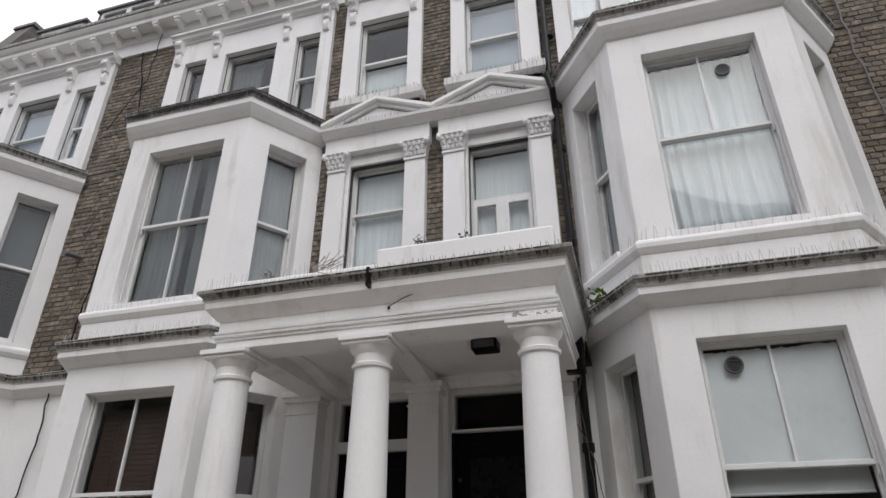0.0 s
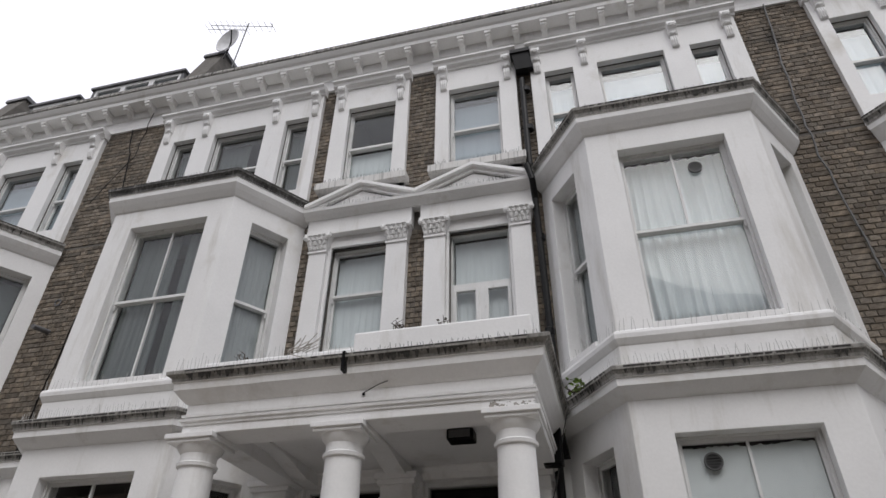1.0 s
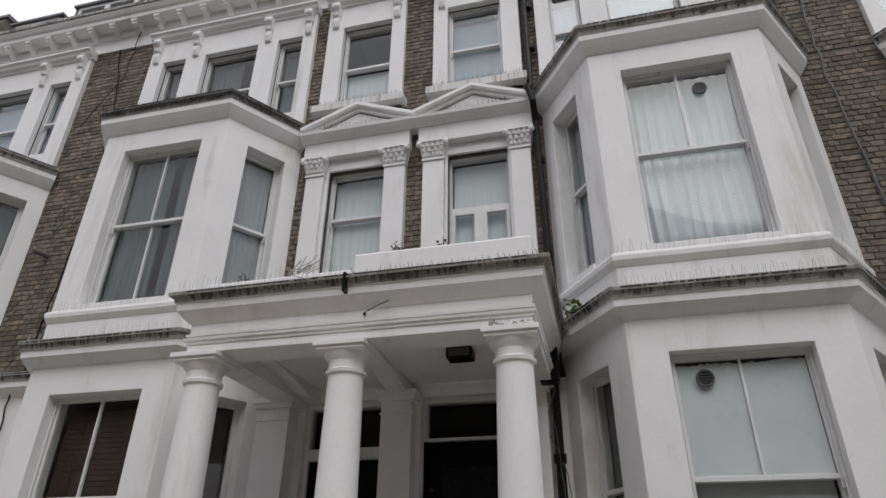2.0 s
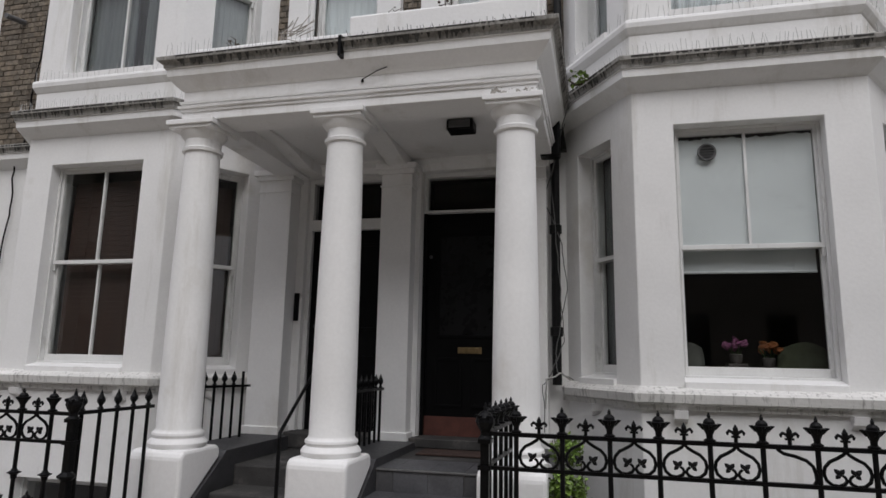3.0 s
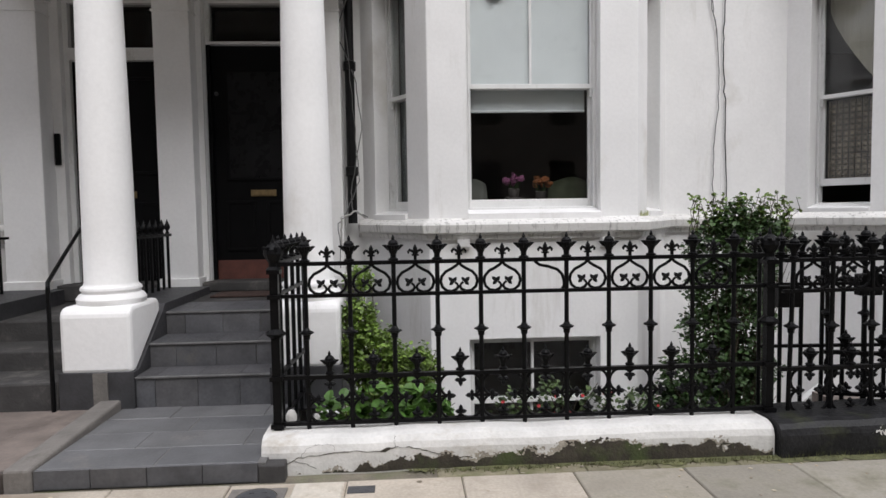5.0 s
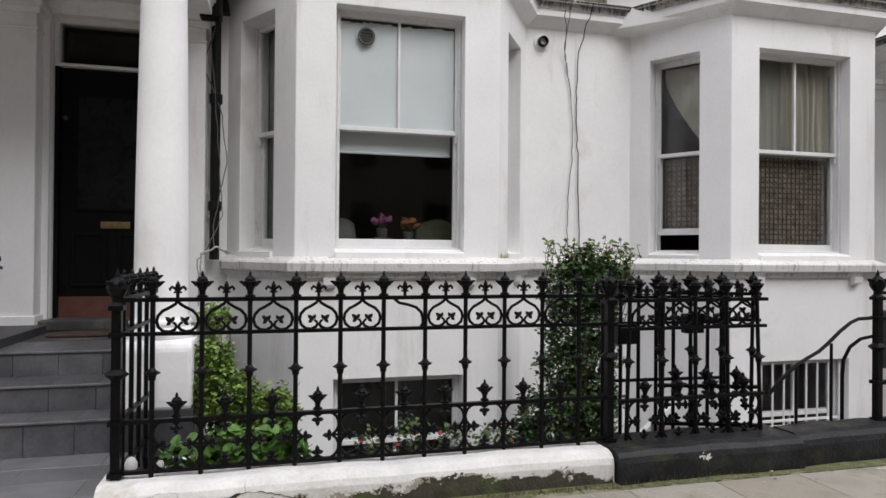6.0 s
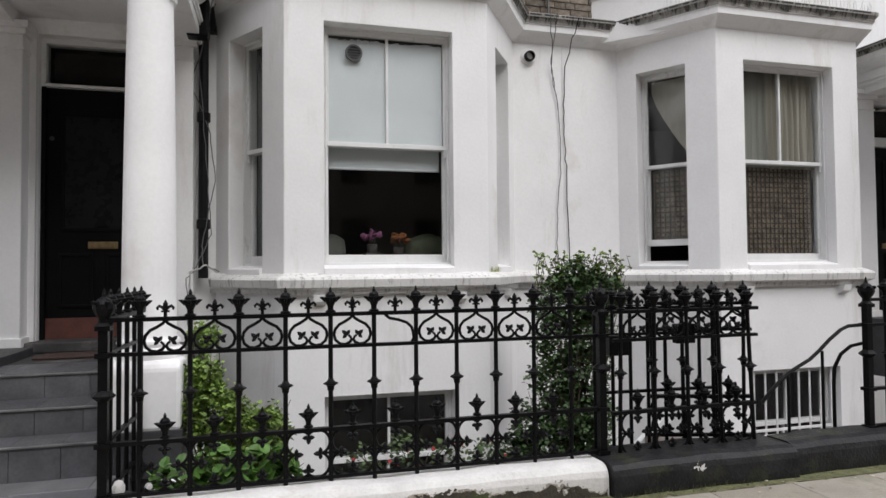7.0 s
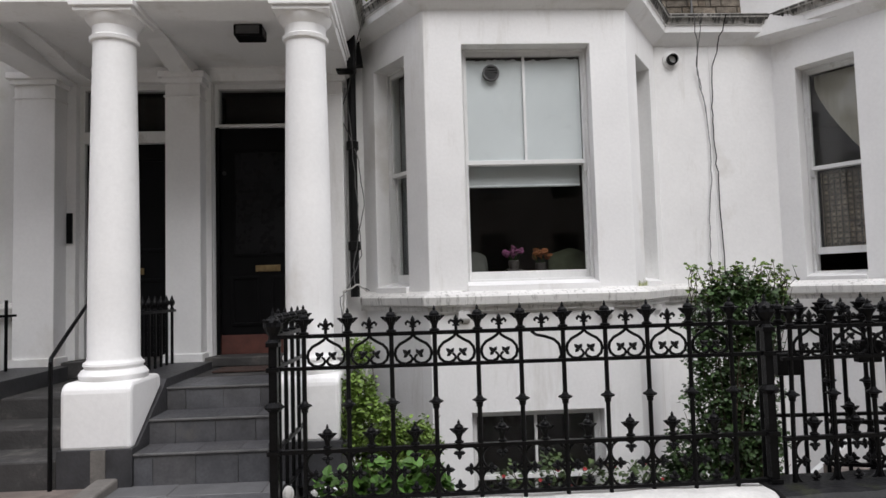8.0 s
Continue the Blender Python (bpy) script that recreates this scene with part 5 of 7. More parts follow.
M = {}
g = Geo().tube([(0, 0, 0.17), (0, 0, 1.14)], 0.0132, 8)
g.lathe([(0.0132, 0.69), (0.019, 0.697), (0.019, 0.71), (0.024, 0.722), (0.042, 0.730), (0.042, 0.735), (0.022, 0.745), (0.0132, 0.76)], n=8)
M["upright"] = g.mesh("upright", IRON)
f = finial_geo()
M["finial"] = f.mesh("finial", IRON)
f = finial_geo(0.9)
f.tube([(0, 0, -0.02), (0, 0, 0.02)], 0.012, 6)
M["short_finial"] = f.mesh("short_finial", IRON)
g = Geo().tube([(0, 0, 0), (0, 0, 0.03)], 0.01, 6)
g.box(-0.02, 0.02, -0.01, 0.01, 0.024, 0.034)
g.tube([(0, 0, 0.03), (0, 0, 0.05), (0, 0, 0.068), (0, 0, 0.09)], [0.008, 0.013, 0.014, 0.002], 6)
for e in (-1, 1):
    g.tube([(0, 0, 0.03), (e * 0.014, 0, 0.05), (e * 0.03, 0, 0.058), (e * 0.04, 0, 0.047), (e * 0.037, 0, 0.036)], [0.007, 0.009, 0.0095, 0.008, 0.004], 6)
M["fleur"] = g.mesh("fleur", IRON)
g = Geo()
for e in (-1, 1):
    g.tube([(e * q[0], 0, q[1]) for q in ((0.0, 0.175), (0.012, 0.158), (0.04, 0.14), (0.075, 0.122), (0.098, 0.095), (0.104, 0.065), (0.095, 0.035), (0.07, 0.014), (0.04, 0.010), (0.014, 0.022), (0.002, 0.042))], 0.0092, 5)
    g.tube([(e * 0.004, 0, 0.036), (e * 0.012, 0, 0.052), (e * 0.024, 0, 0.062)], 0.0075, 5)
    trefoil(g, e * 0.033, 0.066, e * 0.75, 0.66, 0.8)
M["ogee_scroll"] = g.mesh("ogee_scroll", IRON)
half = Geo().tube([(q[0], 0, q[1]) for q in ((-0.06, 0.172), (-0.03, 0.15), (0.02, 0.14), (0.07, 0.122), (0.098, 0.095), (0.108, 0.06), (0.11, 0.03), (0.095, 0.005))], 0.0095, 5)
M["broken_scroll"] = half.mesh("broken_scroll", IRON)
g = Geo()
for sx in (-1, 1):
    for sz in (-1, 1):
        g.tube([(sx * (0.05 + 0.068 * math.cos(radians(-65.7 + 202.7 * i / 12))), 0, sz * (0.062 + 0.068 * math.sin(radians(-65.7 + 202.7 * i / 12)))) for i in range(13)], 0.0088, 5)
for cx, cz, dx, dz in ((-0.078, 0, 1, 0), (0.078, 0, -1, 0), (0, 0.108, 0, -1), (0, -0.108, 0, 1)):
    g.tube([(cx * 1.55 if cx else 0, 0, cz * 1.2), (cx * 0.8, 0, cz * 0.8)], 0.0075, 5)
    trefoil(g, cx * 0.86, cz * 0.86, dx, dz, 0.9)
M["quatrefoil_scroll"] = g.mesh("quatrefoil_scroll", IRON)
g = Geo().tube([(0, 0, 0.2), (0, 0, 1.12)], 0.0135, 7)
M["plain_bar"] = g.mesh("plain_bar", IRON)
g = Geo().lathe([(0.0135, 0), (0.022, 0.008), (0.012, 0.02), (0.012, 0.03), (0.028, 0.055), (0.026, 0.075), (0.014, 0.1), (0.002, 0.135)], n=8)
M["spear"] = g.mesh("spear", IRON)
g = Geo().box(-0.023, 0.023, -0.023, 0.023, 0.0, 0.91)
for z in (0.03, 0.30, 0.76, 0.90):
    g.box(-0.036, 0.036, -0.036, 0.036, z - 0.012, z + 0.012)
g.lathe([(0.03, 0.525), (0.058, 0.548), (0.058, 0.556), (0.03, 0.58)], n=8)
M["post"] = g.mesh("post", IRON)
g = Geo().lathe([(0.03, 0), (0.045, 0.012), (0.028, 0.03), (0.028, 0.05), (0.045, 0.075), (0.056, 0.1), (0.052, 0.125), (0.03, 0.15), (0.012, 0.162), (0.010, 0.175), (0.003, 0.205)], n=12)
for a in range(6):
    g.ball((0.05 * math.cos(a * math.pi / 3), 0.05 * math.sin(a * math.pi / 3), 0.13), (0.016, 0.016, 0.014), 5, 3)
M["ball_finial"] = g.mesh("ball_finial", IRON)


def iron(name, key, parent, x, y=0.0, z=0.0):
    ob = part(name, M[key], IRON, parent)
    ob.location = (x, y, z)
    return ob


def post(x, y, z=0.2, label="black cast-iron gate post with ball finial"):
    root = base("fence_post", (x, y, z - 0.02), label=label, category="post", group="railing posts")
    iron("shaft", "post", root, 0)
    iron("ball_finial", "ball_finial", root, 0, 0, 0.90)
    return root


def ornate(p0, p1, first, count, label, dz=0.0, lean=0.0, pitch=PITCH, broken=None, rake=0.0):
    """A length of ornate railing from p0 to p1 in plan; the first upright stands at a distance from p0."""
    a, b = Vector(p0), Vector(p1)
    length = (b - a).length
    root = base("iron_railing", (a.x, a.y, dz), math.degrees(math.atan2(b.y - a.y, b.x - a.x)), label=label, category="railing", group="cast-iron railings")
    root.matrix_basis = root.matrix_basis @ pose(0, 0, 0, lean, 0, 0)
    for z, h, w in ((Z1, 0.011, 0.016), (Z2, 0.01, 0.014), (Z3, 0.011, 0.016), (Z4, 0.01, 0.014)):
        part("rail", Geo().box(0, length, -w, w, z - h, z + h), IRON, root)

    def place(name, key, x, z):
        a = radians(rake) * min(1.0, max(0.0, x / length))
        ob = iron(name, key, root, x - z * math.tan(a), 0, z)
        ob.rotation_euler.y = -a

    for k in range(count):
        x = first + k * pitch
        place("upright", "upright", x, 0)
        place("finial", "finial", x, 1.125)
    for k in range(-1, count):
        x = first + (k + 0.5) * pitch
        if 0.06 < x < length - 0.06:
            place("fleur", "fleur", x, Z1 + 0.01)
            if 0.1 < x < length - 0.1:
                place("scroll", "broken_scroll" if k == broken else "ogee_scroll", x, Z2 - 0.002)
                place("scroll", "quatrefoil_scroll", x, (Z3 + Z4) / 2)
                place("short_finial", "short_finial", x, Z3 + 0.012)
    return root


def plain(p0, p1, count, z0, z1, label, head="spear", rails=(), end_bar=False):
    a, b = Vector(p0), Vector(p1)
    length = (b - a).length
    root = base("iron_railing", (a.x, a.y, 0), math.degrees(math.atan2(b.y - a.y, b.x - a.x)), label=label, category="railing", group="plain railings")
    part("rail", Geo().box(-0.06, length + 0.06, -0.014, 0.014, z1 - 0.012, z1 + 0.012), IRON, root)
    for z in rails:
        part("rail", Geo().box(0, length, -0.012, 0.012, z - 0.01, z + 0.01), IRON, root)
    bar = Geo().tube([(0, 0, z0), (0, 0, z1 + 0.01)], 0.0135, 7).mesh("bar", IRON)
    for k in range(count):
        x = length * k / max(1, count - 1)
        ob = part("bar", bar, IRON, root)
        ob.location.x = x
        iron("finial", head, root, x, 0, z1 + 0.01)
    if end_bar:
        x = length + length / (count - 1)
        part("end_bar", Geo().tube([(x, 0, z0), (x, 0, z1 + 0.14)], 0.014, 7), IRON, root)
        part("rail", Geo().box(length + 0.06, x + 0.09, -0.013, 0.013, z1 - 0.011, z1 + 0.011), IRON, root)
    return root


LABEL = "black cast-iron railing with scrolls and finials"
post(-0.637, FY)
ornate((-0.637, FY), (2.21, FY), 0.417 - 0.2465, 11, LABEL + " on a white plinth", broken=5)
post(2.21, FY)
plain((-0.637, FY + 0.14), (-0.60, 4.52), 5, 0.1, Z1, "black iron railing with spear heads returning to the porch", "finial", (Z2, Z3, Z4))
ornate((2.27, FY), (3.37, FY + 0.02), 0.06, 5, LABEL + ", leaning, on black plinth", -0.03, 2.5, 0.262, rake=4.5)
gate = ornate((3.38, FY + 0.06), (2.72, FY + 0.26), 0.05, 4, "black cast-iron gate standing open inwards", 0.0, -2.0, 0.2, rake=-2.0)
gate["category"] = "gate"
plain((2.36, FY + 0.36), (3.30, FY + 0.30), 8, -0.1, 1.08, "black iron railing with crowned heads guarding the basement steps", "finial", (0.9, 0.5))
post(4.345, FY)
ornate((4.345, FY), (7.2, FY), 0.17, 11, LABEL + " on a black plinth")
post(-3.36, FY)
ornate((-7.6, FY), (-3.36, FY), 4.24 - 0.17 - 15 * PITCH, 16, LABEL + " on a white plinth")
post(-7.6, FY)
plain((-3.39, FY + 0.1), (-3.39, 4.5), 5, 0.17, 1.12, "plain black iron railing with spear heads beside the forecourt")
plain((-3.64, 5.42), (-3.50, 5.85), 5, 0.70, 1.225, "plain black iron railing with spear heads on the landing", end_bar=True)
plain((-2.12, 5.45), (-2.09, 6.15), 7, 0.70, 1.225, "plain black iron railing dividing the landing")
# slanting stair rail
rail = base("stair_rail", (-2.27, 4.5, 0.1), label="slender black iron stair handrail", category="handrail")
part("post", Geo().tube([(0, 0, 0), (0, 0, 0.84)], 0.015, 8), IRON, rail)
part("rail", Geo().tube([(0, 0, 0.84), (-0.01, 0.02, 0.87), (-0.1, 0.4, 1.02), (-0.45, 1.75, 1.48)], 0.014, 8), IRON, rail)
# rail of the steps down to the basement
rail = base("basement_stair_rail", (4.26, 3.8, 0.2), label="curved black iron rail of the basement steps", category="handrail")
part("rail", Geo().tube([(0.08, -0.04, 0.74), (-0.03, 0, 0.73), (-0.1, 0, 0.705), (-0.2, 0, 0.64), (-0.3, 0, 0.56), (-0.38, 0.0, 0.505), (-0.48, 0.0, 0.46), (-0.56, 0, 0.42), (-0.64, 0, 0.365), (-0.72, 0.0, 0.30), (-0.80, 0.0, 0.22)], 0.013, 8), IRON, rail)
part("rail", Geo().tube([(0.09, 0.0, 0.60), (0.02, 0.03, 0.58), (-0.04, 0.06, 0.52), (-0.08, 0.08, 0.42), (-0.09, 0.08, 0.3), (-0.09, 0.08, -0.2)], 0.013, 8), IRON, rail)
for x, z in ((-0.27, 0.56), (-0.57, 0.4)):
    part("baluster", Geo().tube([(x, 0, -0.1), (x, 0, z)], 0.011, 6), IRON, rail)
for x, z, nm in ((2.36, 0.80, "post_box"), (2.86, 0.86, "post_box")):
    ob = part(nm, Geo().box(x - 0.07, x + 0.07, FY + 0.03, FY + 0.09, z, z + 0.13), IRON, bevel=0.006)
    tagged(ob, label="small black metal box fixed to the railing", category="box", group="boxes on the railing")
# plinth walls under the railings
def plinth_wall(x0, x1, z, material, label, y0=3.58, y1=3.83):
    """A low plastered wall with an uneven top edge."""
    n = max(4, int((x1 - x0) / 0.05))
    xs = [x0 + (x1 - x0) * i / n for i in range(n + 1)]
    g = Geo()
    for i in range(n):
        q = []
        for x in (xs[i], xs[i + 1]):
            w = 0.006 * math.sin(x * 5.1) + 0.004 * math.sin(x * 13.7)
            foot = -0.03
            q.append([(x, y0 + w, foot), (x, y1, foot), (x, y1, z + w), (x, y0 + 0.075 + w, z + w * 0.5), (x, y0 + 0.035 + w, z - 0.012 + w * 0.5), (x, y0 + w + 0.010, z - 0.04), (x, y0 + w, z - 0.075)])
        k = len(g.v)
        g.v += q[0] + q[1]
        g.f += [(k + a, k + (a + 1) % 7, k + 7 + (a + 1) % 7, k + 7 + a) for a in range(7)]
        if i == 0:
            g.f.append(tuple(range(k, k + 7)))
        if i == n - 1:
            g.f.append(tuple(range(k + 7, k + 14)))
    ob = part("plinth_wall", g, material)
    tagged(ob, label=label, category="wall", kind="structure")
    return ob


white_base = plinth_wall(-0.70, 2.15, 0.188, PLINTHWHITE, "low white plinth wall, cracked and peeling at its foot")
plinth_wall(2.16, 3.5, 0.2, BLACKBASE, "low black painted plinth wall", 3.53, 3.88)
plinth_wall(3.50, 12.0, 0.21, BLACKBASE, "low black painted plinth wall", 3.56, 3.80)
plinth_wall(-12.0, -3.45, 0.2, PLINTHWHITE, "low white plinth wall")


def face(x, z):
    """The painted front of the white plinth."""
    return (x, 3.5782 + 0.006 * math.sin(x * 5.1) + 0.004 * math.sin(x * 13.7) - 0.0003 * math.sin(x * 90), z)


FOOT = ((-0.7, -0.05), (-0.4, -0.03), (-0.15, 0.01), (0.14, 0.062), (0.33, 0.045), (0.66, 0.085), (0.85, 0.045), (0.98, 0.11), (1.25, 0.105), (1.36, 0.082), (1.95, 0.078), (2.06, 0.035), (2.16, 0.045))


def foot_height(x):
    for (a, p), (b, q) in zip(FOOT, FOOT[1:]):
        if x <= b:
            return p + (q - p) * (x - a) / (b - a)
    return FOOT[-1][1]


def peel(x, z):
    return foot_height(x) - z + grain(x, z * 1.3, (4, 0.03), (11, 0.035), (27, 0.026), (60, 0.016), (130, 0.008))


def grime(x, z):
    return peel(x, z) + 0.008 + grain(x, z, (7, 0.03), (90, 0.03))


stain = part("grimy_paint", ragged(Geo(), grime, -0.695, 2.14, -0.005, 0.13, 0.005, lambda x, z: (face(x, z)[0], face(x, z)[1] + 0.0008, z)), surface("grimy_flaking_paint", (0.33, 0.30, 0.25), 0.9, vary=0.3, scale=20, fine=90, bump=0.5), white_base, "grey grimy paint about to flake")
stain["kind"] = "stuff"
part("bare_foot", ragged(Geo(), peel, -0.695, 2.14, -0.005, 0.15, 0.005, face), BARE, white_base, "damp bare masonry where paint has peeled")["kind"] = "stuff"
# cracks in the white plinth
crack = Geo()
rnd = random.Random(11)
for pts, thick in (([(-0.62, 0.02), (-0.5, 0.085), (-0.36, 0.10), (-0.2, 0.112), (-0.05, 0.104), (0.02, 0.124), (0.10, 0.12), (0.17, 0.10), (0.27, 0.075), (0.36, 0.055), (0.46, 0.05)], 0.0021), ([(-0.49, 0.09), (-0.46, 0.13), (-0.4, 0.155), (-0.32, 0.15), (-0.30, 0.11)], 0.0009), ([(-0.52, 0.07), (-0.45, 0.045), (-0.4, 0.02)], 0.0011), ([(0.02, 0.124), (0.015, 0.15), (0.022, 0.20)], 0.0011)):
    fine = []
    for (xa, za), (xb, zb) in zip(pts, pts[1:]):
        for k in range(6):
            t = k / 6
            fine.append(face(xa + (xb - xa) * t + rnd.uniform(-0.005, 0.005), za + (zb - za) * t + rnd.uniform(-0.004, 0.004)))
    crack.tube(fine, [thick * rnd.uniform(0.4, 1.3) for _ in fine], 5)
ragged(crack, lambda x, z: 0.032 - abs(x + 0.03) - 2.6 * abs(z - 0.112 - 0.3 * (x + 0.03)) + grain(x, z, (40, 0.012)), -0.09, 0.03, 0.08, 0.14, 0.004, face)
part("crack", crack, BARE, white_base, "dark crack in the plaster")
splash = ragged(Geo(), lambda x, z: 0.03 - abs(x - 2.74 - 0.6 * (0.15 - z)) * 0.5 - abs(z - 0.13) * 0.7 + grain(x, z, (30, 0.05), (80, 0.04)) - 0.018, 2.66, 2.84, 0.085, 0.165, 0.005, lambda x, z: (x, 3.5265 + 0.006 * math.sin(x * 5.1) + 0.004 * math.sin(x * 13.7), z))
tagged(part("paint_splash", splash, PLINTHWHITE), label="dried white paint splash on the black plinth", category="paint", kind="stuff")


# ---- roof line ----
def roof(xa, xb):
    ob = part("roof", Geo().prism([(xa, 6.7, 10.3), (xa, 7.6, 11.4), (xa, 9.3, 11.7), (xa, 9.3, 10.3)], (xb - xa, 0, 0)), LEAD)
    return tagged(ob, label="grey slate mansard roof behind the cornice", category="roof", kind="structure")


roof(-23, 14)
back = part("rear_facade", Geo().box(-23, 14, 9.31, 9.6, -1.6, 11.7), OPPOSITE)
tagged(back, label="plain rear wall of the terrace", category="wall", kind="structure")


def dormer(x0, x1, y, z0, z1):
    root = base("dormer", ((x0 + x1) / 2, y, z0), label="low grey dormer with white framed windows", category="dormer", group="dormers")
    inv = root.matrix_basis.inverted()
    n = max(2, int((x1 - x0) / 0.6))
    parts = [("cheek", Geo().box(x0, x0 + 0.08, y, y + 1.2, z0, z1 + 0.03), LEAD), ("cheek", Geo().box(x1 - 0.08, x1, y, y + 1.2, z0, z1 + 0.03), LEAD),
             ("roof", Geo().box(x0 - 0.03, x1 + 0.03, y - 0.05, y + 1.3, z1 + 0.03, z1 + 0.09), LEAD), ("frame", Geo().wall((x0 + 0.08, y), (x1 - 0.08, y), z0, z1 + 0.03, 0.08, [(k * (x1 - x0 - 0.16) / n + 0.06, (k + 1) * (x1 - x0 - 0.16) / n - 0.06, z0 + 0.1, z1 - 0.05) for k in range(n)]), SASH)]
    for nm, g, m in parts:
        part(nm, g, m, root).matrix_parent_inverse = inv
    for k in range(n):
        ob = part("pane", Geo().box(x0 + 0.08 + k * (x1 - x0 - 0.16) / n + 0.06, x0 + 0.08 + (k + 1) * (x1 - x0 - 0.16) / n - 0.06, y + 0.04, y + 0.05, z0 + 0.1, z1 - 0.05), SKYGLASS, root)
        ob.matrix_parent_inverse = inv


dormer(-9.9, -7.6, 7.3, 11.1, 12.55)
dormer(-11.5, -10.2, 7.3, 11.1, 12.42)


def chimney(x, w, y0, y1, top, label):
    root = base("chimney_stack", (x, y0, 10.6), label=label, category="chimney", group="chimney stacks")
    inv = root.matrix_basis.inverted()
    body = Geo().prism([(x - w, y0, 10.3), (x - w, y0, 11.4), (x - w, y0 + 0.55, top), (x - w, y1, top), (x - w, y1, 10.3)], (2 * w, 0, 0))
    part("shaft", body, MORTAR, root).matrix_parent_inverse = inv
    part("coping", Geo().prism([(x - w - 0.05, y0 + 0.5, top), (x - w - 0.05, y0 + 0.52, top + 0.1), (x - w - 0.05, y1 + 0.05, top + 0.1), (x - w - 0.05, y1 + 0.05, top)], (2 * w + 0.1, 0, 0)), LEAD, root).matrix_parent_inverse = inv


chimney(-7.05, 0.22, 6.85, 8.0, 13.05, "brick party wall chimney stack against the sky")
chimney(-12.2, 0.25, 6.85, 8.0, 12.95, "brick party wall chimney stack against the sky")
dish = base("satellite_dish", (-6.68, 7.3, 13.26), label="grey satellite dish on the chimney stack", category="satellite dish")
tilt_m = Vector((-0.2, -0.95, -0.05)).to_track_quat("Z", "Y").to_matrix()
part("bowl", Geo().lathe([(0.02, -0.02), (0.15, 0.0), (0.26, 0.05), (0.32, 0.09), (0.31, 0.10), (0.25, 0.062), (0.15, 0.015), (0.02, -0.005)], (0, 0, 0), 20, tilt_m), surface("dish_grey", (0.68, 0.68, 0.69), 0.5), dish, "", True)
part("arm", Geo().tube([(0, 0, -0.3), (0.05, -0.05, -0.02), (0.2, -0.3, 0.0)], 0.015, 6), IRON, dish)
part("bracket", Geo().tube([(-0.05, 0.0, -0.5), (0.02, 0, 0)], 0.02, 6), IRON, dish)
aer = base("tv_aerial", (-6.5, 7.35, 12.75), label="thin television aerial on a pole", category="aerial")
part("mast", Geo().tube([(0, 0, -0.3), (0.1, 0, 1.2)], 0.014, 6), CABLE, aer)
for z, l0, l1, n in ((1.12, -0.9, 0.75, 11), (0.98, -0.95, 0.1, 8)):
    part("boom", Geo().tube([(l0, 0, z - 0.36 * l0), (l1, 0, z - 0.36 * l1)], 0.008, 5), CABLE, aer)
    for k in range(n):
        x = l0 + (l1 - l0) * k / (n - 1)
        part("element", Geo().tube([(x, -0.14, z - 0.36 * x), (x, 0.14, z - 0.36 * x)], 0.005, 4), CABLE, aer)
part("reflector", Geo().tube([(0.72, 0, 0.68), (0.72, 0, 1.05)], 0.006, 4).tube([(0.66, 0, 1.0), (0.78, 0, 0.8)], 0.005, 4), CABLE, aer)

# ---- pipes, cables, vents ----
pipe = base("drainpipe", (-0.41, 6.38, 1.3), label="black cast-iron drainpipe with hopper beside the porch", category="drainpipe")
part("lower_pipe", Geo().tube([(0, 0, 0), (0, 0, 2.35)], 0.045, 10), PIPE, pipe)
part("hopper", Geo().prism([(-0.10, -0.09, 2.62), (-0.10, 0.05, 2.62), (-0.06, 0.04, 2.3), (-0.06, -0.06, 2.3)], (0.18, 0, 0)), PIPE, pipe)
for z in (0.5, 1.5):
    part("collar", Geo().lathe([(0.045, -0.05), (0.06, -0.04), (0.06, 0.04), (0.045, 0.05)], (0, 0, z), 10), PIPE, pipe)
pipe = base("drainpipe", (-0.37, 6.40, 4.1), label="black drainpipe running up the brick wall", category="drainpipe")
part("upper_pipe", Geo().tube([(0.02, 0, 0), (0.0, 0, 1.5), (-0.02, -0.02, 2.8), (-0.02, -0.22, 2.98), (-0.07, -0.24, 3.2), (-0.05, -0.02, 3.4), (-0.05, 0, 5.15)], 0.042, 10), PIPE, pipe)
part("hopper", Geo().prism([(-0.17, -0.14, 5.62), (-0.17, 0.06, 5.62), (-0.12, 0.04, 5.3), (-0.12, -0.08, 5.3)], (0.26, 0, 0)).box(-0.19, 0.11, -0.16, 0.06, 5.6, 5.67), PIPE, pipe)
for z in (0.9, 2.2, 4.1, 4.9):
    part("collar", Geo().lathe([(0.042, -0.05), (0.056, -0.04), (0.056, 0.04), (0.042, 0.05)], (0, 0, z), 10), PIPE, pipe)
pipe = part("white_waste_pipe", Geo().tube([(-3.77, 6.44, 0.9), (-3.77, 6.44, 3.45)], 0.035, 10), STUCCO, smooth=True)
tagged(pipe, label="white painted waste pipe beside the porch", category="pipe")


def cable(pts, r, label, wobble=0.012, seed=1, material=CABLE):
    rnd = random.Random(seed)
    fine = []
    for p, q in zip(pts, pts[1:]):
        for k in range(7):
            v = Vector(p).lerp(Vector(q), k / 7)
            fine.append((v.x + rnd.uniform(-wobble, wobble), v.y, v.z + rnd.uniform(-wobble, wobble)))
    fine.append(pts[-1])
    return tagged(part("cable", Geo().tube(fine, r, 5), material), label=label, category="cable", group="cables on the walls")


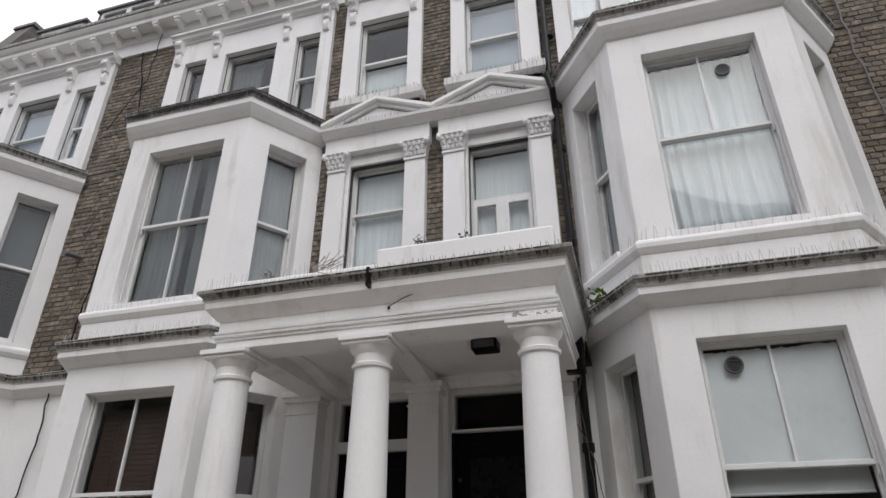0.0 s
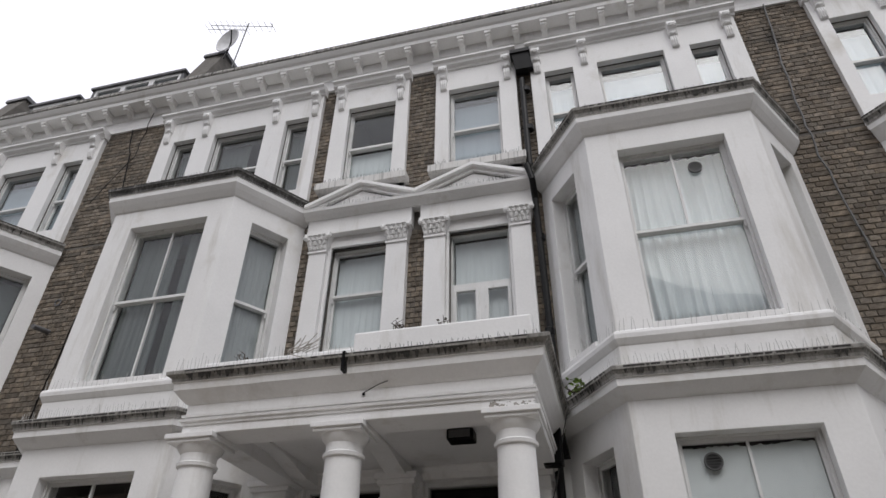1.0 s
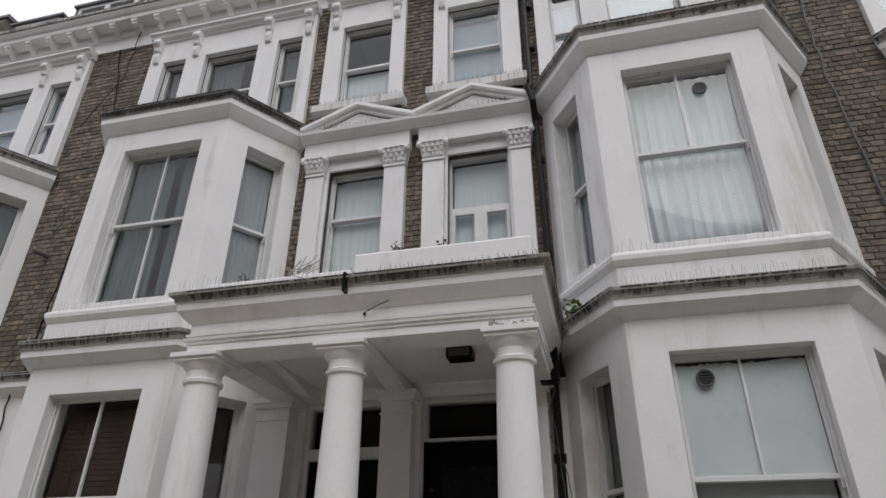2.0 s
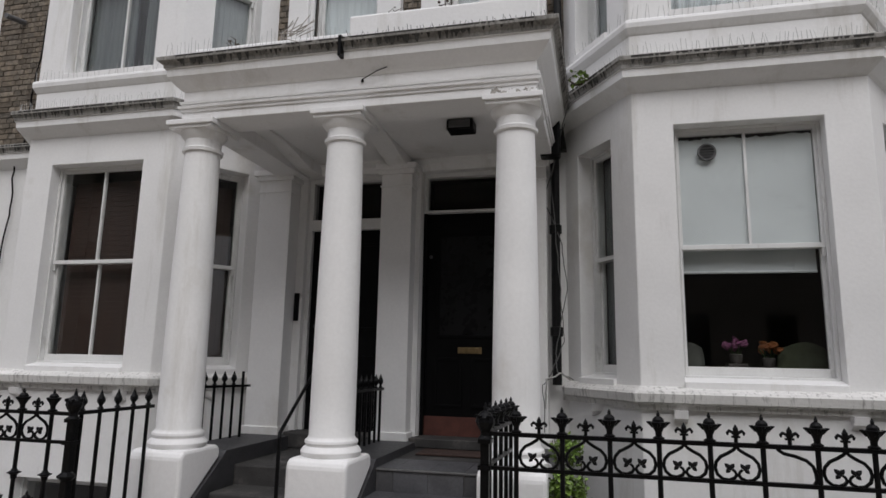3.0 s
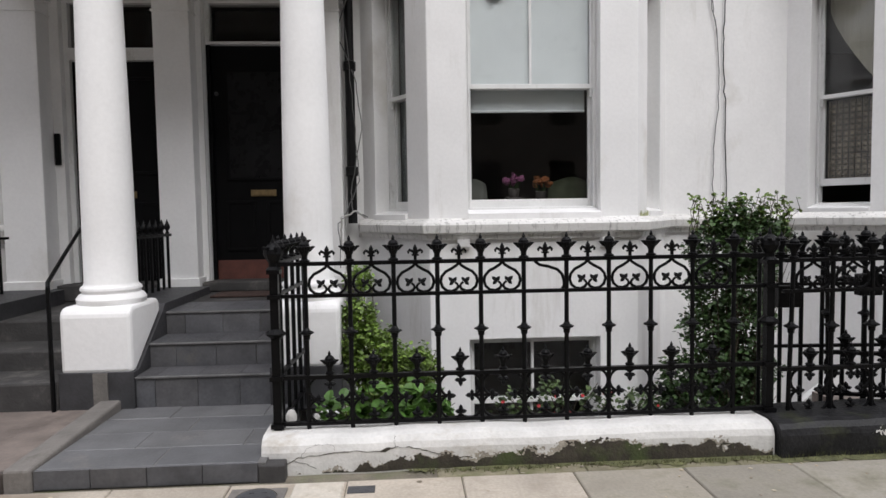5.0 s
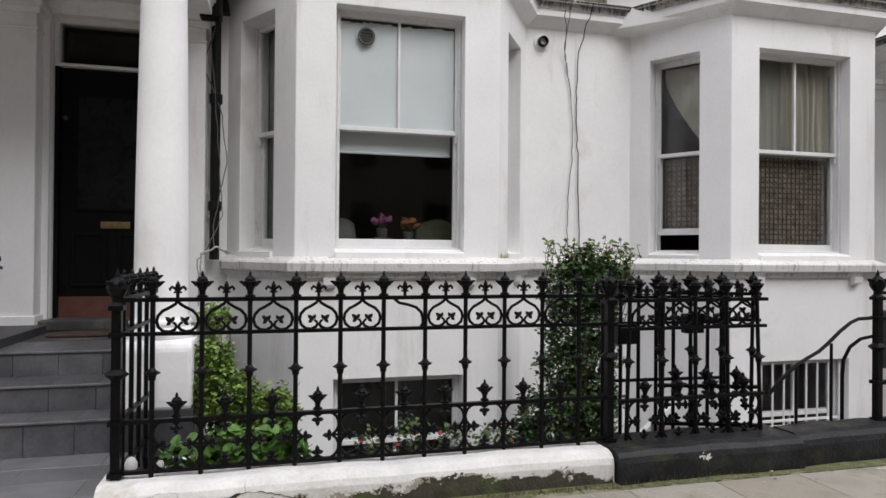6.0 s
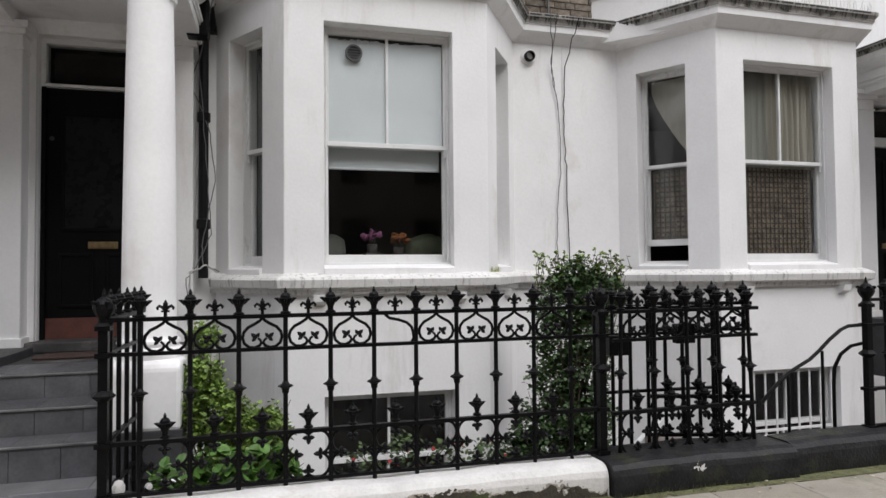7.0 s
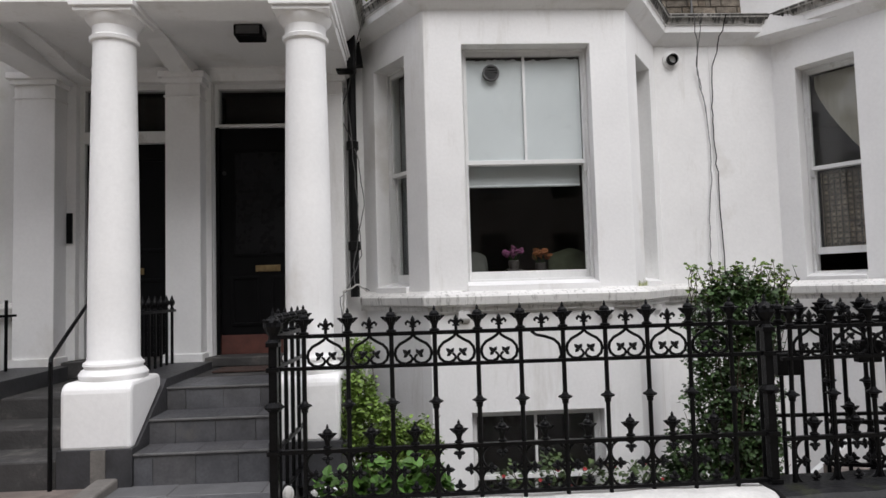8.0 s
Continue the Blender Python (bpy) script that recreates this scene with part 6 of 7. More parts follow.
cable([(3.12, 6.2, 4.05), (3.16, 6.47, 3.6), (3.26, 6.48, 3.1), (3.27, 6.48, 2.5), (3.22, 6.48, 1.9), (3.22, 6.48, 1.3)], 0.0045, "loose dark cable hanging down the white wall", seed=2)
cable([(3.40, 6.24, 4.05), (3.33, 6.47, 3.6), (3.31, 6.48, 3.0), (3.34, 6.48, 2.4), (3.36, 6.48, 1.3)], 0.0055, "loose dark cable hanging down the white wall", seed=3, material=IRON)
cable([(3.05, 6.2, 4.05), (3.18, 6.47, 3.5), (3.25, 6.48, 3.1)], 0.005, "thin dark cable on the white wall", seed=4)
cable([(-0.30, 6.35, 3.9), (-0.52, 6.33, 3.1), (-0.36, 6.33, 2.7), (-0.30, 6.33, 2.2), (-0.42, 6.33, 1.6), (-0.40, 6.30, 1.42), (-0.25, 6.1, 1.36)], 0.005, "tangled cable round the drainpipe", 0.006, 5)
cable([(-0.25, 5.9, 3.9), (-0.45, 6.32, 3.3), (-0.38, 6.33, 2.4), (-0.34, 6.33, 1.7), (-0.46, 6.25, 1.40), (-0.52, 6.1, 1.3), (-0.50, 6.0, 0.9)], 0.0045, "tangled cable round the drainpipe", 0.007, 6, CABLE)
cable([(-0.28, 6.2, 1.36), (-0.35, 6.0, 1.42), (-0.48, 6.0, 1.36), (-0.50, 6.1, 1.1)], 0.008, "coiled pale cable at the foot of the drainpipe", 0.006, 7, surface("pale_cable", (0.5, 0.49, 0.47), 0.6))
cable([(-7.38, 6.46, 9.9), (-7.09, 6.46, 8.5), (-7.0, 6.46, 7.4), (-6.98, 6.46, 6.4), (-7.11, 6.46, 4.9), (-7.14, 6.46, 4.15)], 0.010, "dark cable on the brick party strip", 0.02, 8, IRON)
cable([(-7.0, 6.40, 10.2), (-7.1, 6.44, 9.2), (-7.6, 6.4, 8.2)], 0.007, "dark cable on the brick party strip", 0.02, 9, IRON)
cable([(3.14, 6.46, 9.95), (3.0, 6.46, 8.1), (2.99, 6.46, 7.0), (3.1, 6.46, 5.2), (3.14, 6.46, 4.12)], 0.013, "grey cable down the brick party strip", 0.015, 10)
cable([(-7.25, 6.46, 3.9), (-7.2, 6.46, 3.2), (-7.35, 6.46, 2.2), (-7.4, 6.46, 1.4)], 0.010, "dark cable on the white wall", 0.02, 12, IRON)
vent = base("wall_vent", (2.91, 6.49, 3.67), label="round white extractor vent on the wall", category="vent")
lay = Matrix.Rotation(radians(90), 3, "X")
part("flange", Geo().lathe([(0.09, -0.01), (0.09, 0.006), (0.06, 0.012), (0.055, 0.012)], (0, 0, 0), 20, lay), SASH, vent, "", True)
part("spout", Geo().lathe([(0.058, 0), (0.055, 0.06), (0.045, 0.062), (0.043, 0.01)], (0, 0, 0), 16, lay), IRON, vent, "dark spout", True)
spout = part("overflow_pipe", Geo().tube([(-7.45, 6.55, 5.9), (-7.45, 6.22, 5.84)], 0.035, 10), LEAD, smooth=True)
tagged(spout, label="short grey overflow pipe in the brick", category="pipe")
hole = part("airbrick_vent", Geo().lathe([(0.06, -0.012), (0.06, 0.004), (0.04, 0.006), (0.038, -0.01)], (-7.5, 6.49, 6.38), 16, lay), LEAD)
tagged(hole, label="small dark round vent in the brick", category="vent")
blk = part("junction_box", Geo().box(-0.53, -0.34, 6.06, 6.22, 3.46, 3.82), IRON, bevel=0.02)
tagged(blk, label="black box under the porch cornice", category="box")

algae = ragged(Geo(), lambda u, z: 0.075 - (z - 1.315) - 0.06 * u + grain(u, z, (5, 0.05), (18, 0.05), (60, 0.05), (140, 0.03)) - 0.015, 0.0, 0.9, 1.315, 1.47, 0.008, lambda u, z: (2.13 + 0.61 * u + 0.004, 5.6 + 0.9 * u - 0.0028, z))
tagged(part("algae_stain", algae, surface("pale_green_algae", (0.34, 0.36, 0.20), 0.95, vary=0.3, scale=20)), label="pale green algae at the foot of the bay", category="algae", kind="stuff")
flake = ragged(Geo(), lambda x, z: 0.05 - abs(x + 0.60) * 0.25 - abs(z - 3.51) * 0.8 + grain(x, z, (12, 0.05), (35, 0.06), (90, 0.05)) - 0.03, -0.85, -0.40, 3.45, 3.548, 0.006, lambda x, z: (x, 4.6272, z))
tagged(part("flaked_paint", flake, surface("flaked_grey_paint", (0.34, 0.32, 0.29), 0.95, vary=0.3, scale=25, bump=0.5)), label="flaked grimy paint on the porch beam", category="flaked paint", kind="stuff")
wire = part("loose_wire", Geo().tube([(-1.80, 4.60, 3.69), (-1.66, 4.57, 3.74), (-1.52, 4.60, 3.80)], 0.004, 5).ball((-1.80, 4.62, 3.69), 0.014, 6, 4), IRON)
tagged(wire, label="short loose wire on the porch beam", category="wire")

# ---- bird spikes along the ledges ----
def spikes(path, z, label, step=0.035, h=0.10, material=SASH, seed=0):
    rnd = random.Random(seed)
    g = Geo()
    for p, q in zip(path, path[1:]):
        a, b = Vector(p), Vector(q)
        for k in range(int((b - a).length / step)):
            v = a.lerp(b, (k + rnd.uniform(0, 0.6)) * step / (b - a).length)
            dx, dy = rnd.uniform(-0.02, 0.02), rnd.uniform(-0.03, 0.02)
            hh = h * rnd.uniform(0.7, 1.1)
            g.tube([(v.x, v.y, z), (v.x + dx, v.y + dy, z + hh)], [0.0026, 0.0018], 3)
    return tagged(part("bird_spikes", g, material), label=label, category="bird spikes", group="bird spikes", kind="stuff")


def around(X, o):
    k = o * 0.75
    return ordered([(X(BAY - BACK) , YW - o), (X(BAY - HALF - k * 0.4), YB - o), (X(BAY + HALF + k * 0.4), YB - o), (X(BAY + BACK), YW - o)])


WHITE_SPIKE = surface("white_plastic_spike", (0.42, 0.42, 0.41), 0.5)
for X, i in ((X_right, 0), (X_left, 1), (X_next, 2)):
    spikes(around(X, 0.15), 4.1, "thin white bird spikes along the bay ledge", seed=i, material=WHITE_SPIKE)
    spikes(around(X, 0.03), 4.5, "thin bird spikes along the window ledge", seed=i + 5, step=0.06, h=0.12, material=WHITE_SPIKE)
    spikes(around(X, 0.13), 7.42, "thin dark bird spikes on the bay roof edge", seed=i + 9, h=0.06, material=IRON)
spikes([(-3.55, 4.5), (-1.95, 4.5)], 4.0, "thin white bird spikes on the porch cornice", h=0.14, seed=21, material=WHITE_SPIKE)
spikes([(-1.9, 4.5), (-0.28, 4.5)], 4.0, "thin dark bird spikes on the porch cornice", h=0.05, seed=22, material=IRON)
spikes([(-0.28, 4.5), (-0.28, 6.2)], 4.0, "thin dark bird spikes on the porch cornice", h=0.08, seed=23, material=IRON)
for X, i in ((X_right, 31), (X_left, 32)):
    x0, x1 = sorted((X(0.2), X(1.5)))
    spikes([(x0, 6.33), (x1, 6.33)], 7.72, "dark bird spikes on the sill", h=0.07, seed=i, step=0.02, material=IRON)
    spikes([(x0 + 0.2, 6.3), (x1 - 0.2, 6.3)], 7.22, "dark bird spikes in the pediment", h=0.09, seed=i + 4, step=0.02, material=IRON)

# ---- bags left behind the railing ----
def bag(x, y, z, w, h, seed, label):
    rnd = random.Random(seed)
    g = Geo()
    n, m = 14, 8
    vs = []
    for j in range(m + 1):
        t = j / m
        for i in range(n):
            a = 2 * math.pi * i / n
            r = (1 - 0.35 * t ** 2) * (1 + rnd.uniform(-0.09, 0.09))
            vs.append((w * r * math.copysign(abs(math.cos(a)) ** 0.6, math.cos(a)), 0.6 * w * r * math.copysign(abs(math.sin(a)) ** 0.6, math.sin(a)), h * t + rnd.uniform(-0.012, 0.012)))
    g.add(vs, [(j * n + i, j * n + (i + 1) % n, (j + 1) * n + (i + 1) % n, (j + 1) * n + i) for j in range(m) for i in range(n)] + [tuple(range(n)), tuple(range(m * n, (m + 1) * n))])
    ob = part("plastic_bag", g, PLASTIC)
    ob.location = (x, y, z)
    return tagged(ob, label=label, category="bag", group="plastic bags")


bag(-3.62, 4.0, 0.2, 0.10, 0.27, 3, "white plastic bag standing by the railing")
bag(-3.48, 4.25, 0.2, 0.11, 0.24, 4, "crumpled clear plastic bag by the railing")
ledge = part("bag_ledge", Geo().box(-3.9, -3.36, 3.92, 4.5, -0.1, 0.2), BROWNPAVE, bevel=0.01)
tagged(ledge, label="stone ledge beside the railing", category="ledge", kind="structure")
for i, (x, y) in enumerate(((-0.58, 3.83), (-0.44, 3.86))):
    ob = part("pebble", Geo().ball((x, y, 0.23 - 0.016 * i), (0.034 - 0.012 * i, 0.03 - 0.01 * i, 0.045 - 0.022 * i), 7, 5), PLINTHWHITE, smooth=True)
    tagged(ob, label="white painted stone on the plinth wall", category="stone", group="white stones")

# ---- steps down to the basement behind the open gate ----
st = base("basement_steps", (3.3, 4.6, 0), label="white edged steps going down to the basement", category="stairs")
inv = st.matrix_basis.inverted()
for k in range(7):
    ob = part("step", Geo().box(3.5 - 0.25 * (k + 1), 3.5 - 0.25 * k, 4.1, 4.9, 0.1 - 0.19 * (k + 1) - 0.05, 0.1 - 0.19 * k - 0.15), BROWNPAVE, st)
    ob.matrix_parent_inverse = inv
part("string", Geo().prism([(3.5, 4.9, 0.12), (1.7, 4.9, -1.25), (1.7, 4.9, -1.4), (3.5, 4.9, -0.05)], (0, 0.06, 0)), SASH, st, "white painted string").matrix_parent_inverse = inv
part("string", Geo().prism([(3.5, 4.04, 0.12), (1.7, 4.04, -1.25), (1.7, 4.04, -1.4), (3.5, 4.04, -0.05)], (0, 0.06, 0)), IRON, st, "black painted string").matrix_parent_inverse = inv

# ---- plants ----
def leaf_mesh(g, at, size, rnd, lobes=1):
    """One leaf, folded along its rib."""
    m = Euler((rnd.uniform(-0.9, 0.9), rnd.uniform(-0.9, 0.9), rnd.uniform(0, 6.28))).to_matrix()
    l, w = size * rnd.uniform(0.7, 1.2), size * rnd.uniform(0.35, 0.5)
    pts = [(0, 0, 0), (w, l * 0.35, 0.12 * l), (w * 0.7, l * 0.75, 0.08 * l), (0, l, 0), (-w * 0.7, l * 0.75, 0.08 * l), (-w, l * 0.35, 0.12 * l)]
    g.add([Vector(at) + m @ Vector(p) for p in pts], [(0, 1, 2, 3), (0, 3, 4, 5)])


def shrub(name, at, clumps, count, size, material, label, seed, stems=7, category="shrub"):
    rnd = random.Random(seed)
    root = base(name, at, label=label, category=category)
    st = Geo()
    lv = Geo()
    for cx, cy, cz, r in clumps:
        for _ in range(stems):
            tip = (cx + rnd.uniform(-r, r), cy + rnd.uniform(-r, r) * 0.7, cz + rnd.uniform(-r, r * 1.1))
            mid = (tip[0] * 0.5 + rnd.uniform(-0.08, 0.08), tip[1] * 0.5 + rnd.uniform(-0.05, 0.05), tip[2] * 0.55)
            foot = (cx * 0.5 + rnd.uniform(-0.06, 0.06), cy * 0.5, 0)
            st.tube([foot, mid, tip], [0.009, 0.006, 0.002], 4)
        for _ in range(int(count * r * r * 8)):
            a, b, q = rnd.uniform(0, 6.28), rnd.uniform(-1, 1), rnd.uniform(0.25, 1.0) ** 0.5
            q *= 1 + 0.2 * math.sin(3 * a + cx * 9) * math.cos(4 * b)
            c = math.sqrt(1 - b * b)
            leaf_mesh(lv, (cx + r * q * c * math.cos(a), cy + 0.75 * r * q * c * math.sin(a), cz + r * q * b), size, rnd)
    part("stem", st, STEM, root)["kind"] = "stuff"
    part("foliage", lv, material, root, "many small leaves")["kind"] = "stuff"
    return root


shrub("leafy_shrub", (-0.15, 4.55, -0.6), [(0.0, 0.0, 0.45, 0.26), (0.15, 0.1, 0.75, 0.25), (-0.02, 0.1, 1.0, 0.23), (0.27, 0.05, 0.55, 0.22), (0.30, 0.1, 0.88, 0.18), (-0.1, 0.15, 1.25, 0.14), (-0.1, 0.3, 1.5, 0.11)], 4600, 0.034, LEAF, "bright green leafy shrub growing in the light well", 1)
shrub("trailing_plant", (0.0, 4.08, -0.2), [(-0.38, 0, 0.36, 0.11), (-0.12, 0, 0.4, 0.16), (0.12, 0, 0.42, 0.16), (0.27, 0.0, 0.36, 0.12)], 520, 0.085, BROADLEAF, "broad-leaved green plant behind the railing", 2, 5)
shrub("trailing_plant", (1.05, 4.1, -0.2), [(-0.3, 0, 0.36, 0.12), (-0.05, 0, 0.42, 0.13), (0.25, 0, 0.36, 0.13), (0.5, 0, 0.35, 0.12)], 1300, 0.034, GARDENLEAF, "low green plant with red flowers behind the railing", 3, 5)
shrub("climbing_shrub", (2.72, 5.25, -0.9), [(-0.46, 0, 0.62, 0.22), (-0.2, 0, 0.62, 0.28), (0.15, 0, 0.58, 0.28), (-0.36, 0, 0.92, 0.2), (-0.02, 0, 0.98, 0.27), (0.27, 0, 0.95, 0.2), (-0.16, 0, 1.3, 0.22), (0.16, 0, 1.35, 0.26), (-0.1, 0, 1.62, 0.23), (0.22, 0, 1.68, 0.25), (-0.08, 0, 1.95, 0.25), (0.24, 0, 2.0, 0.26), (0.44, 0, 2.03, 0.16), (0.08, 0, 2.17, 0.2)], 2300, 0.04, DARKLEAF, "dense dark green climbing shrub", 4, 9)
rnd = random.Random(19)
flowers = base("red_flowers", (1.05, 4.02, 0.1), label="small red flowers among the low green plant", category="flower")
for _ in range(18):
    x, z = rnd.uniform(-0.45, 0.6), rnd.uniform(0.02, 0.19)
    g = Geo()
    r, y = rnd.uniform(0.006, 0.011), rnd.uniform(-0.05, 0.02)
    g.lathe([(0.002, -0.006), (r, 0.0), (r * 1.25, 0.008), (r * 0.6, 0.006), (0.001, 0.003)], (x, y, z), 7, Matrix.Rotation(radians(rnd.uniform(30, 90)), 3, "X"))
    part("flower", g, PETAL, flowers)
tend = Geo()
rnd = random.Random(9)
tl = Geo()
for k in range(60):
    x, z = 2.82 + rnd.uniform(-0.42, 0.46), 1.14
    pts = [(x, 5.25, z - 0.1)]
    for j in range(4):
        x += rnd.uniform(-0.05, 0.05)
        z += rnd.uniform(0.05, 0.11)
        pts.append((x, 5.25 + rnd.uniform(-0.05, 0.05), z))
        for _ in range(3):
            leaf_mesh(tl, pts[-1], 0.034, rnd)
    tend.tube(pts, [0.004, 0.004, 0.003, 0.003, 0.002], 4)
tr = base("climber_tendrils", (2.8, 5.45, 1.2), label="thin leafy tendrils above the climbing shrub", category="shrub")
ob = part("stem", tend, STEM, tr)
ob.matrix_parent_inverse = tr.matrix_basis.inverted()
ob["kind"] = "stuff"
ob = part("foliage", tl, LEAF, tr)
ob.matrix_parent_inverse = tr.matrix_basis.inverted()
ob["kind"] = "stuff"
fern = shrub("gutter_weed", (-0.16, 5.75, 4.02), [(0, 0, 0.05, 0.07), (0.05, -0.1, 0.03, 0.06)], 700, 0.045, LEAF, "green weed sprouting from the cornice gutter", 7, 3, "weed")
for i, (x, y, z) in enumerate(((-1.15, 4.7, 4.23), (-3.05, 4.7, 4.1), (-2.0, 6.0, 5.0))):
    shrub("dry_weed", (x, y, z), [(0, 0, 0.1, 0.06)], 150, 0.03, STEM, "dry weed on the porch parapet", 30 + i, 8, "weed")
nest = Geo()
rnd = random.Random(4)
for _ in range(16):
    x, z = -2.35 + rnd.uniform(-0.1, 0.1), 4.03 + rnd.uniform(-0.02, 0.06)
    a = rnd.uniform(-0.6, 0.9)
    nest.tube([(x, 4.42, z), (x + 0.15 * math.cos(a), 4.40 + rnd.uniform(-0.05, 0.05), z + 0.15 * math.sin(a))], 0.004, 4)
tagged(part("twigs", nest, surface("dry_twigs", (0.45, 0.42, 0.38), 0.9)), label="loose dry twigs caught on the porch cornice", category="twigs")


# ---- paving flags, forecourt tiles and bricks, piece by piece ----
def flag(x0, x1, y0, y1, parent, name, material, z, thick, rnd, gap=0.0028):
    x0, x1, y0, y1 = x0 + gap, x1 - gap, y0 + gap, y1 - gap
    b = 0.006
    dz = rnd.uniform(-0.003, 0.002)
    low = [(x0, y0, z - thick), (x1, y0, z - thick), (x1, y1, z - thick), (x0, y1, z - thick)]
    mid = [(x0, y0, z - b + dz), (x1, y0, z - b + dz), (x1, y1, z - b + dz), (x0, y1, z - b + dz)]
    top = [(x0 + b, y0 + b, z + dz), (x1 - b, y0 + b, z + dz), (x1 - b, y1 - b, z + dz), (x0 + b, y1 - b, z + dz)]
    g = Geo().add(low + mid + top, [(0, 1, 5, 4), (1, 2, 6, 5), (2, 3, 7, 6), (3, 0, 4, 7), (4, 5, 9, 8), (5, 6, 10, 9), (6, 7, 11, 10), (7, 4, 8, 11), (8, 9, 10, 11)])
    return part(name, g, material, parent)


rnd = random.Random(2)
dirt = random.Random(5)
for row, (y0, y1) in enumerate(((2.96, 3.46), (2.35, 2.96), (1.75, 2.35), (1.15, 1.75), (0.55, 1.15), (-0.05, 0.55), (-0.55, -0.05), (-1.05, -0.55))):
    x = -7.43 + 0.31 * (row % 2)
    while x < 8.5:
        w = 0.6
        flag(x, x + w, y0, y1, pavement, "flagstone", DAMPYORK if x + dirt.uniform(-1.1, 0.7) > 0.75 else YORK, 0.0, 0.03, rnd)
        x += w
# narrow pale strip and small flags between the flags and the plinth
x = -0.55
while x < 8.5:
    w = rnd.uniform(0.35, 0.6)
    if x > 0.2:
        flag(x, x + w, 3.46, 3.575, pavement, "edge_flag", MOSSYORK, -0.003, 0.03, rnd)
    x += w
x = -7.0
while x < -3.6:
    flag(x, x + 0.5, 3.46, 3.575, pavement, "edge_flag", MOSSYORK, -0.003, 0.03, rnd)
    x += 0.5
pale = flag(-0.50, -0.24, 2.7, 3.44, pavement, "pale_slab", PALESLAB, 0.004, 0.03, rnd)
cover = base("inspection_cover", (-0.66, 3.27, 0.004), label="round dark iron inspection cover set in the pavement", category="cover")
part("surround", Geo().box(-0.145, 0.135, -0.12, 0.12, -0.02, 0.003), GREYSTONE, cover, bevel=0.004)
part("lid", Geo().lathe([(0.098, 0.0), (0.098, 0.008), (0.09, 0.009), (0.01, 0.0095)], (0, 0, 0), 28), WORNIRON, cover)
part("ring", Geo().lathe([(0.114, 0.0), (0.114, 0.008), (0.109, 0.009), (0.103, 0.009), (0.101, 0.0)], (0, 0, 0), 28), GREYSTONE, cover)
for a in range(4):
    part("stud", Geo().box(0.06 * math.cos(a * 1.047) - 0.014, 0.06 * math.cos(a * 1.047) + 0.014, 0.06 * math.sin(a * 1.047) - 0.006, 0.06 * math.sin(a * 1.047) + 0.006, 0.01, 0.0125), WORNIRON, cover)
small = part("stop_cock_cover", Geo().box(-0.22, -0.08, 3.30, 3.38, -0.02, 0.004), WORNIRON, bevel=0.003)
tagged(small, label="small dark stop cock cover in the pavement", category="cover")
moss = Geo()
rnd = random.Random(8)
for _ in range(160):
    x, y, r = rnd.uniform(0.1, 7.5), 3.565 - abs(rnd.gauss(0, 0.02)), rnd.uniform(0.004, 0.010)
    moss.ball((x, y, 0.0), (r * 1.5, r, 0.006), 6, 4)
ragged(moss, lambda x, y: 0.04 + 0.045 * min(3.0, x) - (3.60 - y) * (1.05 if y > 3.46 else 1.6) + grain(x, y, (3, 0.06), (9, 0.07), (30, 0.06), (80, 0.05)), 0.0, 8.0, 3.20, 3.575, 0.0125, lambda x, y: (x, y, 0.0012 + 0.002 * noise.noise((x * 40, y * 40, 0))))
for _ in range(500):
    x, y = rnd.uniform(0.2, 3.2), 3.54 - abs(rnd.gauss(0, 0.025))
    h = rnd.uniform(0.012, 0.045)
    moss.add([(x - 0.002, y, 0), (x + 0.002, y, 0), (x + rnd.uniform(-0.02, 0.02), y - 0.01, h)], [(0, 1, 2)])
tagged(part("moss", moss, MOSS), label="moss and weeds along the foot of the wall", category="moss", kind="stuff")
# scraps of dry leaf and paint lying on the flags
litter = Geo()
rnd = random.Random(27)
for _ in range(60):
    x, y = rnd.uniform(-3.0, 6.0), 3.54 - abs(rnd.gauss(0, 0.28))
    if -2.0 < x < -0.2 and y > 3.4:
        continue
    r = rnd.uniform(0.005, 0.014)
    ring = [(x + r * rnd.uniform(0.5, 1.4) * math.cos(a * 1.047), y + r * rnd.uniform(0.4, 1.0) * math.sin(a * 1.047), 0.003 + rnd.uniform(0, 0.004)) for a in range(6)]
    litter.prism(ring, (0, 0, 0.0015))
tagged(part("litter", litter, surface("dry_leaf_scraps", (0.36, 0.32, 0.25), 0.9, vary=0.4, scale=3, island=0.5)), label="scraps of dry leaf and flaked paint on the pavement", category="litter", kind="stuff")
# slate tiled forecourt
fore_r = part("tiled_forecourt", Geo().box(-1.84, -0.66, 3.50, 4.60, -0.2, 0.096), GROUT)
tagged(fore_r, label="dark slate tiled forecourt before the stair", category="paving", kind="structure")
rnd = random.Random(3)
for j in range(4):
    y0 = 3.505 + 0.265 * j
    x = -1.84 - (0.2 if j % 2 else 0.0)
    while x < -0.68:
        a, b = max(x, -1.84), min(x + 0.6, -0.70)
        if b - a > 0.05:
            flag(a, b, y0, min(y0 + 0.265, 4.565), fore_r, "floor_tile", FLOORSLATE, 0.101, 0.006, rnd, 0.0012)
        x += 0.6
for k in range(4):
    ob = part("edge_tile", Geo().box(-1.835 + 0.285 * k, -1.835 + 0.285 * k + 0.28, 3.488, 3.50, 0.0, 0.098), SLATE, fore_r)
step = part("end_block", Geo().box(-0.70, -0.56, 3.49, 3.58, -0.05, 0.085), OLDSTEP, bevel=0.01)
tagged(step, label="dark stone block at the end of the forecourt", category="kerb", kind="structure")

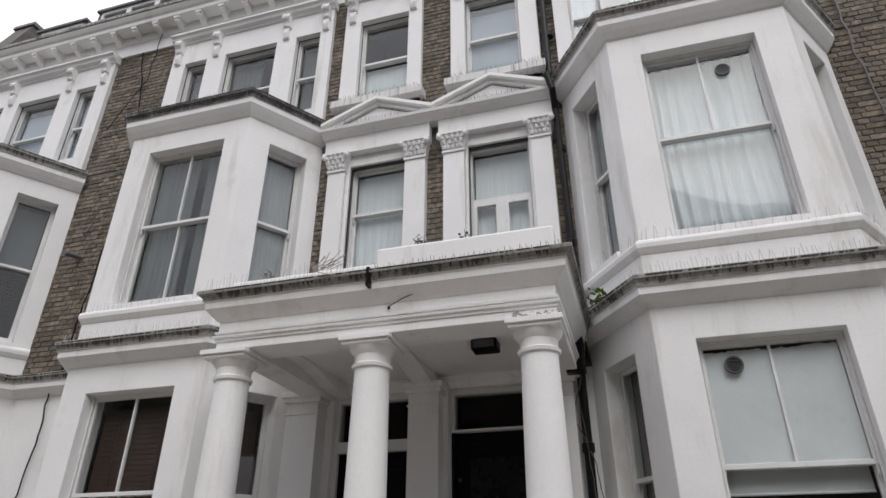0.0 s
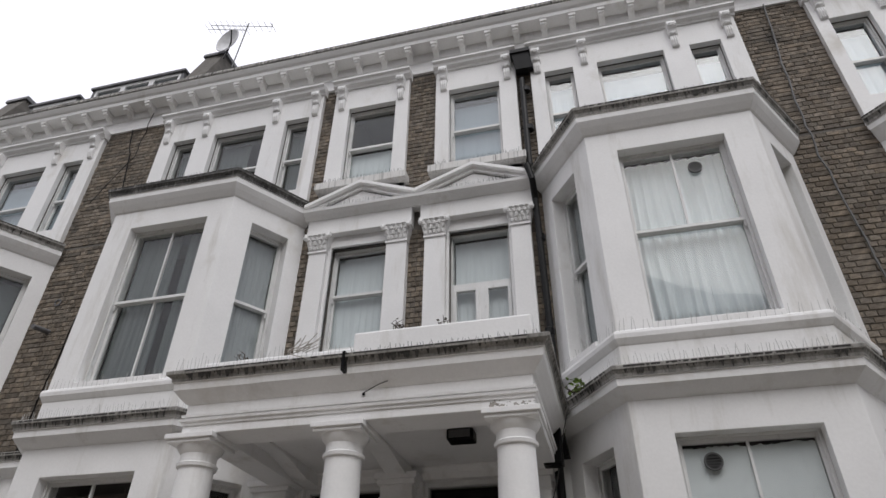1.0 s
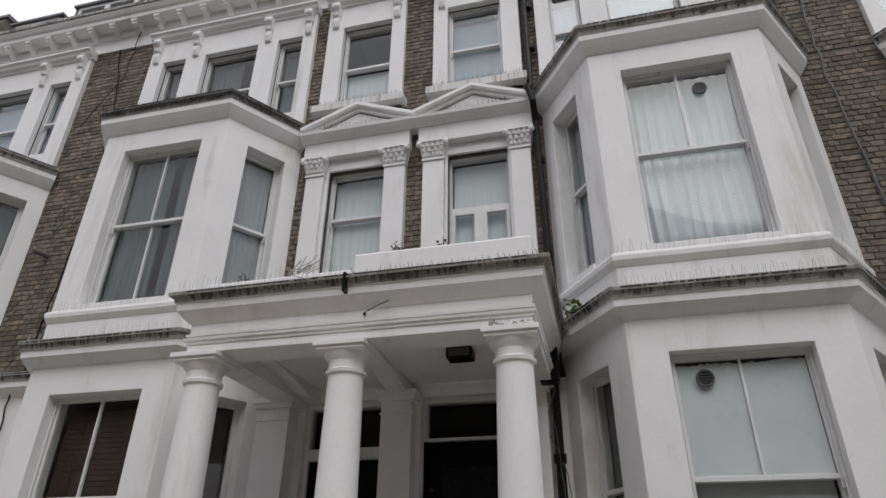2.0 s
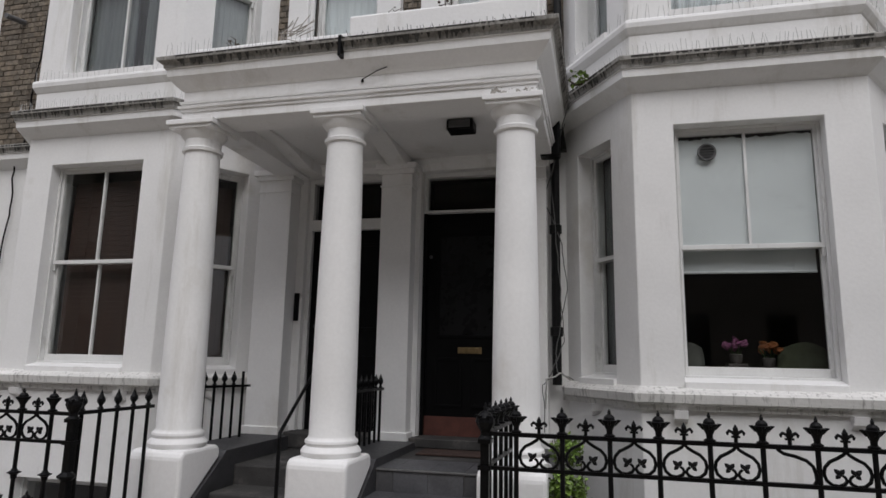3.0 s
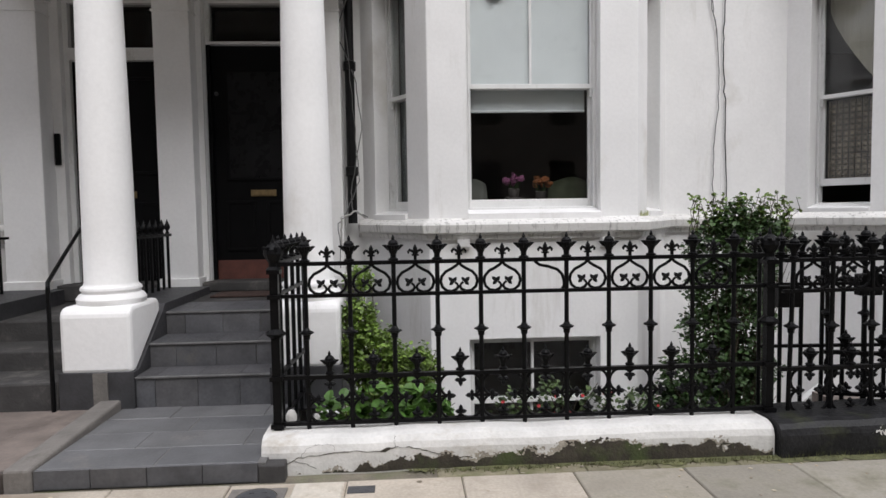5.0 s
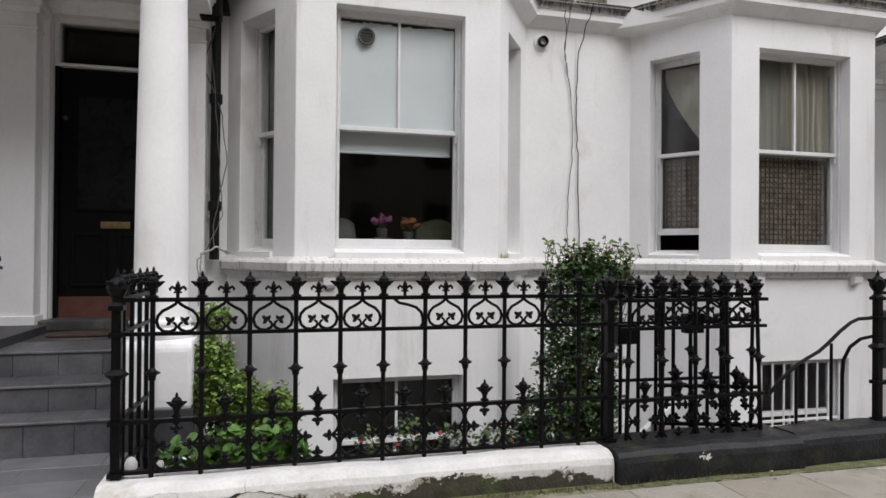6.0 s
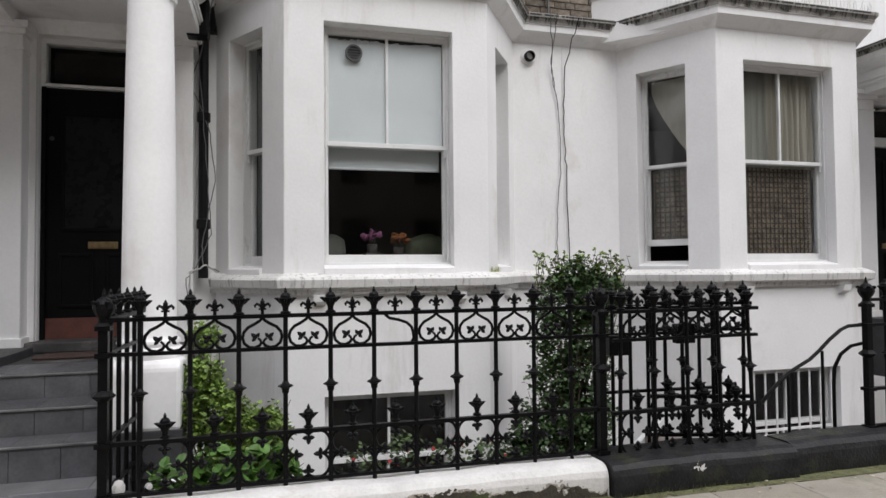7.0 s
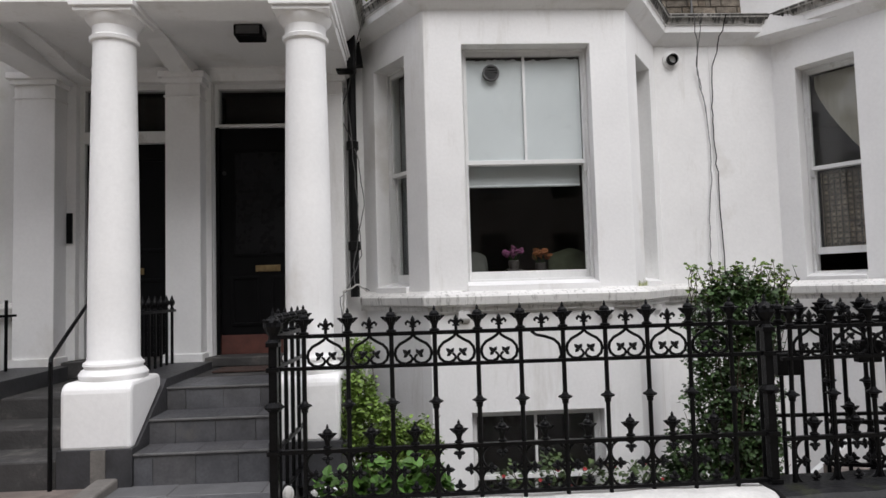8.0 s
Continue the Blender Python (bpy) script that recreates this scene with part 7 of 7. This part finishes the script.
# ---- bricks ----
brick_wall = new("brickwork")
tagged(brick_wall, label="sooty stock brickwork of the upper walls", category="brickwork", kind="structure")
shared = {}


def brick_mesh(w):
    key = round(w, 3)
    if key not in shared:
        h, b = 0.0645, 0.004
        back = [(0, 0.02, 0), (w, 0.02, 0), (w, 0.02, h), (0, 0.02, h)]
        mid = [(0, 0.003, 0), (w, 0.003, 0), (w, 0.003, h), (0, 0.003, h)]
        front = [(b, 0, b), (w - b, 0, b), (w - b, 0, h - b), (b, 0, h - b)]
        shared[key] = Geo().add(back + mid + front, [(0, 1, 5, 4), (1, 2, 6, 5), (2, 3, 7, 6), (3, 0, 4, 7), (4, 5, 9, 8), (5, 6, 10, 9), (6, 7, 11, 10), (7, 4, 8, 11), (8, 9, 10, 11)]).mesh("brick", BRICK)
    return shared[key]


rest_v, rest_f, single = [], [], 0
rnd = random.Random(6)
for x0, x1, z0, z1 in sorted(BRICK_RUNS, key=lambda q: abs((q[0] + q[1]) / 2 - 3.0) + q[2] * 0.2):
    if x1 < -9 or x0 > 8:
        continue
    row, z = 0, z0
    while z + 0.07 < z1:
        x = x0 - (0.0 if row % 2 else 0.17)
        header = bool(row % 2)
        while x < x1 - 0.02:
            w = 0.105 if header else 0.218
            a, b = max(x, x0) + 0.001, min(x + w, x1)
            if b - a > 0.03:
                y = YW - 0.002 + rnd.uniform(-0.004, 0.004)
                if single < 300 and x0 > 1.0:
                    ob = part("brick", brick_mesh(round((b - a) * 200) / 200), BRICK, brick_wall)
                    ob.location = (a, y, z + rnd.uniform(-0.0015, 0.0015))
                    single += 1
                else:
                    me = brick_mesh(round((b - a) * 200) / 200)
                    k = len(rest_v)
                    rest_v += [(v.co.x + a, v.co.y + y, v.co.z + z) for v in me.vertices]
                    rest_f += [tuple(i + k for i in p.vertices) for p in me.polygons]
            x += w + 0.010
            header = not header
        z += 0.0745
        row += 1
me = bpy.data.meshes.new("brick_courses")
me.from_pydata(rest_v, [], rest_f)
me.materials.append(BRICKS)
ob = part("brick_courses", me, BRICKS, brick_wall)
ob["kind"] = "stuff"
